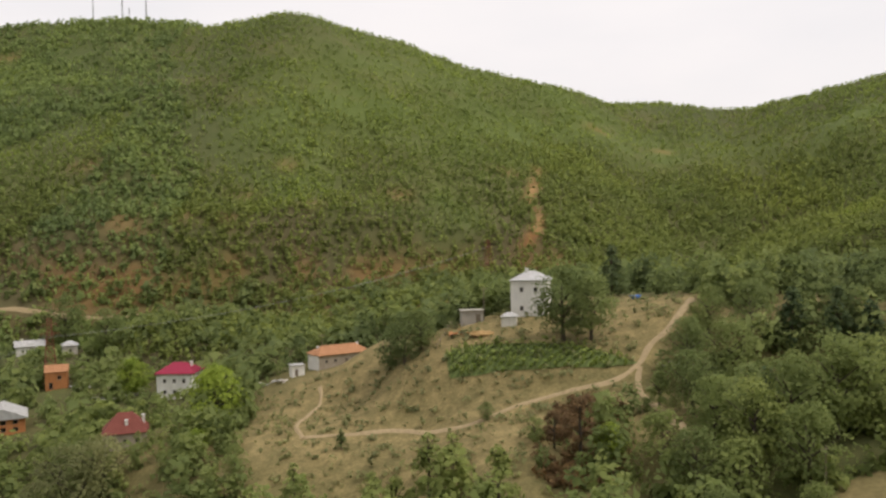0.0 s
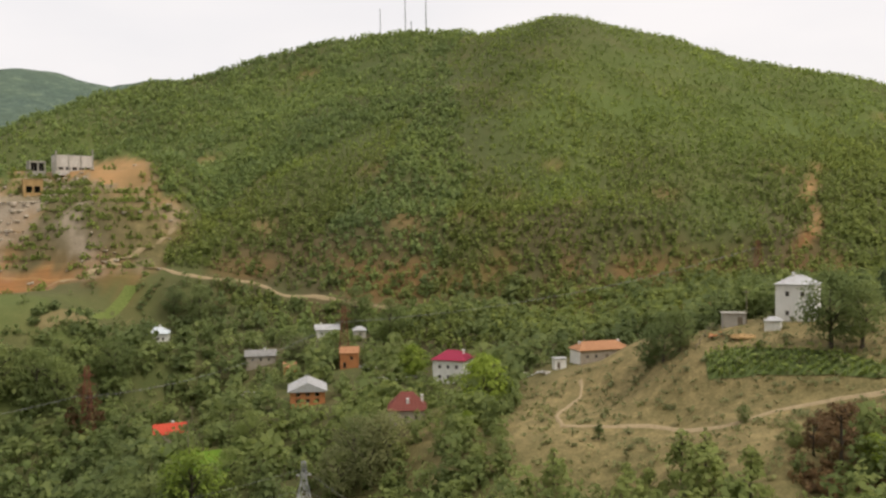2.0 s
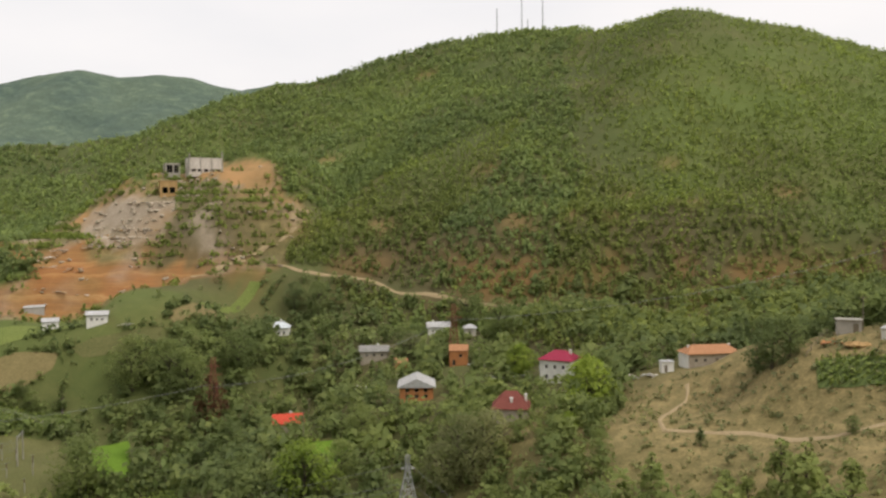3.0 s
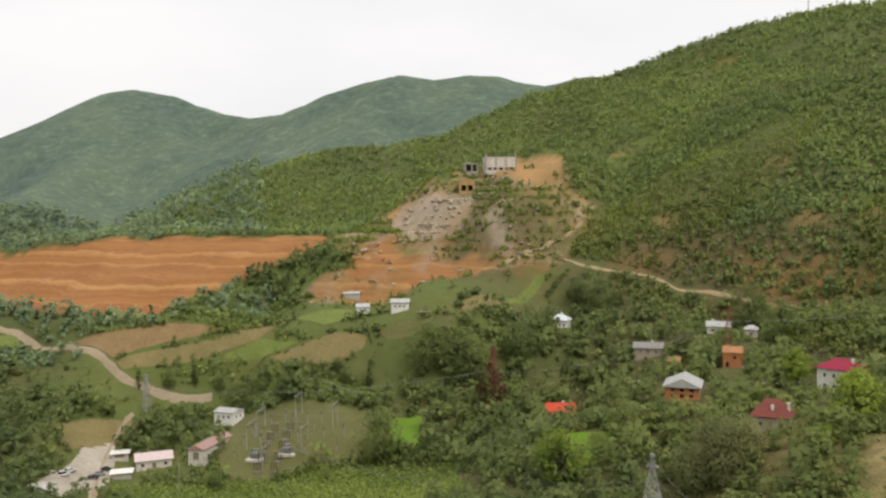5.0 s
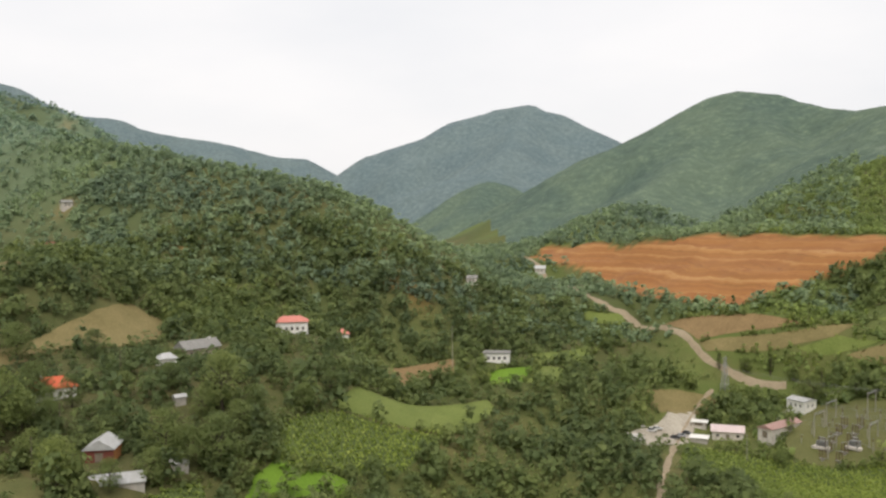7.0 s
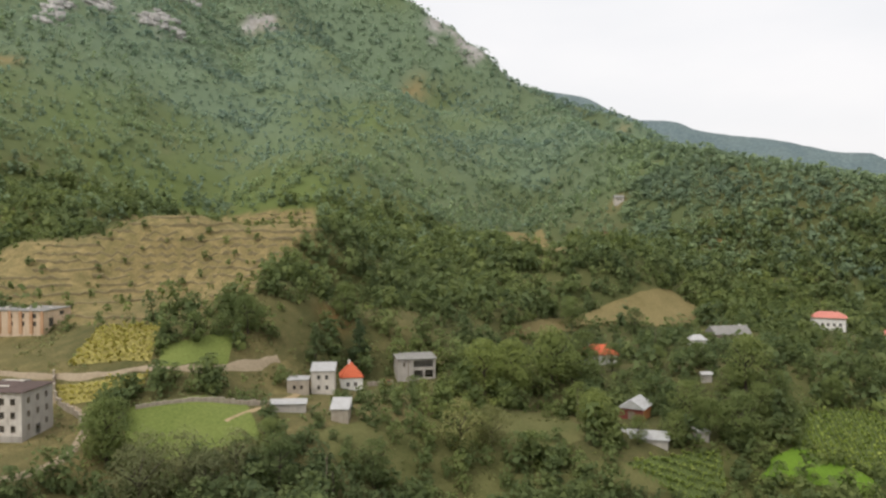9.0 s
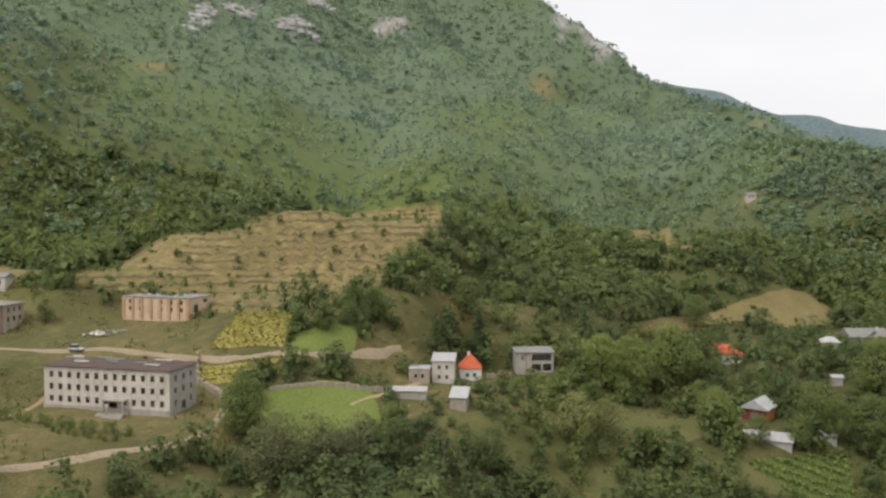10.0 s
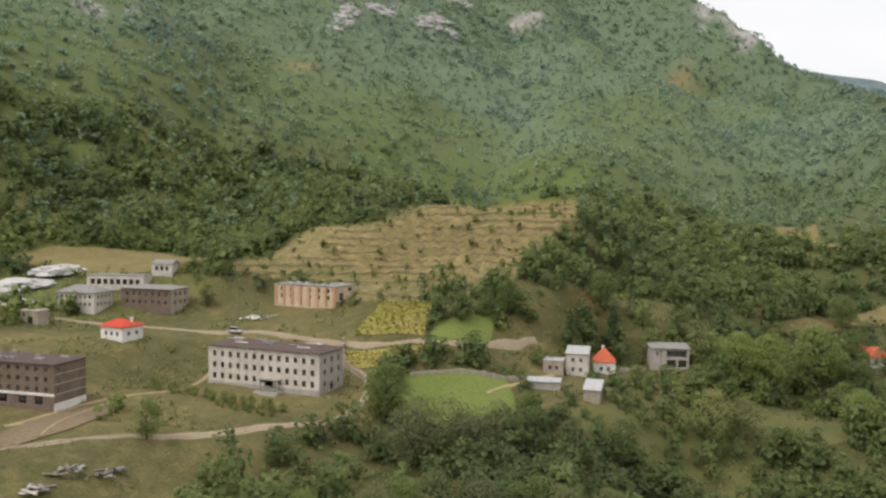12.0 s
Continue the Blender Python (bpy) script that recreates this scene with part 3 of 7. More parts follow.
def ground_material():
    m, n, l, b = shade("turf_and_earth", 0.95)
    pos = n.new("ShaderNodeNewGeometry").outputs["Position"]
    def att(k):
        a = n.new("ShaderNodeAttribute")
        a.attribute_name = k
        return a.outputs["Fac"]
    big, mid, fine = noise_tex(n, l, 0.035, 5, vec=pos), noise_tex(n, l, 0.25, 5, vec=pos), noise_tex(n, l, 1.6, 4, vec=pos)
    green = blend(n, l, mid, ramp(n, l, big, [(0.36, (0.050, 0.063, 0.020)), (0.52, (0.084, 0.087, 0.031)), (0.66, (0.130, 0.115, 0.049))]), ramp(n, l, blend(n, l, 0.5, mid, fine), [(0.36, (0.044, 0.054, 0.018)), (0.62, (0.138, 0.122, 0.050))]))
    dry = blend(n, l, 0.5, ramp(n, l, mid, [(0.36, (0.095, 0.092, 0.034)), (0.52, (0.195, 0.152, 0.066)), (0.72, (0.41, 0.32, 0.145))]), ramp(n, l, fine, [(0.3, (0.115, 0.098, 0.036)), (0.68, (0.40, 0.31, 0.140))]))
    soil = blend(n, l, 0.5, ramp(n, l, mid, [(0.3, (0.26, 0.118, 0.038)), (0.7, (0.38, 0.190, 0.068))]), ramp(n, l, big, [(0.35, (0.24, 0.100, 0.036)), (0.65, (0.41, 0.220, 0.085))]))
    wood = blend(n, l, mid, (0.070, 0.088, 0.030), (0.104, 0.122, 0.042))
    wood = blend(n, l, att("lush"), wood, blend(n, l, blend(n, l, 0.5, fine, mid), (0.092, 0.124, 0.032), (0.134, 0.170, 0.044)))
    wood = blend(n, l, ramp(n, l, big, [(0.55, (0, 0, 0)), (0.72, (0.4, 0.4, 0.4))]), wood, blend(n, l, fine, (0.13, 0.10, 0.05), (0.22, 0.155, 0.08)))
    sep = n.new("ShaderNodeSeparateXYZ")
    l.new(pos, sep.inputs[0])
    strata = n.new("ShaderNodeCombineXYZ")
    warp = n.new("ShaderNodeMath")
    warp.operation = "MULTIPLY_ADD"
    warp.inputs[1].default_value = 9.0
    l.new(big, warp.inputs[0])
    l.new(sep.outputs["Z"], warp.inputs[2])
    l.new(warp.outputs[0], strata.inputs["Z"])
    layer = noise_tex(n, l, 0.34, 4, 0.7, vec=strata.outputs[0])
    soil = blend(n, l, 0.6, soil, ramp(n, l, layer, [(0.38, (0.165, 0.066, 0.032)), (0.44, (0.34, 0.155, 0.050)), (0.50, (0.24, 0.098, 0.040)), (0.55, (0.37, 0.175, 0.058)), (0.63, (0.50, 0.30, 0.13))]))
    cap = n.new("ShaderNodeMapRange")
    cap.inputs["From Min"].default_value, cap.inputs["From Max"].default_value = 96.5, 100.0
    cap.inputs["To Max"].default_value = 0.6
    l.new(sep.outputs["Z"], cap.inputs["Value"])
    soil = blend(n, l, cap.outputs[0], soil, (0.46, 0.29, 0.13))
    green = blend(n, l, att("lush"), green, ramp(n, l, blend(n, l, 0.5, mid, fine), [(0.36, (0.062, 0.080, 0.022)), (0.62, (0.124, 0.132, 0.042))]))
    col = blend(n, l, att("dry"), green, dry)
    col = blend(n, l, att("wood"), col, wood)
    # pale blue-green blend paints haze onto the high mountain ground
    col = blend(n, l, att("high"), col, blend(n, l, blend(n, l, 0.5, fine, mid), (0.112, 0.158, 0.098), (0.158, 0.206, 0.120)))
    col = blend(n, l, att("brown"), col, blend(n, l, mid, (0.082, 0.074, 0.036), (0.140, 0.114, 0.058)))
    col = blend(n, l, att("soil"), col, soil)
    rock = blend(n, l, 0.5, ramp(n, l, mid, [(0.35, (0.17, 0.17, 0.16)), (0.65, (0.46, 0.44, 0.41))]), ramp(n, l, big, [(0.35, (0.24, 0.21, 0.18)), (0.65, (0.42, 0.40, 0.38))]))
    col = blend(n, l, att("rock"), col, rock)
    rubble = blend(n, l, 0.5, ramp(n, l, mid, [(0.3, (0.24, 0.185, 0.125)), (0.7, (0.42, 0.345, 0.255))]), ramp(n, l, fine, [(0.3, (0.20, 0.16, 0.11)), (0.7, (0.48, 0.40, 0.31))]))
    col = blend(n, l, att("rubble"), col, rubble)
    l.new(col, b.inputs["Base Color"])
    bump(n, l, b, fine, 0.5, 0.35)
    return m


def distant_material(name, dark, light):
    """Wooded and grassy slopes far off, with haze put into their base colour."""
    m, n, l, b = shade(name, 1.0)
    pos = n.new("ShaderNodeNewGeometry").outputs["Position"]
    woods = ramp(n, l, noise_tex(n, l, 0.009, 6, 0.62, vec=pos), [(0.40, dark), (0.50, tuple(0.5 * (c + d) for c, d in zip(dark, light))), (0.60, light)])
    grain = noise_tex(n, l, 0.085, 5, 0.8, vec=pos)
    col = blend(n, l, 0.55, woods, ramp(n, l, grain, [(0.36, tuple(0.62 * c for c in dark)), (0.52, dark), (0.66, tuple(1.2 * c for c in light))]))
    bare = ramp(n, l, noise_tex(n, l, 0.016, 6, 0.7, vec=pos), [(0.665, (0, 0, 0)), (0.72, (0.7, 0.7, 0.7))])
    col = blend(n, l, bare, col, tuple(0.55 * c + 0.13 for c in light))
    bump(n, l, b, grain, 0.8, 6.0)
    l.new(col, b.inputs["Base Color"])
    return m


# haze is put into these pale bluish colours, stronger in the second
FAR_GROUND = distant_material("hazy_far_slopes", (0.096, 0.140, 0.110), (0.174, 0.226, 0.144))
BLUE_GROUND = distant_material("haze_blue_slopes", (0.142, 0.192, 0.200), (0.190, 0.240, 0.230))
GROUND = ground_material()
build_ground()


# ---- trees ----
def tilted_quads(rng, centres, out, size, droop=0.0):
    """Small leaf sprays: one bent square about each centre, turned at random; returns corners and normals."""
    n = len(centres)
    face = out / (np.linalg.norm(out, axis=1, keepdims=True) + 1e-6) + 0.55 * rng.normal(size=(n, 3))
    face /= np.linalg.norm(face, axis=1, keepdims=True)
    a = np.cross(face, rng.normal(size=(n, 3)))
    a /= np.linalg.norm(a, axis=1, keepdims=True) + 1e-9
    b = np.cross(face, a)
    s = size * rng.uniform(0.6, 1.35, (n, 1))
    co = np.stack([centres - a * s, centres - b * s * 0.7, centres + a * s, centres + b * s * 0.7], 1)
    co[:, ::2, 2] -= droop * s
    nor = np.repeat(out[:, None], 4, 1) + 0.3 * rng.normal(size=(n, 1, 3))
    nor /= np.linalg.norm(nor, axis=2, keepdims=True)
    return co.reshape(-1, 3), nor.reshape(-1, 3)


def crown_cloud(rng, leaves, height, width, base, lobes, shape="round", lift=0.35):
    """Leaf places for a crown one tree high: lobes set about the axis, leaves on their skins."""
    z = rng.uniform(0, 1, lobes)
    if shape == "cone":
        rad = (1 - z) ** 0.9 * width
    elif shape == "column":
        rad = width * np.sin(np.pi * np.clip(0.08 + 0.87 * z, 0, 1)) ** 0.5 * 0.8
    else:
        rad = width * np.sqrt(np.clip(1 - (1.9 * z - 0.85) ** 2, 0.05, 1)) * 0.72
    th = rng.uniform(0, 2 * np.pi, lobes)
    cr = rad * np.sqrt(rng.uniform(0.25, 1, lobes))
    cx, cy, cz = cr * np.cos(th), cr * np.sin(th), base + z * (height - base) * 0.9
    size = rng.uniform(0.30, 0.52, lobes) * width * (0.76 if lobes >= 30 else 1.0) * (1.0 if shape == "round" else 0.75)
    pick = rng.integers(0, lobes, leaves)
    d = rng.normal(size=(leaves, 3))
    d /= np.linalg.norm(d, axis=1, keepdims=True)
    d[:, 2] = np.where(rng.uniform(size=leaves) < 0.6, np.abs(d[:, 2]), d[:, 2])
    c = np.stack([cx, cy, cz], 1)[pick] + d * size[pick, None] * rng.uniform(0.82, 1.1, (leaves, 1)) * np.array([1, 1, 0.8])
    c[:, 2] = np.maximum(c[:, 2], base * 0.7)
    axis = c - np.array([0, 0, base + 0.35 * (height - base)])
    axis /= np.linalg.norm(axis, axis=1, keepdims=True) + 1e-6
    out = 0.35 * d + 0.95 * axis + np.array([0, 0, lift])
    return c, out


def tree_template(seed, leaves, height, width, base, lobes, leaf, shape="round", lift=0.6):
    rng = np.random.default_rng(seed)
    c, out = crown_cloud(rng, leaves, height, width, base, lobes, shape, lift)
    co, nor = tilted_quads(rng, c, out, leaf, 0.2)
    return co, nor


def limb(bm, a, b, ra, rb, sides=6):
    """A tapered round bar from a to b."""
    a, b = Vector(a), Vector(b)
    q = (b - a).to_track_quat("Z", "Y")
    rings = [[bm.verts.new(p + q @ Vector((r * math.cos(2 * math.pi * k / sides), r * math.sin(2 * math.pi * k / sides), 0))) for k in range(sides)] for p, r in ((a, ra), (b, rb))]
    for k in range(sides):
        bm.faces.new((rings[0][k], rings[0][(k + 1) % sides], rings[1][(k + 1) % sides], rings[1][k]))
    bm.faces.new(rings[1])
    bm.faces.new(rings[0][::-1])


def as_mesh(name, bm, mats):
    me = bpy.data.meshes.new(name)
    bmesh.ops.recalc_face_normals(bm, faces=bm.faces)
    bm.to_mesh(me)
    bm.free()
    for m in mats if isinstance(mats, (list, tuple)) else [mats]:
        me.materials.append(m)
    return me


def trunk_mesh(seed, height, width, base, shape):
    rnd = random.Random(seed)
    bm = bmesh.new()
    top = (rnd.uniform(-0.2, 0.2), rnd.uniform(-0.2, 0.2), height * (0.9 if shape != "round" else 0.62))
    limb(bm, (0, 0, -0.8), top, 0.034 * height, 0.008 * height, 8)
    for k in range(7):
        f = rnd.uniform(0.3, 0.9)
        th = k * 2.4 + rnd.uniform(-0.4, 0.4)
        r = width * rnd.uniform(0.45, 0.75) * (1 - f * 0.6 if shape == "cone" else 1)
        z0 = base * 0.8 + f * (top[2] - base * 0.8)
        limb(bm, (top[0] * f, top[1] * f, z0), (r * math.cos(th), r * math.sin(th), min(height * 0.93, z0 + r * 0.8)), 0.013 * height, 0.004 * height, 5)
    return as_mesh("trunk", bm, BARK)


KINDS = {
    # leaves, height, half width, bare stem, lobes, leaf size, shape, material
    "walnut": (3300, 11.0, 5.2, 1.8, 70, 0.22, "round", LEAF),
    "oak": (2700, 8.5, 4.0, 1.2, 64, 0.175, "round", LEAF),
    "shrub": (1300, 4.5, 2.6, 0.2, 40, 0.16, "round", LEAF),
    "willow": (2500, 9.0, 4.6, 0.8, 64, 0.18, "round", LEAF_OLIVE),
    "lime": (1800, 7.0, 3.4, 0.8, 48, 0.18, "round", LEAF_BRIGHT),
    "pine": (1300, 10.0, 2.7, 1.0, 60, 0.24, "cone", LEAF_PINE),
    "young_pine": (1400, 5.5, 2.2, 0.3, 46, 0.15, "cone", LEAF),
    "poplar": (1400, 12.0, 1.7, 1.2, 40, 0.24, "column", LEAF),
    "withered": (900, 8.5, 2.8, 1.0, 30, 0.24, "column", LEAF_DRY),
}
PROTOS = {}


def tree_proto(kind, variant):
    """The meshes of one tree of a kind: crown and trunk, built once."""
    key = (kind, variant)
    if key not in PROTOS:
        leaves, h, w, base, lobes, leaf, shape, mat = KINDS[kind]
        seed = sum(map(ord, kind)) * 7 + variant
        rng = np.random.default_rng(seed)
        w2, h2 = w * rng.uniform(0.88, 1.15), h * rng.uniform(0.9, 1.1)
        co, nor = tree_template(seed, leaves, h2, w2, base, lobes, leaf, shape)
        crown = mesh_arrays("crown", co, np.arange(len(co)).reshape(-1, 4), mat, nor, np.zeros(len(co)))
        PROTOS[key] = (crown, trunk_mesh(seed, h2, w2, base, shape))
    return PROTOS[key]


TREE_WORDS = {"walnut": ("tall dark green broadleaf tree with a dense rounded crown", "tree"), "oak": ("green broadleaf tree with a rounded leafy crown", "tree"),
              "shrub": ("low bushy green shrub growing from the ground", "shrub"), "willow": ("grey-green willow tree with a wide soft crown", "tree"),
              "lime": ("bright yellow-green leafy young tree", "tree"), "pine": ("dark green conical pine tree", "tree"), "young_pine": ("small bushy green conifer on dry grass", "tree"),
              "poplar": ("slender upright green poplar tree", "tree"), "withered": ("withered brown tree with dry leaves", "tree")}


def plant(kind, x, y, scale=1.0, turn=None, variant=None):
    v = int(hash2(np.float64(x), np.float64(y), 2) * 3) if variant is None else variant
    crown, trunk = tree_proto(kind, v)
    label, category = TREE_WORDS[kind]
    ob = tagged(new("shrub" if category == "shrub" else kind.split("_")[-1] + "_tree" if kind != "young_pine" else "pine_tree", None), label, category, group=kind.replace("_", " ") + " trees")
    ob.matrix_basis = Matrix.Translation((x, y, ground1(x, y) - 0.1)) @ Matrix.Rotation(hash2(x, y, 5) * 6.28 if turn is None else turn, 4, "Z") @ Matrix.Diagonal((scale, scale, scale, 1))
    for name, me in (("crown", crown), ("trunk", trunk)):
        part_ob = new(name, me)
        part_ob.parent = ob
    return ob


def joined_trees(name, label, x, y, size, mat, leaves, half=0.45, leaf=0.13, lobes=7, shape="round", variants=6, seed=1, base=0.05, lift=0.8, hug=0.0):
    """Many trees as one mesh; every template is one unit high and is set at each place at its own size and turn."""
    rng = np.random.default_rng(seed)
    z = ground(x, y)
    slope = np.stack([ground(x - 6, y) - ground(x + 6, y), ground(x, y - 6) - ground(x, y + 6), np.full(len(x), 12.0)], 1)
    slope /= np.linalg.norm(slope, axis=1, keepdims=True)
    cos, nors, tints = [], [], []
    pick = rng.integers(0, variants, len(x))
    for v in range(variants):
        at = np.where(pick == v)[0]
        if not len(at):
            continue
        co, nor = tree_template(seed * 100 + v, leaves, 1.0, half, base, lobes, leaf, shape, lift)
        th = rng.uniform(0, 2 * np.pi, len(at))
        c, s = np.cos(th)[:, None], np.sin(th)[:, None]
        k = size[at][:, None]
        px = (co[None, :, 0] * c - co[None, :, 1] * s) * k + x[at][:, None]
        py = (co[None, :, 0] * s + co[None, :, 1] * c) * k + y[at][:, None]
        pz = co[None, :, 2] * k * rng.uniform(0.85, 1.2, (len(at), 1)) + z[at][:, None] - 0.06 * k
        corner = np.stack([px, py, pz], -1).reshape(-1, 4, 3)
        up = np.repeat(slope[at], len(co) // 4, 0)
        side = np.cross(corner[:, 2] - corner[:, 0], corner[:, 3] - corner[:, 1])
        corner = np.where((np.einsum("ij,ij->i", side, up) < 0)[:, None, None], corner[:, ::-1], corner) if hug else corner
        cos.append(corner.reshape(-1, 3))
        turned = np.stack([nor[None, :, 0] * c - nor[None, :, 1] * s, nor[None, :, 0] * s + nor[None, :, 1] * c, np.repeat(nor[None, :, 2], len(at), 0)], -1).reshape(-1, 3)
        turned = turned + hug * np.repeat(up, 4, 0)
        nors.append(turned / np.linalg.norm(turned, axis=1, keepdims=True))
        tints.append(np.repeat(rng.uniform(0, 1, len(at)), len(co)))
    co = np.concatenate(cos)
    me = mesh_arrays(name, co, np.arange(len(co)).reshape(-1, 4), mat, np.concatenate(nors), np.concatenate(tints))
    return tagged(new(name, me), label, "trees", kind="stuff")


def scatter(seed, n, head, dist):
    """Random places, even over the ground, within a span of headings and distances from the middle."""
    rng = np.random.default_rng(seed)
    a = np.radians(rng.uniform(*head, n))
    r = np.sqrt(rng.uniform(dist[0] ** 2, dist[1] ** 2, n))
    return MID[0] - np.sin(a) * r, MID[1] + np.cos(a) * r, rng


def open_ground(x, y):
    """Where no tree stands: fields, roads, yards, the mine, the quarry."""
    clear = inside(x, y, MINE) | inside(x, y, QUARRY) | inside(x, y, TERRACE_FIELD) | inside(x, y, KNOLL_TURF)
    for poly in CLEARINGS:
        clear |= inside(x, y, poly)
    for line, width in ROADS:
        clear |= near_line(x, y, line) < width + 2.0
    for hx, hy, hr in YARDS:
        clear |= np.hypot(x - hx, y - hy) < hr
    return clear


# ---- woods on the slopes ----
STUBBLE_EDGE = [(-189, -159), (-216, -158), (-239, -151), (-255, -143), (-268, -130), (-275, -121)]


def sightline_height(x, y, size):
    """Trees kept low on the camera's side of houses and fields, to leave them in view."""
    for hx, hy, hr in YARDS + [(ex, ey, 13) for ex, ey in STUBBLE_EDGE]:
        ux, uy = 30 - hx, -15 - hy
        far_off = math.hypot(ux, uy)
        along, across = ((x - hx) * ux + (y - hy) * uy) / far_off, np.abs((x - hx) * uy - (y - hy) * ux) / far_off
        size = np.where((along > 0) & (along < hr + 34) & (across < hr), np.minimum(size, 2.4 + 0.15 * along), size)
    return size


MINE_FOOT = [(-524, 98), (-453, 114), (-394, 126), (-355, 142), (-348, 157), (-345, 178)]


def grow(seed, n, head, dist, keep):
    x, y, rng = scatter(seed, n, head, dist)
    ok = ~open_ground(x, y) & (rng.uniform(size=n) < keep(x, y))
    return x[ok], y[ok], rng


HAMLET_FLOOR = [(-330, 200), (120, 200), (60, 285), (-90, 292), (-200, 318), (-330, 330)]


def hill_density(x, y):
    return np.clip(0.85 + 1.1 * fractal(x, y, 40.0, 3, 8), 0.1, 1) * (1 - 0.85 * soil_amount(x, y)) * (1 - inside(x, y, HAMLET_FLOOR))


x, y, rng = grow(3, 78000, (-34, 66), (300, 745), hill_density)
more = grow(34, 26000, (-30, 48), (330, 560), hill_density)
x, y = np.concatenate([x, more[0]]), np.concatenate([y, more[1]])
low = np.clip((ground(x, y) - 95) / 75 + 0.8 * fractal(x, y, 70.0, 3, 18), 0, 1)
behind = crest(x, y, *RIDGES["mast_ridge"])[0] > np.maximum.reduce([crest(x, y, *RIDGES[k])[0] for k in ("dome", "dome_spur", "dome_face", "dome_east_spur")]) + 4
low = np.where(behind, 0.35, low)
pines = rng.uniform(size=len(x)) > 0.10 + 0.85 * low
size = rng.uniform(2.0, 4.4, len(x)) * (1.15 - 0.5 * low)
front = pines & ~behind
joined_trees("hillside_pines", "dense young pines planted over the lower hillside", x[front], y[front], size[front], LEAF_SLOPE_PINE, 9, 0.30, 0.20, 7, "cone", seed=3, lift=0.5, hug=0.8)
back = pines & behind
joined_trees("back_ridge_woods", "darker mixed woods on the ridge behind the hill", x[back], y[back], size[back] * 1.25, LEAF_BACK, 9, 0.38, 0.22, 7, seed=33, lift=0.5, hug=0.8)
joined_trees("hillside_scrub", "low bright green scrub covering the upper hillside", x[~pines], y[~pines], rng.uniform(1.1, 2.7, (~pines).sum()), LEAF_HILL, 5, 0.55, 0.32, 5, seed=13, lift=0.6, hug=1.2)
x, y, rng = grow(4, 9500, (60, 112), (430, 800), lambda x, y: 0.8 + 0 * x)
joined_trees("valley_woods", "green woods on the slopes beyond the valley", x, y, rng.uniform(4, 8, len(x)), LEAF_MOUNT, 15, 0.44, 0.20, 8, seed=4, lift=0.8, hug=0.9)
x, y, rng = grow(5, 26000, (92, 178), (360, 1150), lambda x, y: np.clip(1.15 - 0.9 * lush_amount(x, y) * (np.hypot(x - MID[0], y - MID[1]) > 520) + 0.5 * fractal(x, y, 60.0, 3, 17), 0, 1))
bare = near_line(x, y, CLIFFS[0]) < 1e8
for line in CLIFFS:
    bare &= near_line(x, y, line) > 9
x, y = x[bare], y[bare]
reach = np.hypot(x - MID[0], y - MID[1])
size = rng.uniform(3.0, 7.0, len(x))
# split by distance: farther woods get leaves with more haze painted in
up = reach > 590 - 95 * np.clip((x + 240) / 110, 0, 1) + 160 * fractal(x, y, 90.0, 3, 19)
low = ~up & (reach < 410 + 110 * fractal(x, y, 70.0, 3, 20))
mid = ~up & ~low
joined_trees("slope_woods", "broadleaf woods on the lower mountain slope", x[low], y[low], size[low] * 1.15, LEAF, 42, 0.46, 0.125, 12, seed=35, lift=0.8, hug=0.5)
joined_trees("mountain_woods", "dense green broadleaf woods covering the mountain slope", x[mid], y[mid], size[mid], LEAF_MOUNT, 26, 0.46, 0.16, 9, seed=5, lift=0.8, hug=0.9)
joined_trees("upper_mountain_woods", "woods high on the mountain slope with haze in the leaf colour", x[up], y[up], size[up], LEAF_UPPER, 9, 0.5, 0.26, 6, seed=15, lift=0.6, hug=1.6)
x, y, rng = grow(16, 22000, (92, 178), (520, 1050), lambda x, y: np.clip(0.3 + lush_amount(x, y), 0, 1))
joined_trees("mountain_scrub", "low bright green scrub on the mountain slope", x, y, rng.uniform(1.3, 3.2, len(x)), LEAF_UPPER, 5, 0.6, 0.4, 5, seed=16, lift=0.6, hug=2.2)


def valley_density(x, y):
    thick = (np.hypot(x - MID[0], y - MID[1]) > 275) | ((x < -50) & (x > -300) & (y > 150) & (y < 335)) | ((x < -70) & (y < -30) & (y > -165))
    return np.clip(0.72 + 0.35 * thick + 1.0 * fractal(x, y, 38.0, 3, 9), 0, 1) * np.where(inside(x, y, FIELD_LAND), 0.12, 1)


x, y, rng = grow(6, 17500, (-38, 178), (120, 480), valley_density)
r = np.hypot(x - MID[0], y - MID[1])
size = rng.uniform(4, 11, len(x)) * np.where(rng.uniform(size=len(x)) < 0.3, 0.55, 1)
foot = (y > 285) & (x > -330) & (x < 230)
slope_up = foot & (ground(x, y) > 78)
size = size * np.where(foot, 0.75, 1) * np.where(inside(x, y, FIELD_LAND), 0.4, 1) * np.where(near_line(x, y, MINE_FOOT) < 40, 0.3, 1)
thin = ~slope_up
x, y, r, size = x[thin], y[thin], r[thin], size[thin]
size = sightline_height(x, y, size)
own = np.zeros(len(x), bool)
own[np.argsort(r)[:170]] = True
near = ~own & (r < 260)
far = ~own & ~near
# trees to the west get the leaf copy with dimmer light painted in
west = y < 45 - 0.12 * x
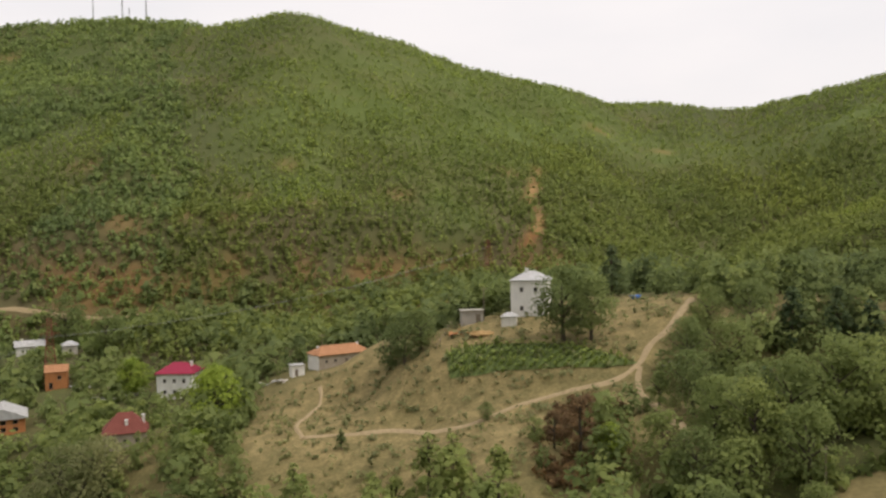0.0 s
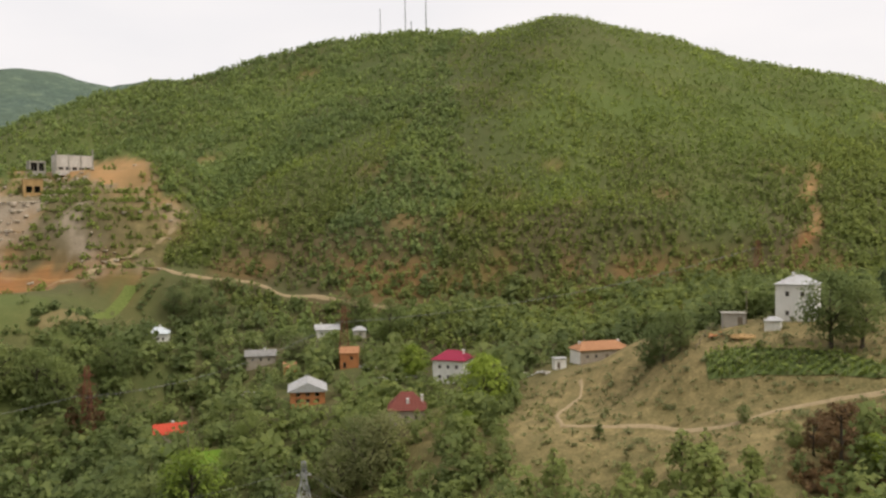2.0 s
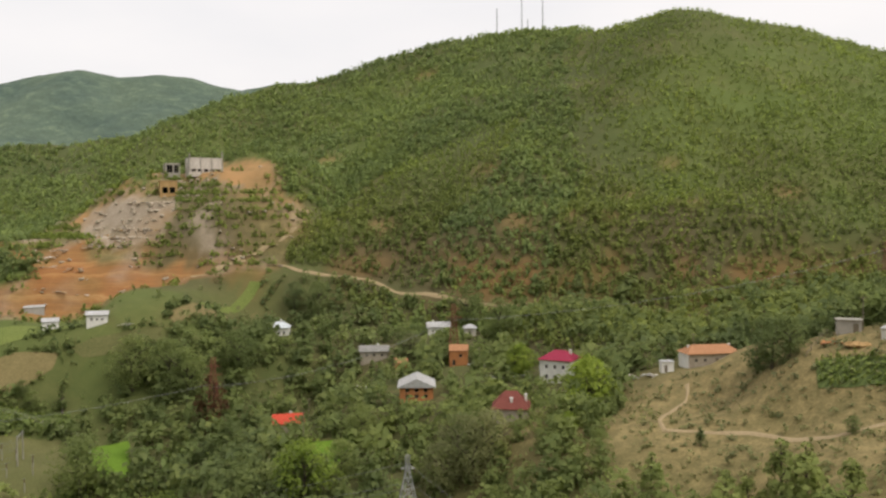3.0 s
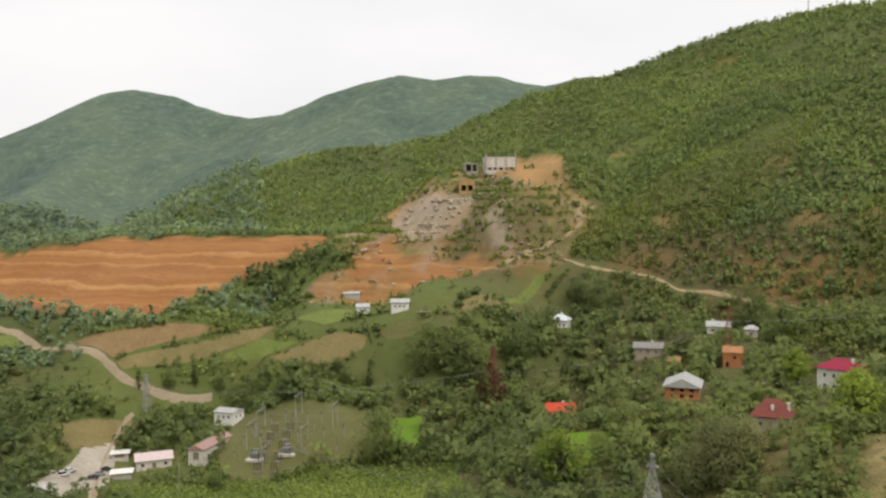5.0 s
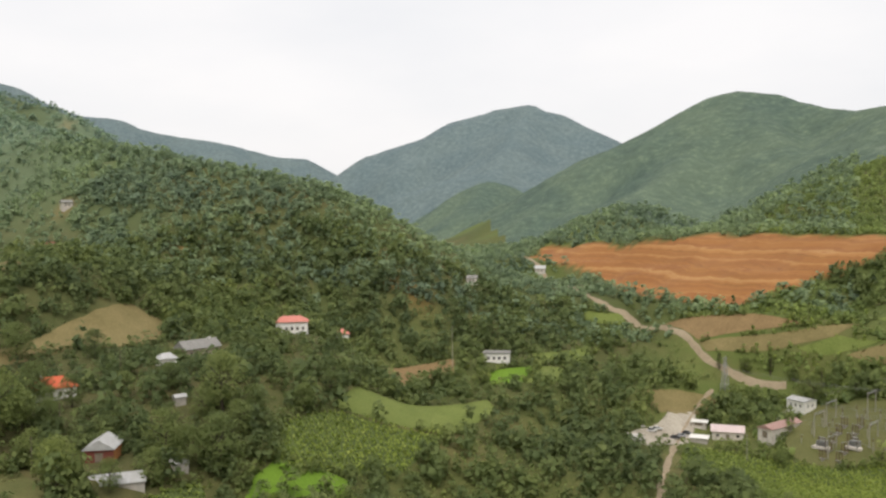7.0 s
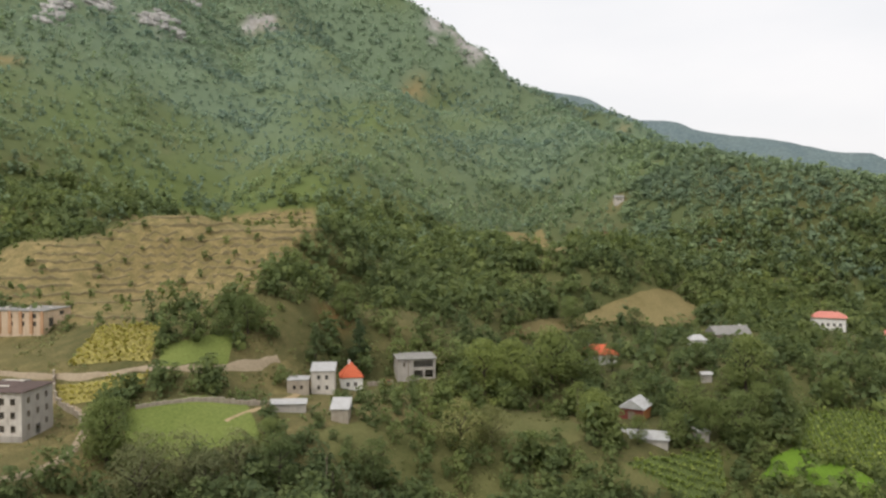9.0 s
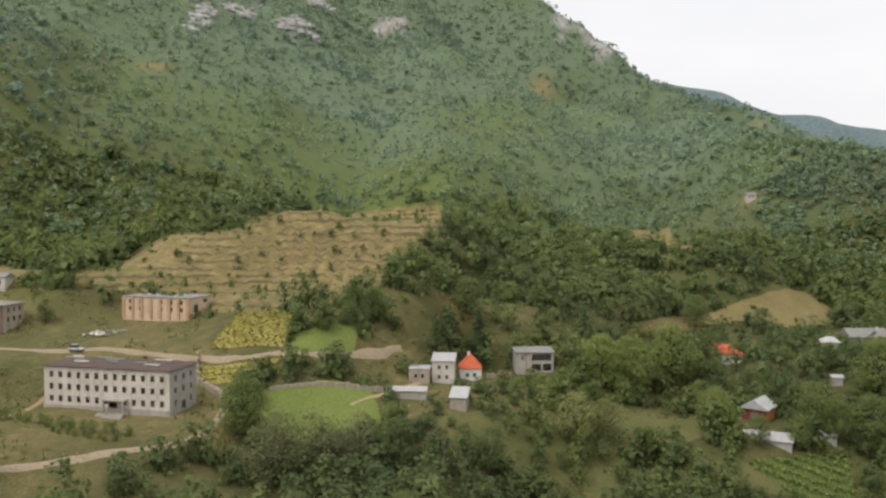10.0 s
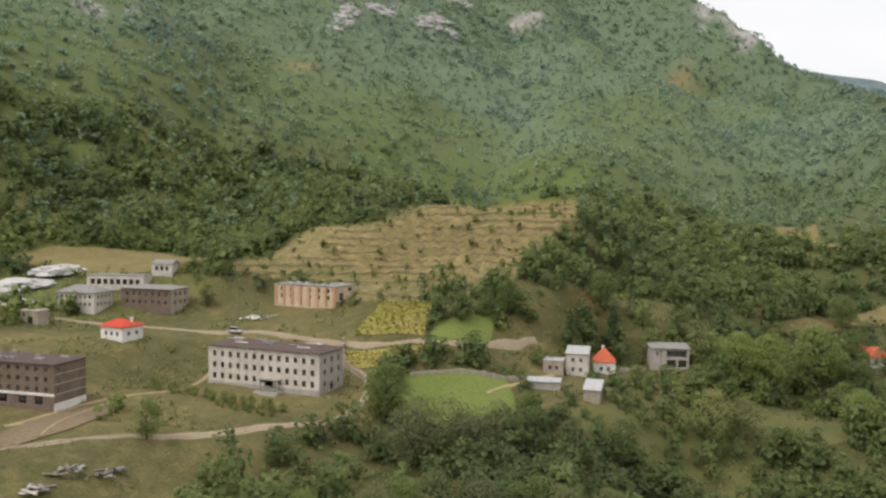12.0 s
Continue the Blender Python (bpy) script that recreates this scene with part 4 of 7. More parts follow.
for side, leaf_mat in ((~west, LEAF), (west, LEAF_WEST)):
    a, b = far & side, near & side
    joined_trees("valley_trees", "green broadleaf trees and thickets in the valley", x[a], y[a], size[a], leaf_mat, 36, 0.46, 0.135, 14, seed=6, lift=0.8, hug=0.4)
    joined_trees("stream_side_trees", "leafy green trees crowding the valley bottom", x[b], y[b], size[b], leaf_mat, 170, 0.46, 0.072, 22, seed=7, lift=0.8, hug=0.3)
for px, py in zip(x[own], y[own]):
    pick = hash2(px, py, 7)
    plant("oak" if pick < 0.5 else "shrub" if pick < 0.68 else "walnut" if pick < 0.75 else "willow" if pick < 0.92 else "lime", float(px), float(py), 0.7 + 0.5 * hash2(px, py, 8))

x, y, rng = scatter(27, 2200, (88, 165), (95, 330))
ok = fractal(x, y, 24.0, 3, 33) > 0.06
for line, width in ROADS:
    ok &= near_line(x, y, line) > width + 3.0
for hx, hy, hr in YARDS:
    ok &= np.hypot(x - hx, y - hy) > hr + 1.0
for poly, cover in FIELDS.values():
    if cover != "turf":
        ok &= ~inside(x, y, poly)
ok &= ~inside(x, y, TERRACE_FIELD) & ~inside(x, y, CLEARINGS[-4]) & ~inside(x, y, CLEARINGS[-3]) & ~inside(x, y, CLEARINGS[-2])
joined_trees("streamside_thicket", "bushy green thickets and small trees along the stream", x[ok], y[ok], sightline_height(x[ok], y[ok], rng.uniform(2.5, 8, ok.sum())), LEAF_WEST, 150, 0.46, 0.075, 20, seed=27, lift=0.8, hug=0.3)

x, y, rng = grow(28, 27000, (-38, 178), (125, 430), lambda x, y: np.where(inside(x, y, FIELD_LAND), 0.25, 0.85))
joined_trees("undergrowth", "low green bushes and weeds covering the valley ground", x, y, rng.uniform(0.7, 2.3, len(x)), LEAF, 7, 0.7, 0.28, 6, seed=28, lift=0.6, hug=1.0)
x, y, rng = scatter(29, 20000, (118, 178), (110, 340))
ok = (fractal(x, y, 11.0, 2, 34) > 0.02) & ~inside(x, y, TERRACE_FIELD)
for line, width in ROADS:
    ok &= near_line(x, y, line) > width + 0.6
for poly, cover in FIELDS.values():
    if cover != "turf":
        ok &= ~inside(x, y, poly)
for hx, hy, hr in YARDS:
    ok &= np.hypot(x - hx, y - hy) > hr - 2.0
for hx, hy, hr in ((-10, -213, 20), (52, -224, 17), (-55, -268, 14)):
    ok &= np.hypot(x - hx, y - hy) > hr
joined_trees("rough_grass", "tussocks of rough olive and straw-coloured grass", x[ok], y[ok], rng.uniform(0.25, 0.9, ok.sum()), LEAF_OLIVE, 6, 1.2, 0.5, 5, seed=29, lift=0.6, hug=1.2)

# hedges along the fields
hx, hy = [], []
for poly, cover in FIELDS.values():
    if cover == "gravel":
        continue
    line = curve_through(poly + poly[:1], 2.6)
    hx += [p[0] for p in line]
    hy += [p[1] for p in line]
hx, hy = np.array(hx), np.array(hy)
ok = (fractal(hx, hy, 25.0, 2, 51) > -0.12) & ~inside(hx, hy, KNOLL_TURF)
for line, width in ROADS:
    ok &= near_line(hx, hy, line) > width + 1.5
hx, hy = hx[ok] + 1.4 * fractal(hx[ok], hy[ok], 4.0, 1, 52), hy[ok] + 1.4 * fractal(hx[ok], hy[ok], 4.0, 1, 53)
joined_trees("hedge", "bushy green hedges along the field edges", hx, hy, np.random.default_rng(8).uniform(1.2, 4.8, len(hx)), LEAF, 36, 0.55, 0.17, 9, seed=8)

# scrub in the old quarry, small trees on the terraces, dry bushes on the knoll
x, y, rng = scatter(21, 12000, (30, 62), (380, 560))
step = ground(x, y) / 4.5
ok = inside(x, y, QUARRY) & (step - np.floor(step) < 0.55) & (fractal(x, y, 22.0, 2, 61) > -0.34) & ~inside(x, y, RUBBLE) & (soil_amount(x, y) < 0.55)
joined_trees("quarry_scrub", "green bushes growing over the quarry terraces", x[ok], y[ok], rng.uniform(1.0, 3.4, ok.sum()), LEAF_HILL, 24, 0.5, 0.18, 8, seed=21, hug=0.5)
x, y, rng = scatter(22, 900, (120, 170), (250, 470))
ok = inside(x, y, TERRACE_FIELD)
joined_trees("terrace_orchard", "small scattered fruit trees on dry terraces", x[ok], y[ok], rng.uniform(1.6, 4.2, ok.sum()), LEAF, 34, 0.4, 0.16, 8, seed=22, base=0.25)
x, y, rng = scatter(25, 9000, (118, 172), (230, 480))
up = ground(x, y) / 2.6
ok = inside(x, y, TERRACE_FIELD) & (up - np.floor(up) > 0.55) & (fractal(x, y, 14.0, 2, 63) > -0.15)
joined_trees("terrace_banks", "tufts of dark grass along the terrace banks", x[ok], y[ok], rng.uniform(0.4, 1.1, ok.sum()), LEAF_OLIVE, 8, 1.1, 0.4, 5, seed=25)
x, y, rng = scatter(23, 3200, (-15, 25), (130, 270))
ok = inside(x, y, KNOLL_TURF)
for line, width in ROADS:
    ok &= near_line(x, y, line) > width + 0.8
joined_trees("knoll_bushes", "low brown-green bushes and weeds on dry turf", x[ok], y[ok], rng.uniform(0.4, 1.5, ok.sum()) ** 1.5, LEAF_OLIVE, 14, 0.8, 0.26, 7, seed=23, hug=0.6)
x, y, rng = scatter(24, 1500, (40, 75), (380, 560))
ok = (near_line(x, y, [(-354, 162), (-374, 142), (-404, 122), (-430, 108)]) < 6) | (near_line(x, y, [(-352, 180), (-352, 212), (-346, 240)]) < 8)
joined_trees("mine_edge_pines", "young dark pines along the foot of the mine", x[ok], y[ok], rng.uniform(2, 4.8, ok.sum()), LEAF_PINE, 40, 0.4, 0.17, 10, "cone", seed=24)


def rows_in(poly, gap, step, turn):
    p = np.array(poly, float)
    c = p.mean(0)
    reach = np.abs(p - c).max() * 1.5
    u, v = np.meshgrid(np.arange(-reach, reach, step), np.arange(-reach, reach, gap))
    u, v = u.ravel(), v.ravel()
    x = c[0] + u * math.cos(turn) - v * math.sin(turn)
    y = c[1] + u * math.sin(turn) + v * math.cos(turn)
    ok = inside(x, y, poly)
    return x[ok], y[ok]


MAIZE = foliage("maize_leaves", (0.14, 0.18, 0.045), (0.20, 0.245, 0.066), (0.28, 0.31, 0.105))
MAIZE_RIPE = foliage("ripe_maize_leaves", (0.22, 0.20, 0.05), (0.31, 0.28, 0.08), (0.42, 0.37, 0.13))
for k, (poly, cover) in enumerate(FIELDS.values()):
    if cover in ("crop", "ripe"):
        x, y = rows_in(poly, 2.0, 1.1, 0.5 + k)
        rng = np.random.default_rng(k)
        x, y = x + rng.uniform(-0.25, 0.25, len(x)), y + rng.uniform(-0.25, 0.25, len(x))
        joined_trees("maize_rows", "rows of tall green maize plants" if cover == "crop" else "rows of yellow ripening maize plants", x, y, rng.uniform(1.3, 2.2, len(x)), MAIZE if cover == "crop" else MAIZE_RIPE, 7, 0.3, 0.28, 4, "column", 3, seed=60 + k)

KNOLL_TREES = [
    ("walnut", 27, 193, 1.5), ("walnut", 33, 192, 1.3), ("pine", 46, 233, 1.55), ("young_pine", 40, 159, 1.51), ("young_pine", -22, 176, 0.84), ("young_pine", -46, 163, 1.39),
    ("young_pine", -29, 159, 1.63), ("young_pine", -14, 156, 1.38), ("young_pine", -3, 144, 2.40), ("young_pine", 1, 144, 1.99), ("young_pine", 8, 133, 2.20),
    ("young_pine", -9, 145, 1.66), ("shrub", 8, 171, 0.77), ("shrub", 16, 154, 0.94), ("withered", 23, 146, 1.31), ("withered", 19, 150, 0.85), ("lime", 28, 145, 1.01),
    ("shrub", 28, 154, 1.06), ("withered", 20, 138, 0.68), ("oak", 45, 142, 1.43), ("oak", 49, 135, 1.73), ("oak", 56, 137, 1.78), ("oak", 64, 139, 1.95),
]
SLOPE_TREES = [
    ("pine", 55, 145, 1.15), ("oak", 70, 141, 1.87), ("oak", 45, 155, 1.41), ("oak", 50, 175, 1.29), ("oak", 55, 165, 1.65), ("shrub", 44, 128, 2.29), ("oak", 39, 132, 1.34),
    ("shrub", 36, 141, 1.99), ("oak", 54, 126, 1.55), ("pine", 72, 176, 1.40), ("pine", 80, 173, 1.45), ("pine", 85, 169, 1.50), ("oak", 65, 180, 1.4),
    ("oak", 57, 184, 1.21),
]
HAMLET_TREES = [
    ("lime", -98, 266, 1.77), ("lime", -56, 206, 2.40), ("willow", -76, 186, 1.69), ("willow", -87, 190, 1.44), ("oak", -43, 171, 0.79), ("lime", -56, 189, 0.87),
    ("shrub", -14, 214, 1.92), ("oak", -10, 207, 1.48), ("oak", -6, 207, 1.14), ("willow", -79, 182, 1.64), ("willow", -87, 180, 1.49), ("lime", -98, 265, 1.72),
    ("lime", -58, 214, 2.29), ("willow", -149, 279, 1.23), ("oak", -127, 206, 1.55), ("oak", -117, 179, 1.30), ("withered", -196, 219, 2.40), ("oak", -210, 251, 2.16),
    ("oak", -228, 231, 2.15), ("oak", -144, 322, 2.31), ("oak", -121, 303, 1.88), ("lime", -142, 186, 1.22), ("oak", -211, 307, 1.82), ("oak", -225, 308, 1.55),
    ("oak", -213, 176, 2.40), ("oak", -298, 167, 1.54), ("shrub", -245, 127, 1.48), ("shrub", -218, 155, 1.05), ("oak", -218, 230, 2.29), ("oak", -242, 226, 2.37),
    ("withered", -196, 219, 2.40), ("lime", -118, 164, 2.40),
]
WEST_TREES = [
    ("pine", -122, -181, 1.75), ("pine", -103, -183, 1.5), ("oak", -130, -193, 1.36), ("walnut", -145, -138, 1.84), ("walnut", -163, -133, 2.10), ("walnut", -134, -142, 1.46),
    ("willow", -103, -132, 1.50), ("willow", -111, -127, 1.44), ("shrub", -115, -117, 1.62), ("oak", -27, -181, 1.51), ("willow", -30, -170, 1.39), ("willow", -35, -163, 1.53),
    ("willow", -45, -157, 1.24), ("oak", -47, -146, 1.44), ("poplar", -54, -136, 0.79), ("oak", -70, -137, 1.36), ("oak", -188, -128, 0.9), ("oak", -165, -73, 1.93),
    ("oak", -196, -78, 2.14), ("oak", -162, -87, 1.72), ("oak", -53, -154, 1.16), ("oak", 32, -188, 1.03), ("shrub", -38, -190, 1.40), ("oak", -27, -179, 1.75),
    ("willow", -22, -162, 1.70), ("willow", -35, -156, 1.42), ("oak", 10, -172, 0.62), ("shrub", -71, -200, 1.75), ("shrub", -80, -198, 1.38), ("oak", -30, -290, 0.9),
    ("oak", -88, -196, 1.27),
]
FARM_TREES = [
    ("walnut", -173, -130, 0.95), ("oak", -176, -123, 1.07), ("oak", -153, -119, 1.19), ("walnut", -135, -106, 1.31), ("oak", -139, -95, 0.95), ("oak", -148, -87, 1.07),
    ("walnut", -161, -81, 1.19), ("oak", -177, -76, 1.31), ("oak", -184, -91, 0.95), ("walnut", -184, -71, 1.07), ("oak", -190, -83, 1.19), ("oak", -196, -68, 1.31),
    ("walnut", -210, -54, 0.95), ("oak", -229, -46, 1.07), ("oak", -193, -123, 1.19), ("walnut", -200, -137, 1.31), ("oak", -203, -110, 0.95), ("oak", -207, -97, 1.07),
    ("walnut", -233, -156, 1.19), ("oak", -250, -135, 1.31),
]
ROADSIDE_TREES = [
    ("poplar", -327, 135, 0.8), ("oak", -323, 147, 0.9), ("poplar", -319, 157, 1.0), ("oak", -312, 165, 0.8), ("poplar", -301, 173, 0.9), ("oak", -285, 180, 1.0),
    ("poplar", -273, 190, 0.8), ("oak", -268, 202, 0.9), ("poplar", -260, 209, 1.0), ("oak", -273, 202, 0.8), ("poplar", -217, 179, 0.9),
]
for kind, tx, ty, size in KNOLL_TREES + SLOPE_TREES + HAMLET_TREES + WEST_TREES + FARM_TREES + ROADSIDE_TREES:
    plant(kind, tx, ty, size)

# brown burnt brush on the knoll's side
BRUSH = [(23, 172), (29, 172), (34, 159), (31, 147), (31, 138), (14, 140), (16, 152)]
x, y, rng = scatter(26, 9000, (-15, 25), (140, 200))
ok = inside(x, y, BRUSH) & (fractal(x, y, 5.0, 2, 64) > -0.15)
joined_trees("burnt_brush", "brown withered brush and dead branches on dry turf", x[ok], y[ok], rng.uniform(0.5, 1.8, ok.sum()), LEAF_DRY, 26, 0.6, 0.2, 7, seed=26)


# ---- fields and roads ----
def field_material(name, dark, light, row=0.0, turn=0.0):
    m, n, l, b = shade(name, 0.95)
    pos = n.new("ShaderNodeNewGeometry").outputs["Position"]
    big, fine = noise_tex(n, l, 0.09, 4, vec=pos), noise_tex(n, l, 1.3, 4, vec=pos)
    col = blend(n, l, 0.5, ramp(n, l, big, [(0.3, dark), (0.7, light)]), ramp(n, l, fine, [(0.25, tuple(0.6 * c for c in dark)), (0.75, tuple(1.15 * c for c in light))]))
    if row:
        mp = n.new("ShaderNodeMapping")
        mp.inputs["Rotation"].default_value = (0, 0, turn)
        l.new(pos, mp.inputs[0])
        wv = n.new("ShaderNodeTexWave")
        wv.inputs["Scale"].default_value = row
        wv.inputs["Distortion"].default_value = 1.5
        l.new(mp.outputs[0], wv.inputs["Vector"])
        col = blend(n, l, 0.35, col, ramp(n, l, wv.outputs["Fac"], [(0.2, tuple(0.55 * c for c in dark)), (0.8, light)]))
    l.new(col, b.inputs["Base Color"])
    bump(n, l, b, fine, 0.4, 0.2)
    return m


COVER = {
    "crop": (field_material("maize_ground", (0.075, 0.105, 0.028), (0.15, 0.19, 0.06), 0.25, 0.6), "green maize field with planted rows"),
    "fresh": (field_material("fresh_grass", (0.10, 0.19, 0.018), (0.17, 0.28, 0.03)), "bright green grass field"),
    "meadow": (field_material("meadow_grass", (0.11, 0.15, 0.032), (0.20, 0.235, 0.065)), "green mown meadow"),
    "turf": (field_material("rough_turf", (0.085, 0.100, 0.030), (0.175, 0.165, 0.066)), "rough green turf"),
    "dry": (field_material("dry_grass", (0.155, 0.132, 0.052), (0.265, 0.212, 0.096)), "dry straw-coloured grass field"),
    "stubble": (field_material("red_stubble", (0.19, 0.128, 0.06), (0.30, 0.205, 0.10)), "reddish-brown stubble field"),
    "ripe": (field_material("ripe_maize", (0.25, 0.22, 0.06), (0.38, 0.33, 0.11), 0.3, 0.2), "yellow ripening maize field"),
    "dirt": (field_material("bare_dirt", (0.16, 0.118, 0.070), (0.27, 0.205, 0.130)), "bare brown dirt yard"),
    "gravel": (field_material("pale_gravel", (0.30, 0.26, 0.20), (0.50, 0.45, 0.37)), "pale bare gravel yard"),
}
ROAD_MAT = field_material("dirt_road", (0.25, 0.195, 0.125), (0.40, 0.325, 0.225))
PATH_MAT = field_material("trodden_path", (0.29, 0.222, 0.122), (0.45, 0.345, 0.200))


def drape(poly, step, lift):
    """A sheet over the ground within a polygon; the rim lies on the polygon's sides."""
    p = np.array(poly, float)
    xs = np.arange(p[:, 0].min() - step, p[:, 0].max() + 2 * step, step)
    ys = np.arange(p[:, 1].min() - step, p[:, 1].max() + 2 * step, step)
    gx, gy = np.meshgrid(xs, ys)
    rows, cols = gx.shape
    gx, gy = gx.ravel(), gy.ravel()
    ins = inside(gx, gy, poly)
    best, bx, by = np.full(gx.shape, 1e9), gx.copy(), gy.copy()
    for a, b in zip(p, np.roll(p, -1, 0)):
        u = b - a
        t = np.clip(((gx - a[0]) * u[0] + (gy - a[1]) * u[1]) / (u @ u), 0, 1)
        qx, qy = a[0] + t * u[0], a[1] + t * u[1]
        d = np.hypot(gx - qx, gy - qy)
        m = d < best
        best, bx, by = np.where(m, d, best), np.where(m, qx, bx), np.where(m, qy, by)
    wob = 0.7 * fractal(gx, gy, 6.0, 2, 31)
    x, y = np.where(ins, gx, bx + wob), np.where(ins, gy, by + wob)
    i, j = np.meshgrid(np.arange(rows - 1), np.arange(cols - 1), indexing="ij")
    q = np.stack([i * cols + j, i * cols + j + 1, (i + 1) * cols + j + 1, (i + 1) * cols + j], -1).reshape(-1, 4)
    q = q[ins[q].any(1)]
    used, q = np.unique(q, return_inverse=True)
    return np.stack([x[used], y[used], ground(x[used], y[used]) + lift], 1), q.reshape(-1, 4)


for key, (poly, cover) in FIELDS.items():
    mat, words = COVER[cover]
    co, q = drape(poly, 1.5, 0.2)
    me = mesh_arrays(key, co, q, mat)
    me.polygons.foreach_set("use_smooth", np.ones(len(q), bool))
    tagged(new("pavement" if cover == "gravel" else "field", me), words, "field", kind="structure")

for k, (line, half) in enumerate(ROADS):
    pts = np.array(curve_through(line, 1.5))
    d = np.gradient(pts, axis=0)
    d /= np.linalg.norm(d, axis=1, keepdims=True)
    side = np.stack([-d[:, 1], d[:, 0]], 1)
    co = []
    for s in (-1, -0.4, 0.4, 1):
        w = half * s * (1 + 1.1 * fractal(pts[:, 0] + 9 * s, pts[:, 1], 7.0, 3, 41 + k))
        xy = pts + side * w[:, None]
        co.append(np.stack([xy[:, 0], xy[:, 1], ground(xy[:, 0], xy[:, 1]) + (0.02 if abs(s) == 1 else 0.24)], 1))
    n = len(pts)
    q = np.array([(r * n + i, r * n + i + 1, (r + 1) * n + i + 1, (r + 1) * n + i) for r in range(3) for i in range(n - 1)])[:, ::-1]
    me = mesh_arrays("road", np.concatenate(co), q, ROAD_MAT if half > 1.2 else PATH_MAT)
    me.polygons.foreach_set("use_smooth", np.ones(len(q), bool))
    tagged(new("road" if half > 1.2 else "path", me), "pale unpaved dirt road" if half > 1.2 else "narrow trodden earth path over dry grass", "road", kind="structure")


# ---- building parts ----
def part(name, bm, material, parent, label=""):
    ob = new(name, as_mesh(name, bm, material))
    ob.parent = parent
    return tagged(ob, label) if label else ob


def shared(name, me, parent, m):
    ob = new(name, me)
    ob.parent = parent
    ob.matrix_basis = m
    return ob


def block(bm, x0, x1, y0, y1, z0, z1, bevel=0.0):
    v = [bm.verts.new(p) for p in ((x0, y0, z0), (x1, y0, z0), (x1, y1, z0), (x0, y1, z0), (x0, y0, z1), (x1, y0, z1), (x1, y1, z1), (x0, y1, z1))]
    f = [bm.faces.new([v[i] for i in q]) for q in ((3, 2, 1, 0), (4, 5, 6, 7), (0, 1, 5, 4), (1, 2, 6, 5), (2, 3, 7, 6), (3, 0, 4, 7))]
    if bevel:
        bmesh.ops.bevel(bm, geom=list({e for k in f for e in k.edges}), offset=bevel, segments=1, affect="EDGES")


def plaster(name, dark, light, stain=0.35):
    """Wall paint with grime that runs down and patches where it has come off."""
    m, n, l, b = shade(name, 0.9)
    co = n.new("ShaderNodeTexCoord").outputs["Object"]
    big, fine = noise_tex(n, l, 0.35, 5, vec=co), noise_tex(n, l, 5.0, 4, vec=co)
    run = noise_tex(n, l, 1.1, 4, vec=co, stretch=(1.0, 1.0, 0.16))
    col = blend(n, l, 0.35, ramp(n, l, big, [(0.3, dark), (0.7, light)]), ramp(n, l, fine, [(0.3, dark), (0.7, light)]))
    col = blend(n, l, ramp(n, l, run, [(0.5, (0, 0, 0)), (0.75, (stain,) * 3)]), col, tuple(0.45 * c for c in dark))
    l.new(col, b.inputs["Base Color"])
    bump(n, l, b, fine, 0.3, 0.03)
    return m


def roofing(name, dark, light, band=2.6, rough=0.8, metal=0.0):
    """Roof cover in courses that run down the slope, with weathering."""
    m, n, l, b = shade(name, rough, metal)
    co = n.new("ShaderNodeTexCoord").outputs["Object"]
    wv = n.new("ShaderNodeTexWave")
    wv.inputs["Scale"].default_value = band
    wv.inputs["Distortion"].default_value = 0.6
    l.new(co, wv.inputs["Vector"])
    col = blend(n, l, 0.5, ramp(n, l, noise_tex(n, l, 0.7, 5, vec=co), [(0.3, dark), (0.7, light)]), ramp(n, l, noise_tex(n, l, 4.0, 4, vec=co), [(0.3, dark), (0.7, light)]))
    col = blend(n, l, 0.25, col, ramp(n, l, wv.outputs["Fac"], [(0.1, tuple(0.6 * c for c in dark)), (0.6, light)]))
    l.new(col, b.inputs["Base Color"])
    bump(n, l, b, wv.outputs["Fac"], 0.5, 0.05)
    return m


WHITE = plaster("white_plaster", (0.70, 0.67, 0.62), (0.87, 0.85, 0.81), 0.3)
GREY = plaster("grey_render", (0.33, 0.30, 0.265), (0.52, 0.48, 0.43))
CREAM = plaster("dirty_cream_render", (0.48, 0.43, 0.37), (0.74, 0.69, 0.62), 0.5)
PEACH = plaster("peach_render", (0.55, 0.41, 0.28), (0.73, 0.58, 0.43))
ORANGE_PAINT = plaster("orange_paint", (0.48, 0.27, 0.15), (0.62, 0.39, 0.24))
STONE = plaster("pale_stone", (0.30, 0.25, 0.19), (0.50, 0.44, 0.36))
BRICK = plaster("hollow_orange_brick", (0.38, 0.15, 0.06), (0.56, 0.25, 0.10))
BROWN_BRICK = plaster("brown_silicate_brick", (0.15, 0.11, 0.085), (0.26, 0.195, 0.155), 0.5)
CONCRETE = plaster("weathered_concrete", (0.28, 0.26, 0.22), (0.46, 0.43, 0.37), 0.45)
ORE = plaster("ore_stained_concrete", (0.36, 0.22, 0.09), (0.52, 0.35, 0.16))
# near-black colour that stands in for the shade indoors
DARK = plaster("painted_indoor_shade", (0.02, 0.02, 0.02), (0.04, 0.038, 0.035), 0.1)
TILE_ORANGE = roofing("orange_roof_tiles", (0.34, 0.15, 0.07), (0.55, 0.29, 0.15))
TILE_RED = roofing("bright_red_roof", (0.50, 0.055, 0.03), (0.68, 0.11, 0.06))
TILE_CORAL = roofing("coral_red_roof", (0.55, 0.11, 0.055), (0.72, 0.19, 0.09))
TILE_MAROON = roofing("maroon_roof", (0.16, 0.045, 0.035), (0.26, 0.085, 0.065))
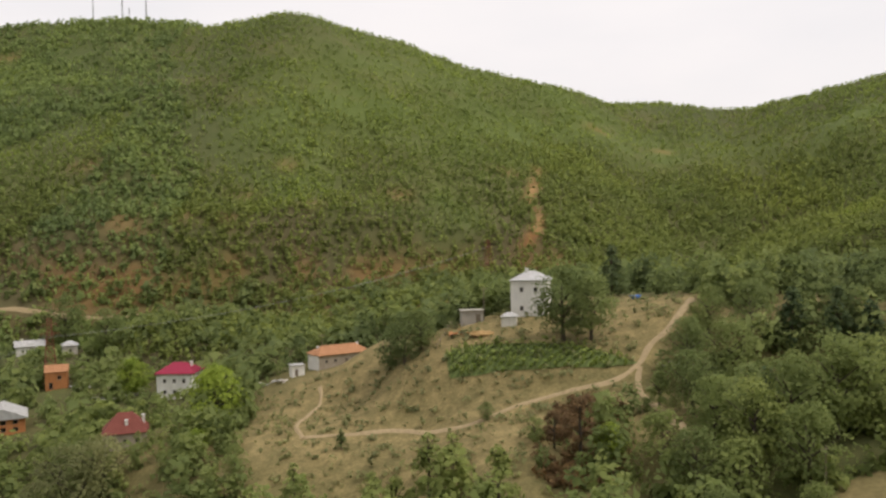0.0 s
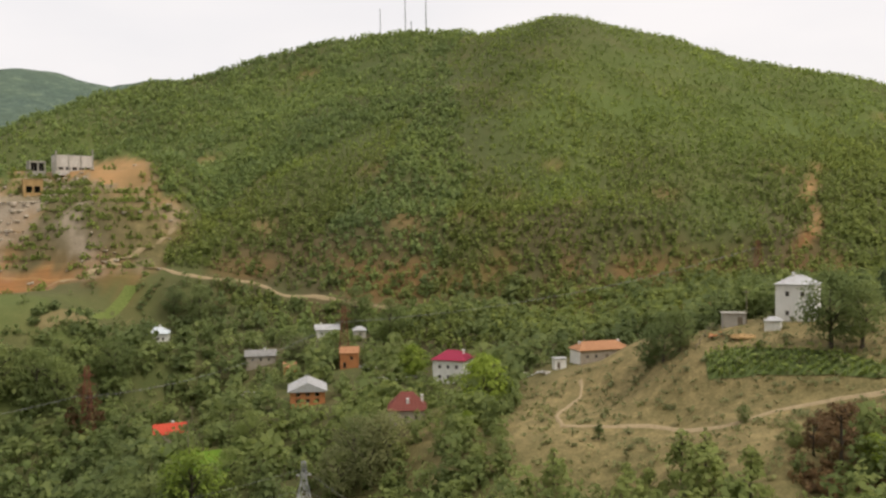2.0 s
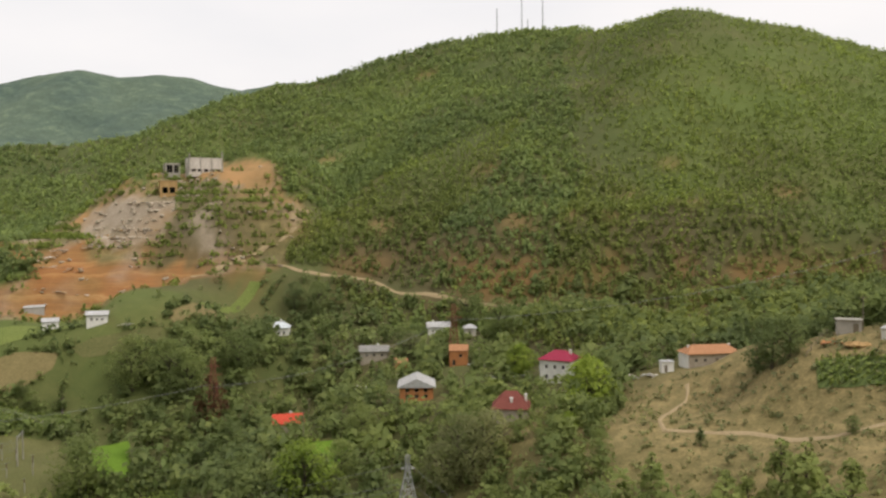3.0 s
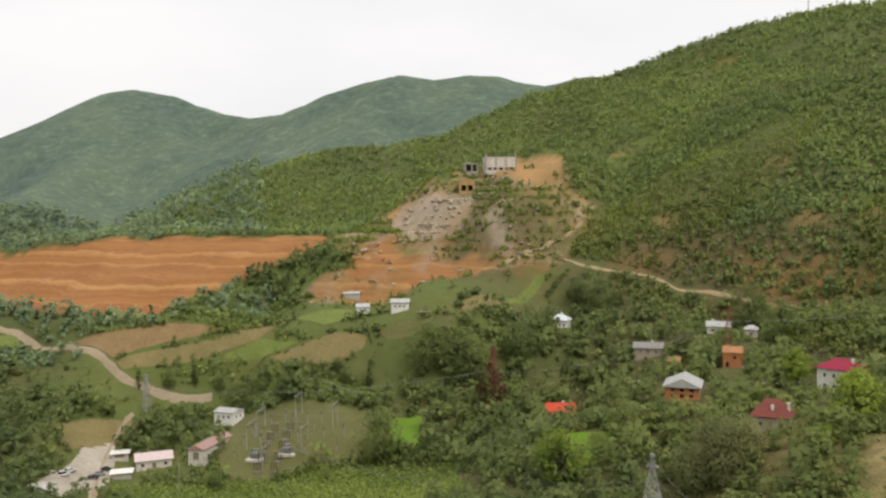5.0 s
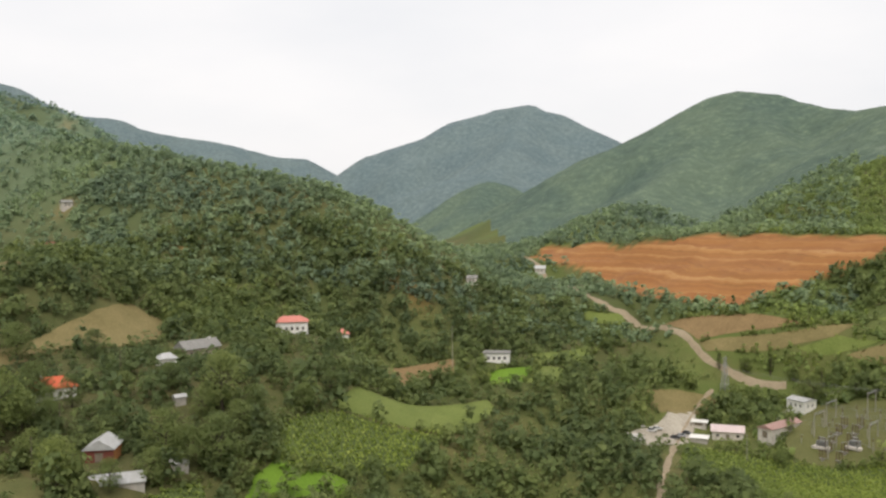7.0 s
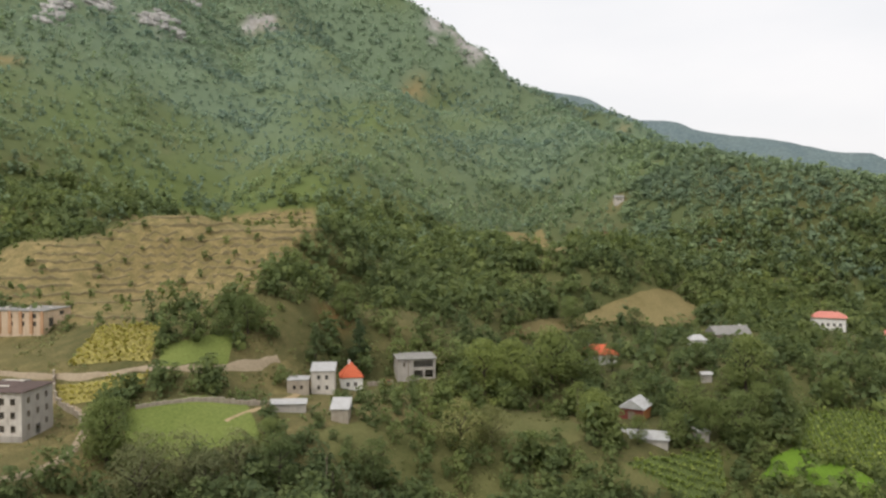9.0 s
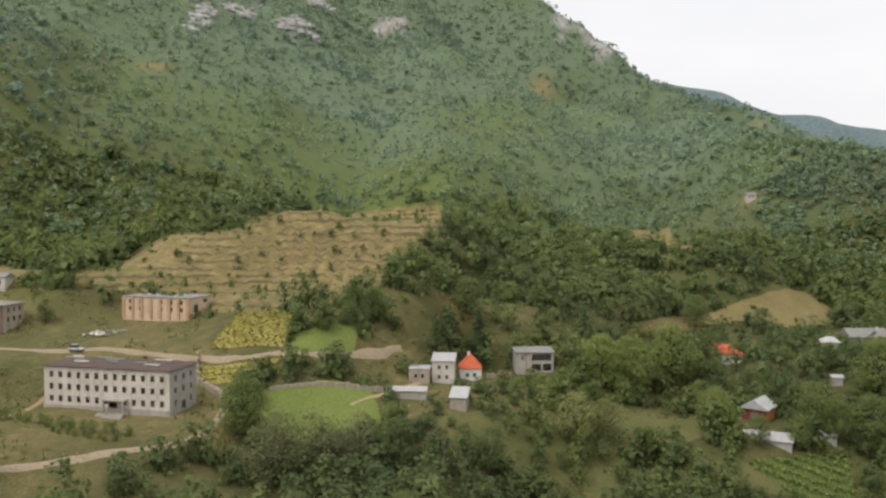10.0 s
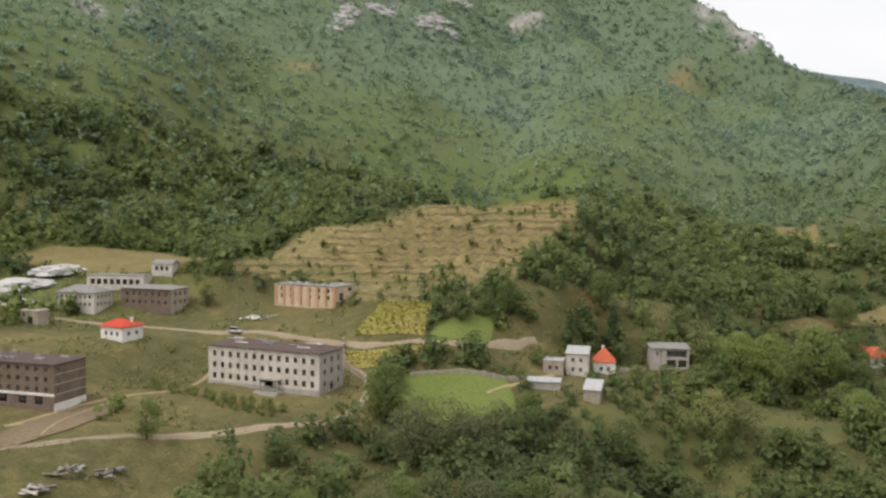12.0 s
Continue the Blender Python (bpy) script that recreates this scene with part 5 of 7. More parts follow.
TILE_MAGENTA = roofing("magenta_roof_sheet", (0.27, 0.022, 0.055), (0.38, 0.045, 0.085))
TILE_PINK = roofing("faded_pink_roof", (0.55, 0.18, 0.14), (0.70, 0.30, 0.24))
SHEET = roofing("pale_metal_sheet", (0.36, 0.34, 0.315), (0.66, 0.665, 0.665), 4.0, 0.55, 0.15)
SHEET_BLUE = roofing("pale_blue_sheet", (0.55, 0.60, 0.62), (0.78, 0.83, 0.85), 4.0, 0.5, 0.1)
SLATE = roofing("grey_slate", (0.19, 0.185, 0.17), (0.36, 0.345, 0.32))
TAR = roofing("tarred_roof", (0.075, 0.052, 0.046), (0.16, 0.118, 0.105), 0.4)
FADED = roofing("faded_red_roof", (0.34, 0.19, 0.165), (0.50, 0.34, 0.30))
PINK_SHEET = roofing("pinkish_sheet", (0.55, 0.42, 0.40), (0.76, 0.64, 0.62), 3.0)
GLASS = bpy.data.materials.new("window_glass")
GLASS.use_nodes = True
GLASS.node_tree.nodes["Principled BSDF"].inputs["Base Color"].default_value = (0.035, 0.04, 0.045, 1)
GLASS.node_tree.nodes["Principled BSDF"].inputs["Roughness"].default_value = 0.08
FRAME = mottled("window_frame_paint", (0.24, 0.19, 0.14), (0.42, 0.36, 0.29), 2.0)
WOOD = mottled("grey_timber", (0.13, 0.10, 0.07), (0.30, 0.25, 0.19), 2.0)
STEEL = mottled("galvanised_steel", (0.30, 0.30, 0.29), (0.48, 0.48, 0.47), 3.0, 0.5, metal=0.5)
RUST = mottled("rust_red_steel", (0.17, 0.06, 0.04), (0.30, 0.11, 0.075), 3.0)
PORCELAIN = mottled("dark_insulator", (0.06, 0.035, 0.025), (0.14, 0.08, 0.05), 3.0, 0.3)
CABLE = mottled("cable", (0.20, 0.20, 0.19), (0.34, 0.34, 0.33), 3.0, 0.5)


def facade(bm, length, height, low, holes, place, depth=0.3):
    """One wall with openings cut through it; place turns (u, inward, v) into a point."""
    us = sorted({0.0, length, *[h[0] for h in holes], *[h[1] for h in holes]})
    vs = sorted({low, height, *[h[2] for h in holes], *[h[3] for h in holes]})
    for a, b in zip(us, us[1:]):
        for c, d in zip(vs, vs[1:]):
            mu, mv = (a + b) / 2, (c + d) / 2
            if any(h[0] < mu < h[1] and h[2] < mv < h[3] for h in holes):
                continue
            bm.faces.new([bm.verts.new(place(u, 0, v)) for u, v in ((a, c), (b, c), (b, d), (a, d))])
    for a, b, c, d, *_ in holes:
        rim = ((a, c), (b, c), (b, d), (a, d))
        for p, q in zip(rim, rim[1:] + rim[:1]):
            bm.faces.new([bm.verts.new(place(u, w, v)) for (u, v), w in ((p, 0), (p, depth), (q, depth), (q, 0))])


WINDOW_MESH = {}


def window_parts(ob, a, b, c, d, side_m, glazed):
    """A window in an opening: frame with a mullion, and its pane."""
    key = (round(b - a, 2), round(d - c, 2))
    if key not in WINDOW_MESH:
        w, h = key
        bm = bmesh.new()
        t = 0.09
        block(bm, 0, w, 0.12, 0.22, 0, t)
        block(bm, 0, w, 0.12, 0.22, h - t, h)
        block(bm, 0, t, 0.12, 0.22, t, h - t)
        block(bm, w - t, w, 0.12, 0.22, t, h - t)
        block(bm, w / 2 - 0.04, w / 2 + 0.04, 0.13, 0.21, t, h - t)
        bp = bmesh.new()
        block(bp, t, w - t, 0.165, 0.175, t, h - t)
        WINDOW_MESH[key] = (as_mesh("window", bm, FRAME), as_mesh("pane", bp, GLASS))
    frame_me, pane_me = WINDOW_MESH[key]
    win = shared("window", frame_me, ob, side_m @ Matrix.Translation((a, 0, c)))
    if glazed:
        shared("pane", pane_me, win, Matrix.Identity(4))


def roof_mesh(kind, w, d, h, rise, over):
    bm = bmesh.new()
    x0, x1, y0, y1 = -w / 2 - over, w / 2 + over, -d / 2 - over, d / 2 + over
    t = 0.16
    if kind == "flat":
        block(bm, x0, x1, y0, y1, h - 0.02, h + 0.28, 0.04)
        return bm
    low = [bm.verts.new((x, y, h - 0.02)) for x, y in ((x0, y0), (x1, y0), (x1, y1), (x0, y1))]
    rim = [bm.verts.new((x, y, h + t)) for x, y in ((x0, y0), (x1, y0), (x1, y1), (x0, y1))]
    bm.faces.new(low[::-1])
    for k in range(4):
        bm.faces.new((low[k], low[(k + 1) % 4], rim[(k + 1) % 4], rim[k]))
    z = h + t + rise
    if kind == "shed":
        back = [bm.verts.new((x, y1, z)) for x in (x0, x1)]
        bm.faces.new((rim[0], rim[1], back[1], back[0]))
        bm.faces.new((rim[1], rim[2], back[1]))
        bm.faces.new((rim[3], rim[0], back[0]))
        bm.faces.new((rim[2], rim[3], back[0], back[1]))
    elif kind == "gable_y":
        a, b = bm.verts.new((0, y0, z)), bm.verts.new((0, y1, z))
        bm.faces.new((rim[0], rim[1], a))
        bm.faces.new((rim[2], rim[3], b))
        bm.faces.new((rim[1], rim[2], b, a))
        bm.faces.new((rim[3], rim[0], a, b))
    else:
        cut = 0.0 if kind == "gable" else min(w, d) * 0.42
        if w >= d:
            a, b = bm.verts.new((x0 + cut, 0, z)), bm.verts.new((x1 - cut, 0, z))
            bm.faces.new((rim[0], rim[1], b, a))
            bm.faces.new((rim[2], rim[3], a, b))
            bm.faces.new((rim[1], rim[2], b))
            bm.faces.new((rim[3], rim[0], a))
        else:
            a, b = bm.verts.new((0, y0 + cut, z)), bm.verts.new((0, y1 - cut, z))
            bm.faces.new((rim[1], rim[2], b, a))
            bm.faces.new((rim[3], rim[0], a, b))
            bm.faces.new((rim[0], rim[1], a))
            bm.faces.new((rim[2], rim[3], b))
    return bm


def openings(length, n, rows, w=1.1, h=1.4, margin=1.0, door=None):
    """Evenly spaced windows: n to a row, one row for each sill height; door is (u, width, height)."""
    out = []
    gap = (length - 2 * margin) / max(1, n)
    for v in rows:
        for k in range(n):
            u = margin + gap * (k + 0.5)
            if door and v < door[2] and abs(u - door[0]) < (w + door[1]) / 2 + 0.2:
                continue
            out.append((u - w / 2, u + w / 2, v, v + h, True))
    if door:
        out.append((door[0] - door[1] / 2, door[0] + door[1] / 2, 0.0, door[2], False))
    return out


def building(name, label, x, y, turn, w, d, h, wall, roof, holes=None, chimneys=(), glazed=True, floors=(), group="", category="house", sink=2.5, level=None):
    """A building whose front's middle stands at x, y; turn is the heading of its front from left to right."""
    r = radians(turn)
    cx, cy = x - math.sin(r) * d / 2, y + math.cos(r) * d / 2
    z = ground1(cx, cy) if level is None else level
    ob = tagged(new(name), label, category, group)
    ob.matrix_basis = pose(cx, cy, z, 0, 0, turn)
    holes = holes or {}
    sides = {"front": (w, pose(-w / 2, -d / 2, 0)), "right": (d, pose(w / 2, -d / 2, 0, 0, 0, 90)), "back": (w, pose(w / 2, d / 2, 0, 0, 0, 180)), "left": (d, pose(-w / 2, d / 2, 0, 0, 0, 270))}
    for side, (length, m) in sides.items():
        bm = bmesh.new()
        facade(bm, length, h, -sink, holes.get(side, ()), lambda u, i, v: m @ Vector((u, i, v)))
        part("wall", bm, wall[side] if isinstance(wall, dict) else wall, ob)
        for a, b, c, dd, framed in holes.get(side, ()):
            if framed:
                window_parts(ob, a, b, c, dd, m, glazed)
            elif glazed:
                bm = bmesh.new()
                block(bm, a + 0.02, b - 0.02, 0.1, 0.17, c, dd - 0.02)
                door = part("door", bm, WOOD, ob, "weathered wooden door")
                door.matrix_basis = m
    # without upper floors, slab and cross wall carry painted indoor shade
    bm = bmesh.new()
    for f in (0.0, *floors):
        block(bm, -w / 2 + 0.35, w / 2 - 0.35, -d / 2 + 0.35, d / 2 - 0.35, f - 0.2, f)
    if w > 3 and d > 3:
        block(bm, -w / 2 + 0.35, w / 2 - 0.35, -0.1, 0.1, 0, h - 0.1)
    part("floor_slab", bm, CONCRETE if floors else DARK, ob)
    kind, rise, over, mat = roof
    part("roof", roof_mesh(kind, w, d, h, rise, over), mat, ob)
    for u, v, top in chimneys:
        bm = bmesh.new()
        block(bm, u - 0.35, u + 0.35, v - 0.35, v + 0.35, h - 0.1, h + top, 0.03)
        block(bm, u - 0.45, u + 0.45, v - 0.45, v + 0.45, h + top, h + top + 0.14)
        part("chimney", bm, WHITE, ob, "whitewashed chimney")
    return ob


# ---- the knoll and the hamlet ----
building("stone_house", "tall white plastered house with a pale metal hip roof", 21, 212, -15, 9, 9, 8.4, WHITE, ("hip", 2.2, 0.35, SHEET), {"front": openings(9, 2, (0.9, 5.6), 0.9, 1.2, door=(7.2, 1.1, 2.1)), "left": openings(9, 2, (5.6,), 0.8, 1.1), "right": openings(9, 2, (1, 5.6), 0.9, 1.2)}, ((-1.0, -0.5, 2.9),))
building("flat_shed", "low grey concrete shed with a flat roof", 7, 214, 5, 5.5, 4, 3.0, GREY, ("flat", 0, 0.3, CONCRETE), {"front": [(3.6, 4.8, 0, 2.2, False)]}, category="shed")
building("outhouse", "small white outhouse with a pale hipped roof", 15.5, 205.5, -10, 3.6, 3.4, 1.9, WHITE, ("hip", 0.9, 0.3, SHEET), category="shed")
building("long_house", "long low stone house with an orange tiled hip roof", -30, 252, 34, 16.5, 7.5, 3.4, {"front": STONE, "right": STONE, "back": STONE, "left": WHITE}, ("hip", 2.3, 0.5, TILE_ORANGE), {"front": openings(16.5, 5, (1.0,), 0.9, 1.1, door=(9.0, 1.1, 2.1))}, ((-6.5, 0.5, 2.2), (6.3, 0.0, 2.4)))
building("white_shed", "small white box shed with a flat roof", -42, 242, 25, 3.6, 3.2, 3.0, WHITE, ("flat", 0, 0.2, SHEET), {"front": [(0.8, 1.7, 0, 2.1, False)]}, category="shed")
building("magenta_roof_house", "two-storey white house with a magenta hip roof", -83, 259, -3, 11, 10, 7.4, WHITE, ("hip", 2.8, 0.6, TILE_MAGENTA), {"front": openings(11, 3, (1.2, 4.6), 1.0, 1.3), "right": openings(10, 3, (1.2, 4.6), 1.0, 1.3, door=(5, 1.2, 2.1))}, ((3.6, 0.5, 3.0),))
building("maroon_roof_house", "stone cottage with a steep maroon hip roof", -77.5, 204, 19, 10, 9, 3.4, STONE, ("hip", 4.3, 0.45, TILE_MAROON), {"front": openings(10, 3, (1.0,), 0.9, 1.1), "right": openings(9, 2, (1.0,), 0.9, 1.1)}, ((0.3, -2.8, 2.9), (4.2, 0.2, 3.4)))
building("red_roof_cottage", "cottage with a bright red gable roof among trees", -170, 228, 40, 10, 7, 3.2, STONE, ("gable", 2.8, 0.6, TILE_RED), {"front": openings(10, 3, (1.0,), 0.9, 1.1)}, ((1.0, 0.6, 3.3),))
building("unroofed_house", "half-ruined brick house under pale roofing sheets", -121, 231, 27, 11, 13, 4.6, {"front": BRICK, "right": STONE, "back": STONE, "left": WHITE}, ("gable_y", 2.8, 0.8, SHEET), {"front": openings(11, 3, (1.0, 3.0), 1.3, 1.3), "left": openings(13, 3, (1.0, 3.0), 1.2, 1.3)}, glazed=False)
building("brick_shell", "unfinished orange brick building with a brick gable roof", -124, 270, 20, 6.5, 5.5, 5.4, BRICK, ("gable", 2.0, 0.3, TILE_ORANGE), {"front": [(1.0, 2.2, 0, 2.2, True), (3.6, 4.8, 3.0, 4.3, True)]}, glazed=False)
building("white_cottage", "white cottage with a pale metal gable roof", -153, 313, 30, 9.5, 6, 3.2, WHITE, ("gable", 2.0, 0.6, SHEET), {"front": openings(9.5, 3, (1.0,), 0.9, 1.1)}, ((-2.5, 0, 2.6),))
building("small_cottage", "small pale cottage with a grey hip roof", -137, 310, 26, 5, 5, 3.4, CREAM, ("hip", 1.5, 0.5, SHEET), {"front": openings(5, 1, (1.0,), 1.0, 1.2)})
building("blue_roof_cottage", "white cottage with a pale blue hip roof", -215, 283, 30, 8, 7.5, 3.6, WHITE, ("hip", 2.4, 0.5, SHEET_BLUE), {"front": openings(8, 3, (1.0,), 0.9, 1.2)}, ((0.5, 0, 3.2),))
building("slate_roof_house", "low house with a grey slate gable roof", -163, 275, 30, 11, 6.5, 2.8, STONE, ("gable", 2.0, 0.6, SLATE), {"front": openings(11, 3, (0.9,), 0.9, 1.0)}, ((1.5, 0, 2.6),))
building("lean_to", "orange lean-to roof on a low brick shed", -147, 268, 28, 4.5, 4, 2.4, BRICK, ("shed", 1.2, 0.3, TILE_ORANGE), category="shed")
building("upper_farmhouse", "white farmhouse with a pale roof on the upper slope", -269, 234, 45, 8, 5, 3.2, WHITE, ("gable", 1.5, 0.5, SHEET), {"front": openings(8, 3, (1.0,), 0.9, 1.0)})
building("upper_cottage", "small white cottage beside upper fields", -285, 225, 55, 6, 4.5, 3.0, WHITE, ("gable", 1.4, 0.4, SHEET), {"front": openings(6, 2, (1.0,), 0.9, 1.0)})
building("upper_byre", "low pale byre with a metal roof", -311, 238, 50, 8, 4, 2.2, GREY, ("shed", 0.7, 0.3, SHEET), category="shed")

# ---- the substation and the car park ----
building("control_building", "white control building with a low pale roof", -294, 157, 25, 9.5, 8, 5.0, WHITE, ("gable", 1.2, 0.3, SHEET), {"front": openings(9.5, 3, (2.4,), 1.0, 1.3, door=(2.0, 1.2, 2.2)), "right": openings(8, 2, (2.4,), 1.0, 1.3)}, category="building")
building("long_store", "long store with a red-brown gable roof", -266, 130, 33, 6.4, 22, 3.8, CREAM, ("gable_y", 1.6, 0.4, FADED), {"front": [(2.0, 4.4, 0, 2.8, False)], "left": openings(22, 6, (1.4,), 1.0, 1.1)}, category="building")
building("cafe", "roadside building with a faded pinkish sheet roof", -280, 120, 68, 13, 9, 3.2, CREAM, ("gable", 2.0, 0.6, PINK_SHEET), {"front": openings(13, 4, (0.9,), 1.2, 1.3, door=(6.5, 1.4, 2.2))}, category="building")
building("kiosk", "small open kiosk with a white flat roof", -295, 113, 62, 6, 4.5, 2.4, CREAM, ("flat", 0, 0.7, WHITE), {"front": [(1.0, 4.6, 0.9, 2.1, False)]}, category="kiosk")
building("carport", "low white-roofed carport beside the road", -277, 106, 62, 7, 4, 2.2, GREY, ("shed", 0.4, 0.6, WHITE), category="shed")

# ---- the western slope ----
building("pink_roof_house", "white house with a pink-red hip roof among trees", -306, -68, 98, 14, 9, 5.2, WHITE, ("hip", 2.3, 0.6, TILE_PINK), {"front": openings(14, 5, (1.6,), 1.1, 1.4), "right": openings(9, 3, (1.6,), 1.0, 1.3)})
building("pink_roof_cottage", "small house with a red hip roof in the trees", -323, -47, 98, 7, 6.5, 4.5, WHITE, ("hip", 2.0, 0.5, TILE_PINK), {"front": openings(7, 2, (1.4,), 1.0, 1.2)})
building("flat_white_house", "white flat-roofed house beside bright fields", -334, 27, 78, 12.5, 6.5, 4.4, WHITE, ("flat", 0, 0.5, SLATE), {"front": openings(12.5, 4, (1.2,), 1.3, 1.5)})
building("grey_roof_house", "house with a long grey slate roof among trees", -259, -97, 132, 15, 8, 3.0, STONE, ("gable", 3.0, 0.6, SLATE), {"front": openings(15, 4, (1.0,), 0.9, 1.1)}, ((5.0, 0, 3.4),))
building("pale_roof_cottage", "small cottage with a pale roof in the trees", -238, -105, 120, 6, 5, 3.0, WHITE, ("hip", 1.8, 0.5, SHEET), {"front": openings(6, 2, (1.0,), 0.9, 1.0)})
building("coral_roof_house", "house with a bright coral-red hip roof among trees", -204, -132, 120, 12.5, 9, 3.6, WHITE, ("hip", 3.0, 0.6, TILE_CORAL), {"front": openings(12.5, 4, (1.1,), 1.0, 1.3)}, ((-3.5, 0, 3.6),))
building("gabled_barn", "barn with a pale metal roof and a dark red gable", -156, -103, 93, 7.5, 9, 3.4, {"front": TILE_MAROON, "right": BRICK, "back": BRICK, "left": BRICK}, ("gable_y", 2.6, 0.5, SHEET), {"front": [(2.6, 4.8, 0, 2.6, False)]}, category="barn")
building("patched_shed", "long low shed with a patched metal roof", -142, -94, 106, 13, 5.5, 2.2, GREY, ("shed", 1.2, 0.4, SHEET), category="shed", level=ground1(-142, -94) - 1.6)
building("garden_shed", "small shed with a grey metal roof", -158, -82, 120, 4, 3, 2.0, GREY, ("shed", 0.6, 0.3, SHEET), category="shed")
building("hut", "little white-roofed hut among trees", -197, -91, 120, 3.4, 3, 2.2, GREY, ("gable", 0.8, 0.3, SHEET), category="shed")
building("white_roof_house", "two-storey stone house with a pale sheet roof", -92, -171, 126, 6.5, 8, 6.2, CREAM, ("shed", 1.2, 0.3, SHEET), {"front": openings(6.5, 2, (0.9, 3.8), 0.9, 1.3), "left": openings(8, 2, (3.8,), 0.9, 1.3)})
building("stone_annexe", "low stone annexe without a pitched roof", -86, -175, 126, 6, 6, 3.6, STONE, ("flat", 0, 0.1, SHEET), {"front": openings(6, 2, (1.0,), 0.9, 1.2)}, glazed=False)
building("orange_roof_house", "white house with a steep bright orange hip roof", -104, -170, 132, 6.4, 7, 3.6, WHITE, ("hip", 4.0, 0.3, TILE_CORAL), {"front": openings(6.4, 2, (1.0,), 1.0, 1.3)}, ((-0.5, 1.0, 4.4),))
building("grey_flat_house", "grey two-storey house with a balcony bay and flat roof", -128, -163, 134, 12, 8, 6.2, GREY, ("shed", 0.7, 0.4, SLATE), {"front": [(1.6, 2.3, 3.8, 5.0, True), (5.0, 11.2, 3.6, 5.6, False), (5.0, 8.0, 0.2, 2.6, False), (8.6, 11.2, 0.4, 2.6, False)]}, glazed=False, floors=(3.1,))
building("long_lean_to", "long low lean-to with a white sheet roof", -71, -165, 128, 9, 3.5, 2.0, GREY, ("shed", 0.6, 0.3, SHEET), category="shed")
building("steep_shed", "small shed with a steep pale metal roof", -76, -152, 120, 4.4, 5, 2.8, STONE, ("shed", 2.0, 0.3, SHEET), category="shed")
building("red_cabin", "small reddish cabin in the woods", -408, -210, 126, 4.5, 4, 2.4, BRICK, ("gable", 1.2, 0.3, TILE_MAROON), {"front": openings(4.5, 1, (0.8,), 0.8, 1.0)})
building("wood_cabin", "small pale cabin high in the woods", -448, -215, 126, 6, 5, 3.0, CREAM, ("gable", 1.4, 0.4, SLATE), {"front": openings(6, 2, (1.0,), 0.9, 1.1)})
building("far_house", "distant pale house at the valley's end", -527, 84, 80, 7, 5, 2.8, CREAM, ("gable", 2.0, 0.5, SHEET), {"front": openings(7, 2, (0.9,), 0.9, 1.1)})
building("far_cottage", "distant white cottage below the wooded spur", -421, 24, 80, 6, 5, 2.8, CREAM, ("gable", 1.5, 0.4, SLATE), {"front": openings(6, 2, (0.9,), 0.9, 1.1)})

# ---- the town ----
school = building("school", "abandoned three-storey school with empty window openings", -10, -213, 117, 36, 13, 10.8, {"front": CREAM, "right": GREY, "back": CREAM, "left": GREY}, ("hip", 1.3, 0.5, TAR),
                  {"front": openings(36, 13, (1.6, 4.7, 7.8), 1.15, 1.6, 0.8, door=(20.0, 2.4, 2.6)), "right": openings(13, 3, (1.6, 4.7, 7.8), 1.1, 1.5, door=(6.5, 2.0, 2.4)), "back": openings(36, 12, (1.6, 4.7, 7.8), 1.15, 1.6), "left": openings(13, 2, (4.7, 7.8), 1.1, 1.5)}, glazed=False, floors=(3.4, 6.6), category="school")
bm = bmesh.new()
block(bm, 0.0, 6.4, -8.6, -6.4, 2.9, 3.2)
for px in (0.3, 5.8):
    block(bm, px, px + 0.4, -8.5, -8.1, 0, 2.9)
part("porch", bm, CONCRETE, school, "concrete entrance porch")
for k in range(5):
    bm = bmesh.new()
    block(bm, -0.6, 7.0, -9.0 - 0.5 * k - 0.5, -9.0 - 0.5 * k, -2.0, 0.0 - 0.22 * k)
    part("step", bm, CONCRETE, school)
bm = bmesh.new()
block(bm, -18.15, 18.15, -6.75, -6.45, -2.5, 0.9)
part("plinth", bm, GREY, school, "stained grey plinth")
rnd = random.Random(4)
for k in range(14):
    bm = bmesh.new()
    u, v = rnd.uniform(-15, 15), rnd.uniform(-4.5, 4.5)
    block(bm, u - rnd.uniform(0.8, 2.6), u + rnd.uniform(0.8, 2.6), v - 0.5, v + 0.5, 11.1 + 1.1 * (1 - abs(v) / 7), 11.3 + 1.1 * (1 - abs(v) / 7))
    part("roof_slab", bm, SLATE if k % 3 else CREAM, school)

block_rows = (3.6, 6.0, 8.3)
flats = building("apartment_block", "derelict four-storey brown brick apartment block", 52, -224, 124, 28, 11, 10.2, {"front": BROWN_BRICK, "right": BROWN_BRICK, "back": BROWN_BRICK, "left": BROWN_BRICK}, ("flat", 0, 0.35, TAR),
                 {"front": openings(28, 10, block_rows, 1.0, 1.35, 1.0) + [(u, u + 2.2, 0.6, 2.8, True) for u in (2.0, 7.0, 12.5, 18.0, 22.5)], "right": [(0.9, 1.7, v, v + 1.3, True) for v in block_rows]}, glazed=False, floors=(3.0, 5.8, 8.6), category="apartment block")
bm = bmesh.new()
block(bm, -14.1, 14.1, -5.6, -5.52, 2.85, 3.5)
block(bm, 14.02, 14.1, -5.5, 5.5, -2.4, 1.2)
part("render_band", bm, WHITE, flats, "whitewashed base band")
for z in (3.1, 5.5, 7.8):
    bm = bmesh.new()
    block(bm, 14.01, 14.06, -5.5, 5.5, z, z + 0.22)
    part("string_course", bm, GREY, flats)
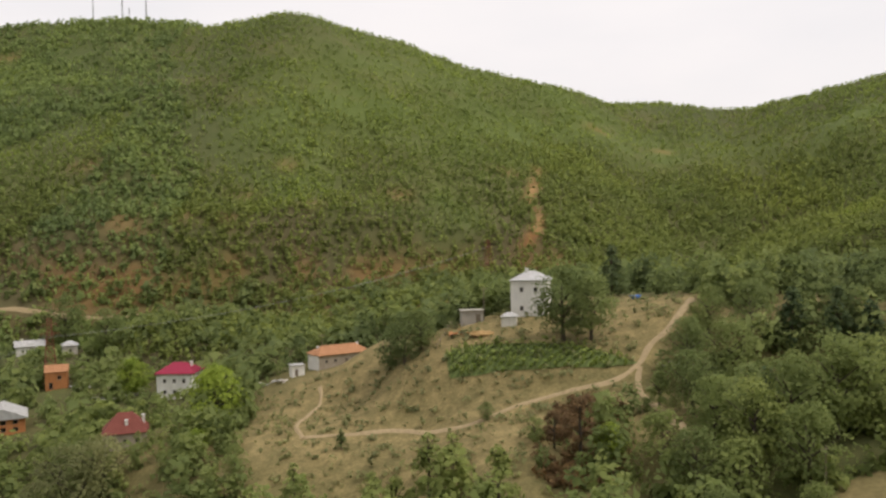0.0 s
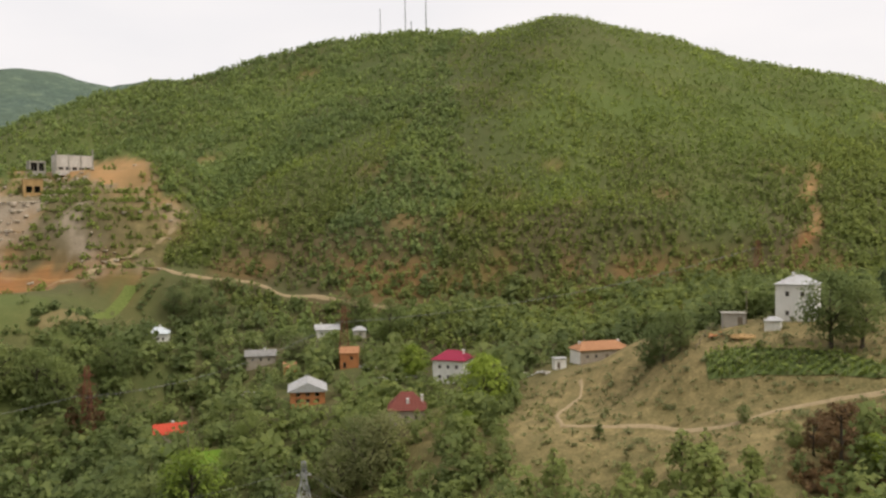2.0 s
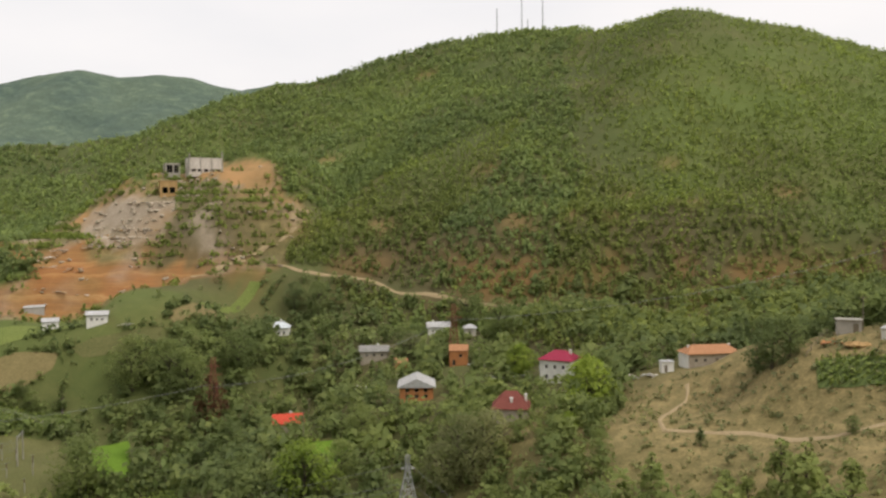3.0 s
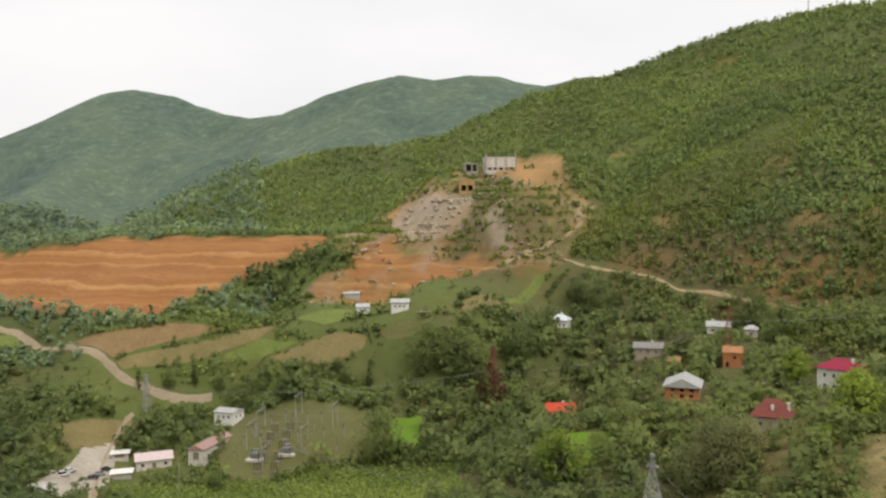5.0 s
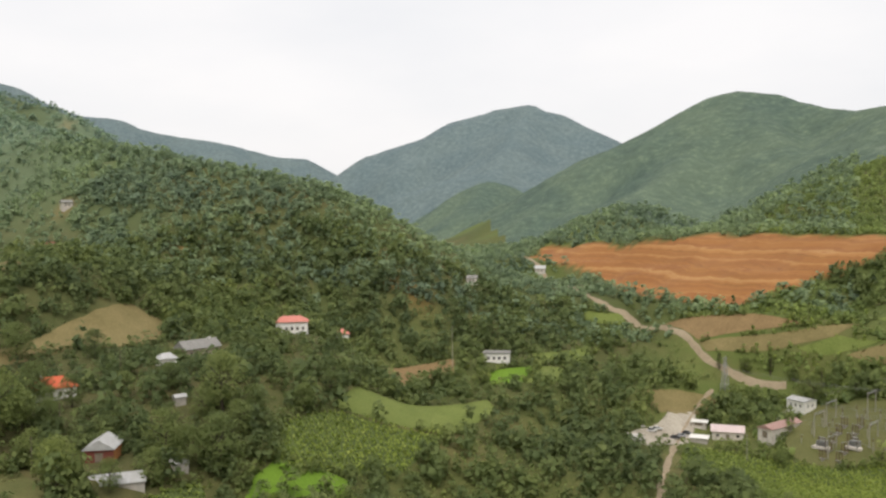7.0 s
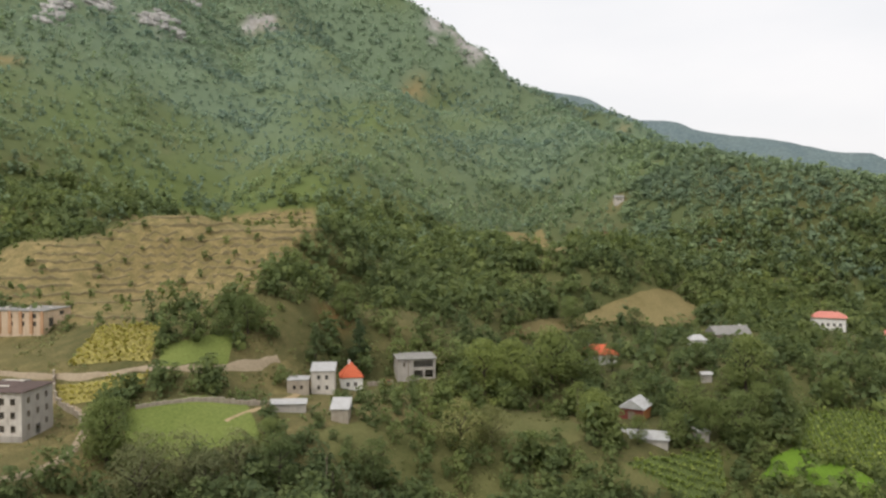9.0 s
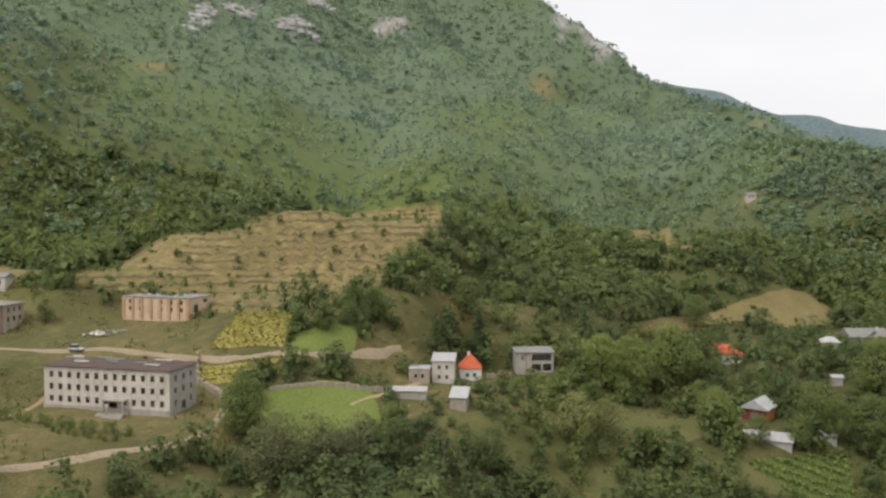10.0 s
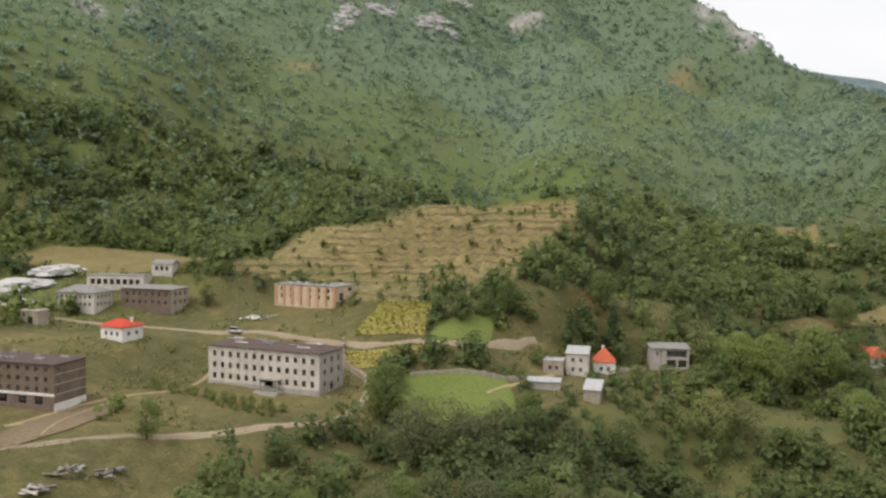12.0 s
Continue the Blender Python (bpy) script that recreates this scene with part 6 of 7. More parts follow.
for k in range(14):
    bm = bmesh.new()
    u, v = rnd.uniform(-12, 12), rnd.uniform(-4, 4)
    block(bm, u - rnd.uniform(0.3, 1.4), u + rnd.uniform(0.3, 1.4), v - 0.4, v + 0.4, 10.48, 10.6 + rnd.uniform(0.1, 0.7))
    part("roof_debris", bm, SLATE if k % 2 else CONCRETE, flats)

theatre = building("theatre", "peach cultural hall with orange pilasters and flat roof", -55, -265, 113, 26, 14, 5.4, PEACH, ("flat", 0, 0.25, SLATE), {"front": openings(26, 6, (0.8, 3.2), 1.3, 1.5, 1.2), "right": [(2.5, 5.0, 0.4, 3.2, True), (8.0, 10.5, 3.4, 4.8, True)]}, category="hall")
for k in range(8):
    bm = bmesh.new()
    u = -12.5 + 3.57 * k
    block(bm, u - 0.5, u + 0.5, -7.35, -6.95, -1.5, 5.35, 0.05)
    part("pilaster", bm, ORANGE_PAINT, theatre, "orange painted pilaster")
for k in range(9):
    bm = bmesh.new()
    u = -10 + 2.4 * k
    block(bm, u, u + 0.9, -3 + (k % 3) * 2, -2 + (k % 3) * 2, 5.67, 6.0 + 0.2 * (k % 2))
    part("roof_vent", bm, CREAM, theatre)
building("brick_hostel", "two-storey brown brick building with a grey roof", -11, -298, 124, 20, 11, 6.2, {"front": BROWN_BRICK, "right": STONE, "back": BROWN_BRICK, "left": BROWN_BRICK}, ("hip", 1.0, 0.5, SLATE), {"front": openings(20, 7, (0.9, 3.7), 1.0, 1.4), "right": openings(11, 3, (0.8, 3.7), 1.2, 1.6)}, glazed=False, floors=(3.4,), category="building")
building("workshop", "two-storey pale workshop with a grey hip roof", 9, -310, 124, 15, 10, 5.4, CREAM, ("hip", 2.2, 0.5, SLATE), {"front": openings(15, 7, (0.9, 3.4), 0.9, 1.2), "right": openings(10, 4, (0.9, 3.4), 0.9, 1.2)}, glazed=False, category="building")
building("ruined_row", "long roofless row of ruined grey sheds", -8, -320, 132, 22, 7, 3.6, CREAM, ("flat", 0, 0.1, SLATE), {"front": openings(22, 8, (0.4,), 1.6, 2.0)}, glazed=False, category="building")
building("ruined_wing", "small ruined grey wing with a low gable", -24, -316, 132, 8, 7, 3.0, CREAM, ("gable", 1.4, 0.3, SLATE), {"front": openings(8, 3, (0.6,), 1.2, 1.6)}, glazed=False, category="building")
building("red_roof_house", "white house with a bright red hip roof and water tank", 14, -261, 112, 9, 8, 3.8, WHITE, ("hip", 1.9, 0.5, TILE_RED), {"front": openings(9, 3, (1.2,), 1.1, 1.2), "right": openings(8, 2, (1.2,), 1.0, 1.2)}, ((3.0, 1.0, 2.4),))
building("ruined_arch_house", "ruined stone house with an arched opening", 27, -299, 122, 7, 5, 4.2, STONE, ("flat", 0, 0.0, CREAM), {"front": [(1.0, 2.0, 2.2, 3.4, True), (3.2, 5.0, 0, 2.4, True)]}, glazed=False)

# ---- the quarry works ----
works = building("ore_works", "weathered concrete ore works on the quarry rim", -321, 359, 55, 19, 9, 8.0, CREAM, ("flat", 0, 0.0, CONCRETE), {"front": openings(19, 5, (0.3,), 2.4, 1.6)}, glazed=False, category="industrial building")
for u, top in ((-9.2, 10.5), (-3.0, 8.6), (3.2, 8.4), (9.2, 11.5)):
    bm = bmesh.new()
    block(bm, u - 0.3, u + 0.3, -4.85, -4.45, 0, top)
    part("column", bm, CONCRETE, works)
building("ore_bunker", "ore-stained concrete bunker with two open bays", -325, 334, 50, 9, 7, 7.5, ORE, ("flat", 0, 0.2, ORE), {"front": [(1.2, 4.0, 1.0, 4.2, False), (5.0, 7.8, 1.0, 4.2, False)]}, glazed=False, category="industrial building")
building("broken_frame", "broken concrete frame beside the ore works", -336, 349, 58, 8, 6, 5.5, CONCRETE, ("flat", 0, 0.0, CONCRETE), {"front": [(0.6, 3.8, 0.5, 4.8, True), (4.6, 7.4, 0.5, 4.8, True)], "right": [(1.0, 5.0, 0.5, 4.8, True)]}, glazed=False, category="industrial building")


# ---- masts, pylons, poles and wires ----
def bars(bm, pairs, r):
    for a, b in pairs:
        limb(bm, a, b, r, r, 4)


def lattice(name, label, x, y, height, foot, head, mat, arms=(), r=0.07, category="pylon", group=""):
    """A four-legged lattice tower that narrows from foot to head; arms are (height, half length)."""
    ob = tagged(new(name), label, category, group)
    ob.matrix_basis = pose(x, y, ground1(x, y), 0, 0, 30)
    n = max(5, int(height / 2.4))
    half = lambda z: (foot + (head - foot) * max(0.0, min(1.0, z / (height * 0.85)))) / 2
    corner = lambda k, z: ((-1, 1, 1, -1)[k % 4] * half(z), (-1, -1, 1, 1)[k % 4] * half(z), z)
    for k in range(4):
        bm = bmesh.new()
        bars(bm, [(corner(k, -0.6), corner(k, 0.0)), (corner(k, 0.0), corner(k, height * 0.85)), (corner(k, height * 0.85), corner(k, height))], r * 1.3)
        part("leg", bm, mat, ob)
    bm = bmesh.new()
    for i in range(n):
        z0, z1 = height * i / n, height * (i + 1) / n
        for k in range(4):
            bars(bm, [(corner(k, z0), corner(k + 1, z1)), (corner(k + 1, z0), corner(k, z1)), (corner(k, z1), corner(k + 1, z1))], r * 0.8)
    part("bracing", bm, mat, ob)
    for z, reach in arms:
        bm = bmesh.new()
        for s in (-1, 1):
            bars(bm, [((0, -head / 2, z), (s * reach, 0, z)), ((0, head / 2, z), (s * reach, 0, z)), ((0, 0, z + 1.0), (s * reach, 0, z))], r * 0.9)
        part("crossarm", bm, mat, ob)
        for s in (-1, 1):
            bm = bmesh.new()
            for j in range(4):
                limb(bm, (s * reach, 0, z - 0.1 - 0.25 * j), (s * reach, 0, z - 0.3 - 0.25 * j), 0.13, 0.08, 8)
            part("insulator", bm, PORCELAIN, ob)
    return ob


def wire(a, b, sag, r=0.035, name="power_cable", label="thin sagging power cable"):
    bm = bmesh.new()
    pts = []
    for k in range(25):
        t = k / 24
        pts.append((a[0] + (b[0] - a[0]) * t, a[1] + (b[1] - a[1]) * t, a[2] + (b[2] - a[2]) * t - sag * 4 * t * (1 - t)))
    bars(bm, zip(pts, pts[1:]), r)
    return tagged(new(name, as_mesh(name, bm, CABLE)), label, "cable", group="power cables")


TOWER = (-85, 158)
lattice("pylon", "grey lattice pylon standing among valley trees", *TOWER, 22, 9.0, 0.9, STEEL, ((19.0, 1.6),), 0.09, group="pylons")
lattice("pylon", "rusty lattice pylon beside a withered tree", -194, 217, 26, 5.0, 1.4, RUST, ((20, 3.0), (23, 2.4)), 0.06, group="pylons")
lattice("pylon", "rusty lattice pylon in the hamlet", -129, 277, 22, 4.5, 1.4, RUST, ((17, 3.0), (20, 2.4)), 0.06, group="pylons")
lattice("pylon", "rust-red lattice pylon at the foot of the hill", 20, 383, 13, 3.6, 1.2, RUST, ((9.5, 2.4), (11.5, 2.0)), 0.06, group="pylons")
lattice("pylon", "slender grey lattice pylon beside the road", -315, 133, 18, 3.5, 1.0, STEEL, ((14, 2.2),), 0.08, group="pylons")
for x, y, h in ((-252, 624, 22), (-230, 622, 30), (-212, 620, 27), (-225, 622, 10)):
    lattice("radio_mast", "slender radio mast on the hilltop", x, y, h, 1.0, 0.5, STEEL, (), 0.06, "mast", "radio masts")
building("mast_hut", "small dark hut beside the radio masts", -231, 626, 30, 5, 4, 3.0, GREY, ("flat", 0, 0.2, SLATE), {"front": [(2.0, 3.0, 0, 2.1, False)]}, category="hut")
tz = ground1(*TOWER)
for dx, dz in ((-2.4, 15.0), (2.4, 15.0), (0.0, 20.5)):
    wire((TOWER[0] + dx, TOWER[1], tz + dz), (-246 + dx, 158, 21), 7.0)
    wire((TOWER[0] + dx, TOWER[1], tz + dz), (-10 + dx, 95, 56), 4.0)
for a, b in (((20, 383), (-129, 277)), ((-129, 277), (-194, 217)), ((-194, 217), (-315, 133))):
    za, zb = ground1(*a) + (17 if a[0] < 0 else 10), ground1(*b) + (16 if b[0] > -300 else 13)
    for s in (-2.2, 2.2):
        wire((a[0], a[1] + s, za), (b[0], b[1] + s, zb), 5.0)


def pole(x, y, h, label="grey wooden utility pole with a crossbar", mat=WOOD, bar=True):
    ob = tagged(new("utility_pole"), label, "pole", group="utility poles")
    ob.matrix_basis = pose(x, y, ground1(x, y), 0, 0, 20)
    bm = bmesh.new()
    limb(bm, (0, 0, -0.8), (0, 0, h), 0.16, 0.10, 8)
    part("shaft", bm, mat, ob)
    if bar:
        bm = bmesh.new()
        block(bm, -0.9, 0.9, -0.06, 0.06, h - 0.7, h - 0.55)
        part("crossbar", bm, mat, ob)
        for u in (-0.8, 0.0, 0.8):
            bm = bmesh.new()
            limb(bm, (u, 0, h - 0.55), (u, 0, h - 0.3), 0.07, 0.04, 6)
            part("insulator", bm, PORCELAIN, ob)
    return ob


for x, y, h in ((-144, 200, 11), (-54, -138, 9), (55, 123, 8.5), (10, 216, 8.5), (-112, 262, 9), (-38, 262, 9), (-170, 240, 9), (-205, 190, 9), (-116, -158, 9), (-150, -118, 9), (-175, -120, 9), (-225, -118, 9), (60, -214, 9), (22, -285, 9), (-28, -262, 9)):
    pole(x, y, h)
pole(-249, 115, 12, "pale concrete pole beside the maize", CONCRETE, False)
pole(-327, 5, 20, "tall pale concrete mast above the fields", CONCRETE, False)

# ---- the switchyard ----
YA, YB = Vector((0.77, 0.64, 0)), Vector((-0.64, 0.77, 0))


def yard(a, b):
    p = Vector((-254, 163, 0)) + YA * a + YB * b
    return p.x, p.y


def switch_post(x, y, h, top):
    ob = tagged(new("switchgear_post"), "pale switchgear post with a ribbed dark insulator", "switchgear", group="switchgear posts")
    ob.matrix_basis = pose(x, y, ground1(x, y) + 0.25, 0, 0, 40)
    bm = bmesh.new()
    block(bm, -0.13, 0.13, -0.13, 0.13, -0.6, h, 0.02)
    part("post", bm, CONCRETE, ob)
    bm = bmesh.new()
    for j in range(int(top / 0.22)):
        limb(bm, (0, 0, h + 0.22 * j), (0, 0, h + 0.22 * j + 0.2), 0.2, 0.12, 8)
    part("insulator", bm, PORCELAIN, ob)
    bm = bmesh.new()
    block(bm, -0.5, 0.5, -0.05, 0.05, h + top, h + top + 0.1)
    part("terminal", bm, STEEL, ob)


for i, a in enumerate((-17, -11, -6, -1, 4, 9, 15, 22)):
    for j, b in enumerate((-13, -5, 3, 11)):
        if (i * 3 + j * 5) % 4 == 0 and i > 4:
            continue
        x, y = yard(a + 0.8 * ((j * 7 + i) % 3), b)
        switch_post(x, y, 2.4 + 0.8 * ((i + j) % 3), 1.2 + 0.4 * (j % 2))


def circuit_breaker(x, y, turn):
    ob = tagged(new("circuit_breaker"), "pale circuit breaker with three tall dark insulators", "switchgear", group="circuit breakers")
    ob.matrix_basis = pose(x, y, ground1(x, y) + 0.2, 0, 0, turn)
    bm = bmesh.new()
    block(bm, -1.4, 1.4, -0.3, 0.3, 0.9, 1.25, 0.03)
    block(bm, -0.4, 0.4, -0.3, 0.3, -0.5, 0.9, 0.03)
    part("plinth", bm, CONCRETE, ob)
    bm = bmesh.new()
    block(bm, -0.7, 0.7, -0.3, 0.3, 0.5, 1.2, 0.06)
    part("cabinet", bm, GREY, ob)
    for u in (-1.1, 0.0, 1.1):
        bm = bmesh.new()
        for j in range(14):
            limb(bm, (u, 0, 1.3 + 0.24 * j), (u, 0, 1.52 + 0.24 * j), 0.24, 0.14, 8)
        part("insulator", bm, PORCELAIN, ob)
        bm = bmesh.new()
        block(bm, u - 0.16, u + 0.16, -0.4, 0.4, 4.66, 4.9, 0.04)
        part("terminal", bm, STEEL, ob)


for k in range(5):
    for s in (-3.2, 3.2):
        circuit_breaker(-243 - 3.6 * k + 0.75 * s, 146 + 4.2 * k + 0.65 * s, 41)


def gantry(a, b, span, h):
    x, y = yard(a, b)
    ob = tagged(new("gantry"), "tall concrete switchyard gantry with a steel beam", "gantry", group="gantries")
    ob.matrix_basis = pose(x, y, ground1(x, y), 0, 0, 130)
    for u in (-span / 2, span / 2):
        bm = bmesh.new()
        limb(bm, (u, 0, -0.8), (u, 0, h + 0.8), 0.26, 0.16, 8)
        part("column", bm, CONCRETE, ob)
    bm = bmesh.new()
    bars(bm, [((-span / 2, -0.3, h), (span / 2, -0.3, h)), ((-span / 2, 0.3, h), (span / 2, 0.3, h)), ((-span / 2, 0, h + 0.5), (span / 2, 0, h + 0.5))], 0.07)
    for k in range(int(span)):
        u = -span / 2 + k
        bars(bm, [((u, -0.3, h), (u + 1, 0.3, h)), ((u, 0.3, h), (u + 0.5, 0, h + 0.5)), ((u + 0.5, 0, h + 0.5), (u + 1, -0.3, h))], 0.035)
    part("beam", bm, STEEL, ob)
    for u in (-span / 3, 0, span / 3):
        bm = bmesh.new()
        for j in range(5):
            limb(bm, (u, 0, h - 0.2 - 0.22 * j), (u, 0, h - 0.4 - 0.22 * j), 0.14, 0.08, 8)
        part("insulator", bm, PORCELAIN, ob)


for a, b, span, h in ((-14, -3, 10, 8.5), (-14, 9, 10, 8.5), (0, 15, 9, 10), (9, -8, 9, 8), (17, 8, 8, 9.5), (-4, -15, 8, 7.5)):
    gantry(a, b, span, h)
for b in (-9, 0, 9):
    for s in (-2.5, 0, 2.5):
        p, q = yard(-18, b + s), yard(18, b + s)
        wire((*p, ground1(*p) + 7.6), (*q, ground1(*q) + 7.6), 0.8, 0.035, "busbar", "thin switchyard busbar cable")


def transformer(a, b):
    x, y = yard(a, b)
    ob = tagged(new("transformer"), "grey oil transformer with radiator fins on a slab", "transformer", group="transformers")
    ob.matrix_basis = pose(x, y, ground1(x, y) + 0.3, 0, 0, 38)
    bm = bmesh.new()
    block(bm, -3.2, 3.2, -2.6, 2.6, -0.8, 0.25, 0.05)
    part("slab", bm, CREAM, ob, "pale concrete slab")
    bm = bmesh.new()
    block(bm, -1.8, 1.8, -1.0, 1.0, 0.25, 2.6, 0.08)
    part("tank", bm, STEEL, ob)
    for k in range(8):
        bm = bmesh.new()
        block(bm, -1.7 + 0.46 * k, -1.62 + 0.46 * k, -1.7, -1.0, 0.5, 2.3)
        part("radiator_fin", bm, STEEL, ob)
    bm = bmesh.new()
    limb(bm, (-1.4, 0.6, 3.3), (1.0, 0.6, 3.3), 0.38, 0.38, 12)
    part("conservator", bm, STEEL, ob)
    for u in (-1.1, 0, 1.1):
        bm = bmesh.new()
        for j in range(5):
            limb(bm, (u, -0.3, 2.6 + 0.24 * j), (u, -0.3, 2.8 + 0.24 * j), 0.2, 0.1, 8)
        part("bushing", bm, PORCELAIN, ob)


transformer(-9, -12)
transformer(3, -10)

# ---- vehicles ----
RUBBER = mottled("tyre_rubber", (0.015, 0.015, 0.015), (0.035, 0.035, 0.035), 8.0)
LAMP_GLASS = mottled("lamp_glass", (0.55, 0.55, 0.52), (0.75, 0.75, 0.7), 4.0, 0.2)
RED_LAMP = mottled("tail_lamp", (0.30, 0.02, 0.02), (0.45, 0.04, 0.03), 4.0, 0.2)


def car_paint(name, c):
    m, n, l, b = shade(name, 0.3)
    l.new(ramp(n, l, noise_tex(n, l, 2.0, 4), [(0.3, tuple(0.8 * v for v in c)), (0.7, c)]), b.inputs["Base Color"])
    b.inputs["Coat Weight"].default_value = 0.6
    return m


CAR_WHITE, CAR_GREY, CAR_DARK, CAR_RED = car_paint("white_car_paint", (0.75, 0.75, 0.74)), car_paint("silver_car_paint", (0.42, 0.43, 0.45)), car_paint("dark_car_paint", (0.04, 0.045, 0.06)), car_paint("red_car_paint", (0.45, 0.04, 0.03))


def extrude_profile(bm, outline, half, bevel=0.05):
    rings = [[bm.verts.new((px, s * half, pz)) for px, pz in outline] for s in (-1, 1)]
    n = len(outline)
    faces = [bm.faces.new(rings[0]), bm.faces.new(rings[1][::-1])]
    for k in range(n):
        faces.append(bm.faces.new((rings[0][(k + 1) % n], rings[0][k], rings[1][k], rings[1][(k + 1) % n])))
    if bevel:
        bmesh.ops.bevel(bm, geom=list({e for f in faces for e in f.edges}), offset=bevel, segments=2, affect="EDGES")


def car(x, y, turn, paint, label, tall=False):
    ob = tagged(new("parked_car"), label, "car", group="parked cars")
    ob.matrix_basis = pose(x, y, ground1(x, y) + 0.42, 0, 0, turn)
    top = 1.85 if tall else 1.45
    bm = bmesh.new()
    extrude_profile(bm, [(-2.1, 0.35), (2.1, 0.35), (2.15, 0.75), (1.3, 0.92), (-1.9, 0.98), (-2.15, 0.8)], 0.86, 0.07)
    body = part("body", bm, paint, ob)
    bm = bmesh.new()
    extrude_profile(bm, [(-1.8, 0.95), (1.1, 0.92), (0.45, top - 0.06), (-1.35, top - 0.03)], 0.74, 0.06)
    part("cabin", bm, GLASS, ob, "dark glazed cabin")
    bm = bmesh.new()
    block(bm, -1.3, 0.42, -0.72, 0.72, top - 0.06, top + 0.02, 0.03)
    part("roof", bm, paint, ob)
    for wx in (-1.3, 1.3):
        for s in (-1, 1):
            wheel = tagged(new("wheel"))
            wheel.parent = ob
            wheel.matrix_basis = Matrix.Translation((wx, s * 0.8, 0.32))
            bm = bmesh.new()
            limb(bm, (0, -0.11, 0), (0, 0.11, 0), 0.32, 0.32, 14)
            part("tyre", bm, RUBBER, wheel)
            bm = bmesh.new()
            limb(bm, (0, -0.12, 0), (0, 0.12, 0), 0.19, 0.19, 10)
            part("rim", bm, STEEL, wheel)
    for s in (-1, 1):
        bm = bmesh.new()
        block(bm, 2.08, 2.19, s * 0.62 - 0.17, s * 0.62 + 0.17, 0.62, 0.78, 0.02)
        part("headlight", bm, LAMP_GLASS, body)
        bm = bmesh.new()
        block(bm, -2.2, -2.1, s * 0.64 - 0.14, s * 0.64 + 0.14, 0.68, 0.86, 0.02)
        part("tail_light", bm, RED_LAMP, body)


car(-286, 91, 100, CAR_WHITE, "white car parked on the gravel yard")
car(-281, 87, 95, CAR_WHITE, "white van parked on the gravel yard", True)
car(-288, 105, 60, CAR_DARK, "dark car parked beside the road")
car(-284, 101, 62, CAR_GREY, "silver car parked beside the road")
car(-280, 97, 64, CAR_DARK, "dark car parked beside the kiosk")
car(-21, -251, 122, CAR_WHITE, "white van standing on the town road", True)
car(-118, -167, 60, CAR_RED, "red car parked between village houses")

# ---- loose heaps, sheets, fences ----
def jagged_box(rnd, bm, u, v, z, l, w, t):
    a = rnd.uniform(0, 3.14)
    n0 = len(bm.verts)
    block(bm, -l / 2, l / 2, -w / 2, w / 2, -t / 2, t / 2)
    bm.verts.ensure_lookup_table()
    m = Matrix.Translation((u, v, z)) @ Euler((rnd.uniform(-0.35, 0.35), rnd.uniform(-0.35, 0.35), a)).to_matrix().to_4x4()
    for vert in list(bm.verts)[n0:]:
        vert.co = m @ vert.co


def heap_of(name, label, x, y, n, spread, mats, length=(1.0, 3.2), piece="slab", seed=1):
    rnd = random.Random(seed)
    ob = tagged(new(name), label, "heap")
    ob.matrix_basis = pose(x, y, ground1(x, y))
    for k in range(n):
        bm = bmesh.new()
        r = spread * math.sqrt(rnd.random())
        a = rnd.uniform(0, 6.28)
        jagged_box(rnd, bm, r * math.cos(a), r * math.sin(a) * 0.7, 0.25 + 0.9 * (1 - r / spread) * rnd.random(), rnd.uniform(*length), rnd.uniform(0.3, 0.9), rnd.uniform(0.08, 0.25))
        part(piece, bm, mats[k % len(mats)], ob)


heap_of("rubble_heap", "heap of broken concrete slabs and timbers", 52, -177, 22, 3.4, (SLATE, CONCRETE, WOOD), seed=1)
heap_of("rubble_heap", "wide heap of broken slabs on dry grass", 45, -176, 28, 4.6, (SLATE, CONCRETE, WOOD), seed=2)
heap_of("rubble_heap", "small heap of pale broken slabs", 59, -173, 16, 3.0, (CREAM, SLATE), seed=3)
heap_of("slab_heap", "scattered pale concrete slabs beside the road", -36, -262, 22, 7.0, (CREAM, WHITE, CONCRETE), seed=4)
for k, (x, y) in enumerate(((-155, 255), (-117, 271), (-97, 265), (-105, 258), (-52, 240), (-46, 238), (-258, 239), (-270, 74), (-283, 84))):
    heap_of("sheet_pile", "pile of pale roofing sheets and rubble", x, y, 9, 3.2, (SHEET, WHITE, CREAM), (1.5, 4.0), "sheet", 10 + k)
heap_of("plank_pile", "loose weathered planks in a yard", 33, 206, 12, 2.2, (WOOD, CREAM), (1.2, 3.0), "plank", 31)
heap_of("plank_pile", "loose timber and junk in the yard", 4, 207, 12, 2.6, (WOOD, BRICK), (0.8, 2.4), "plank", 32)
heap_of("stone_pile", "pale stones beside the footpath", 47, 178, 14, 2.4, (CREAM, STONE), (0.6, 1.6), "stone", 33)
heap_of("ash_pile", "scattered debris on burnt ground", 23, 133, 24, 4.5, (SLATE, CREAM, BRICK), (0.5, 1.5), "debris", 34)
for k in range(26):
    heap_of("quarry_block", "tumbled pale stone blocks on a quarry terrace", -348 + 28 * hash2(k, 1, 3) + 10 * (k % 3), 235 + 90 * hash2(k, 2, 4), 7, 4.5, (STONE, CREAM, ORE), (1.5, 4.5), "block", 40 + k)


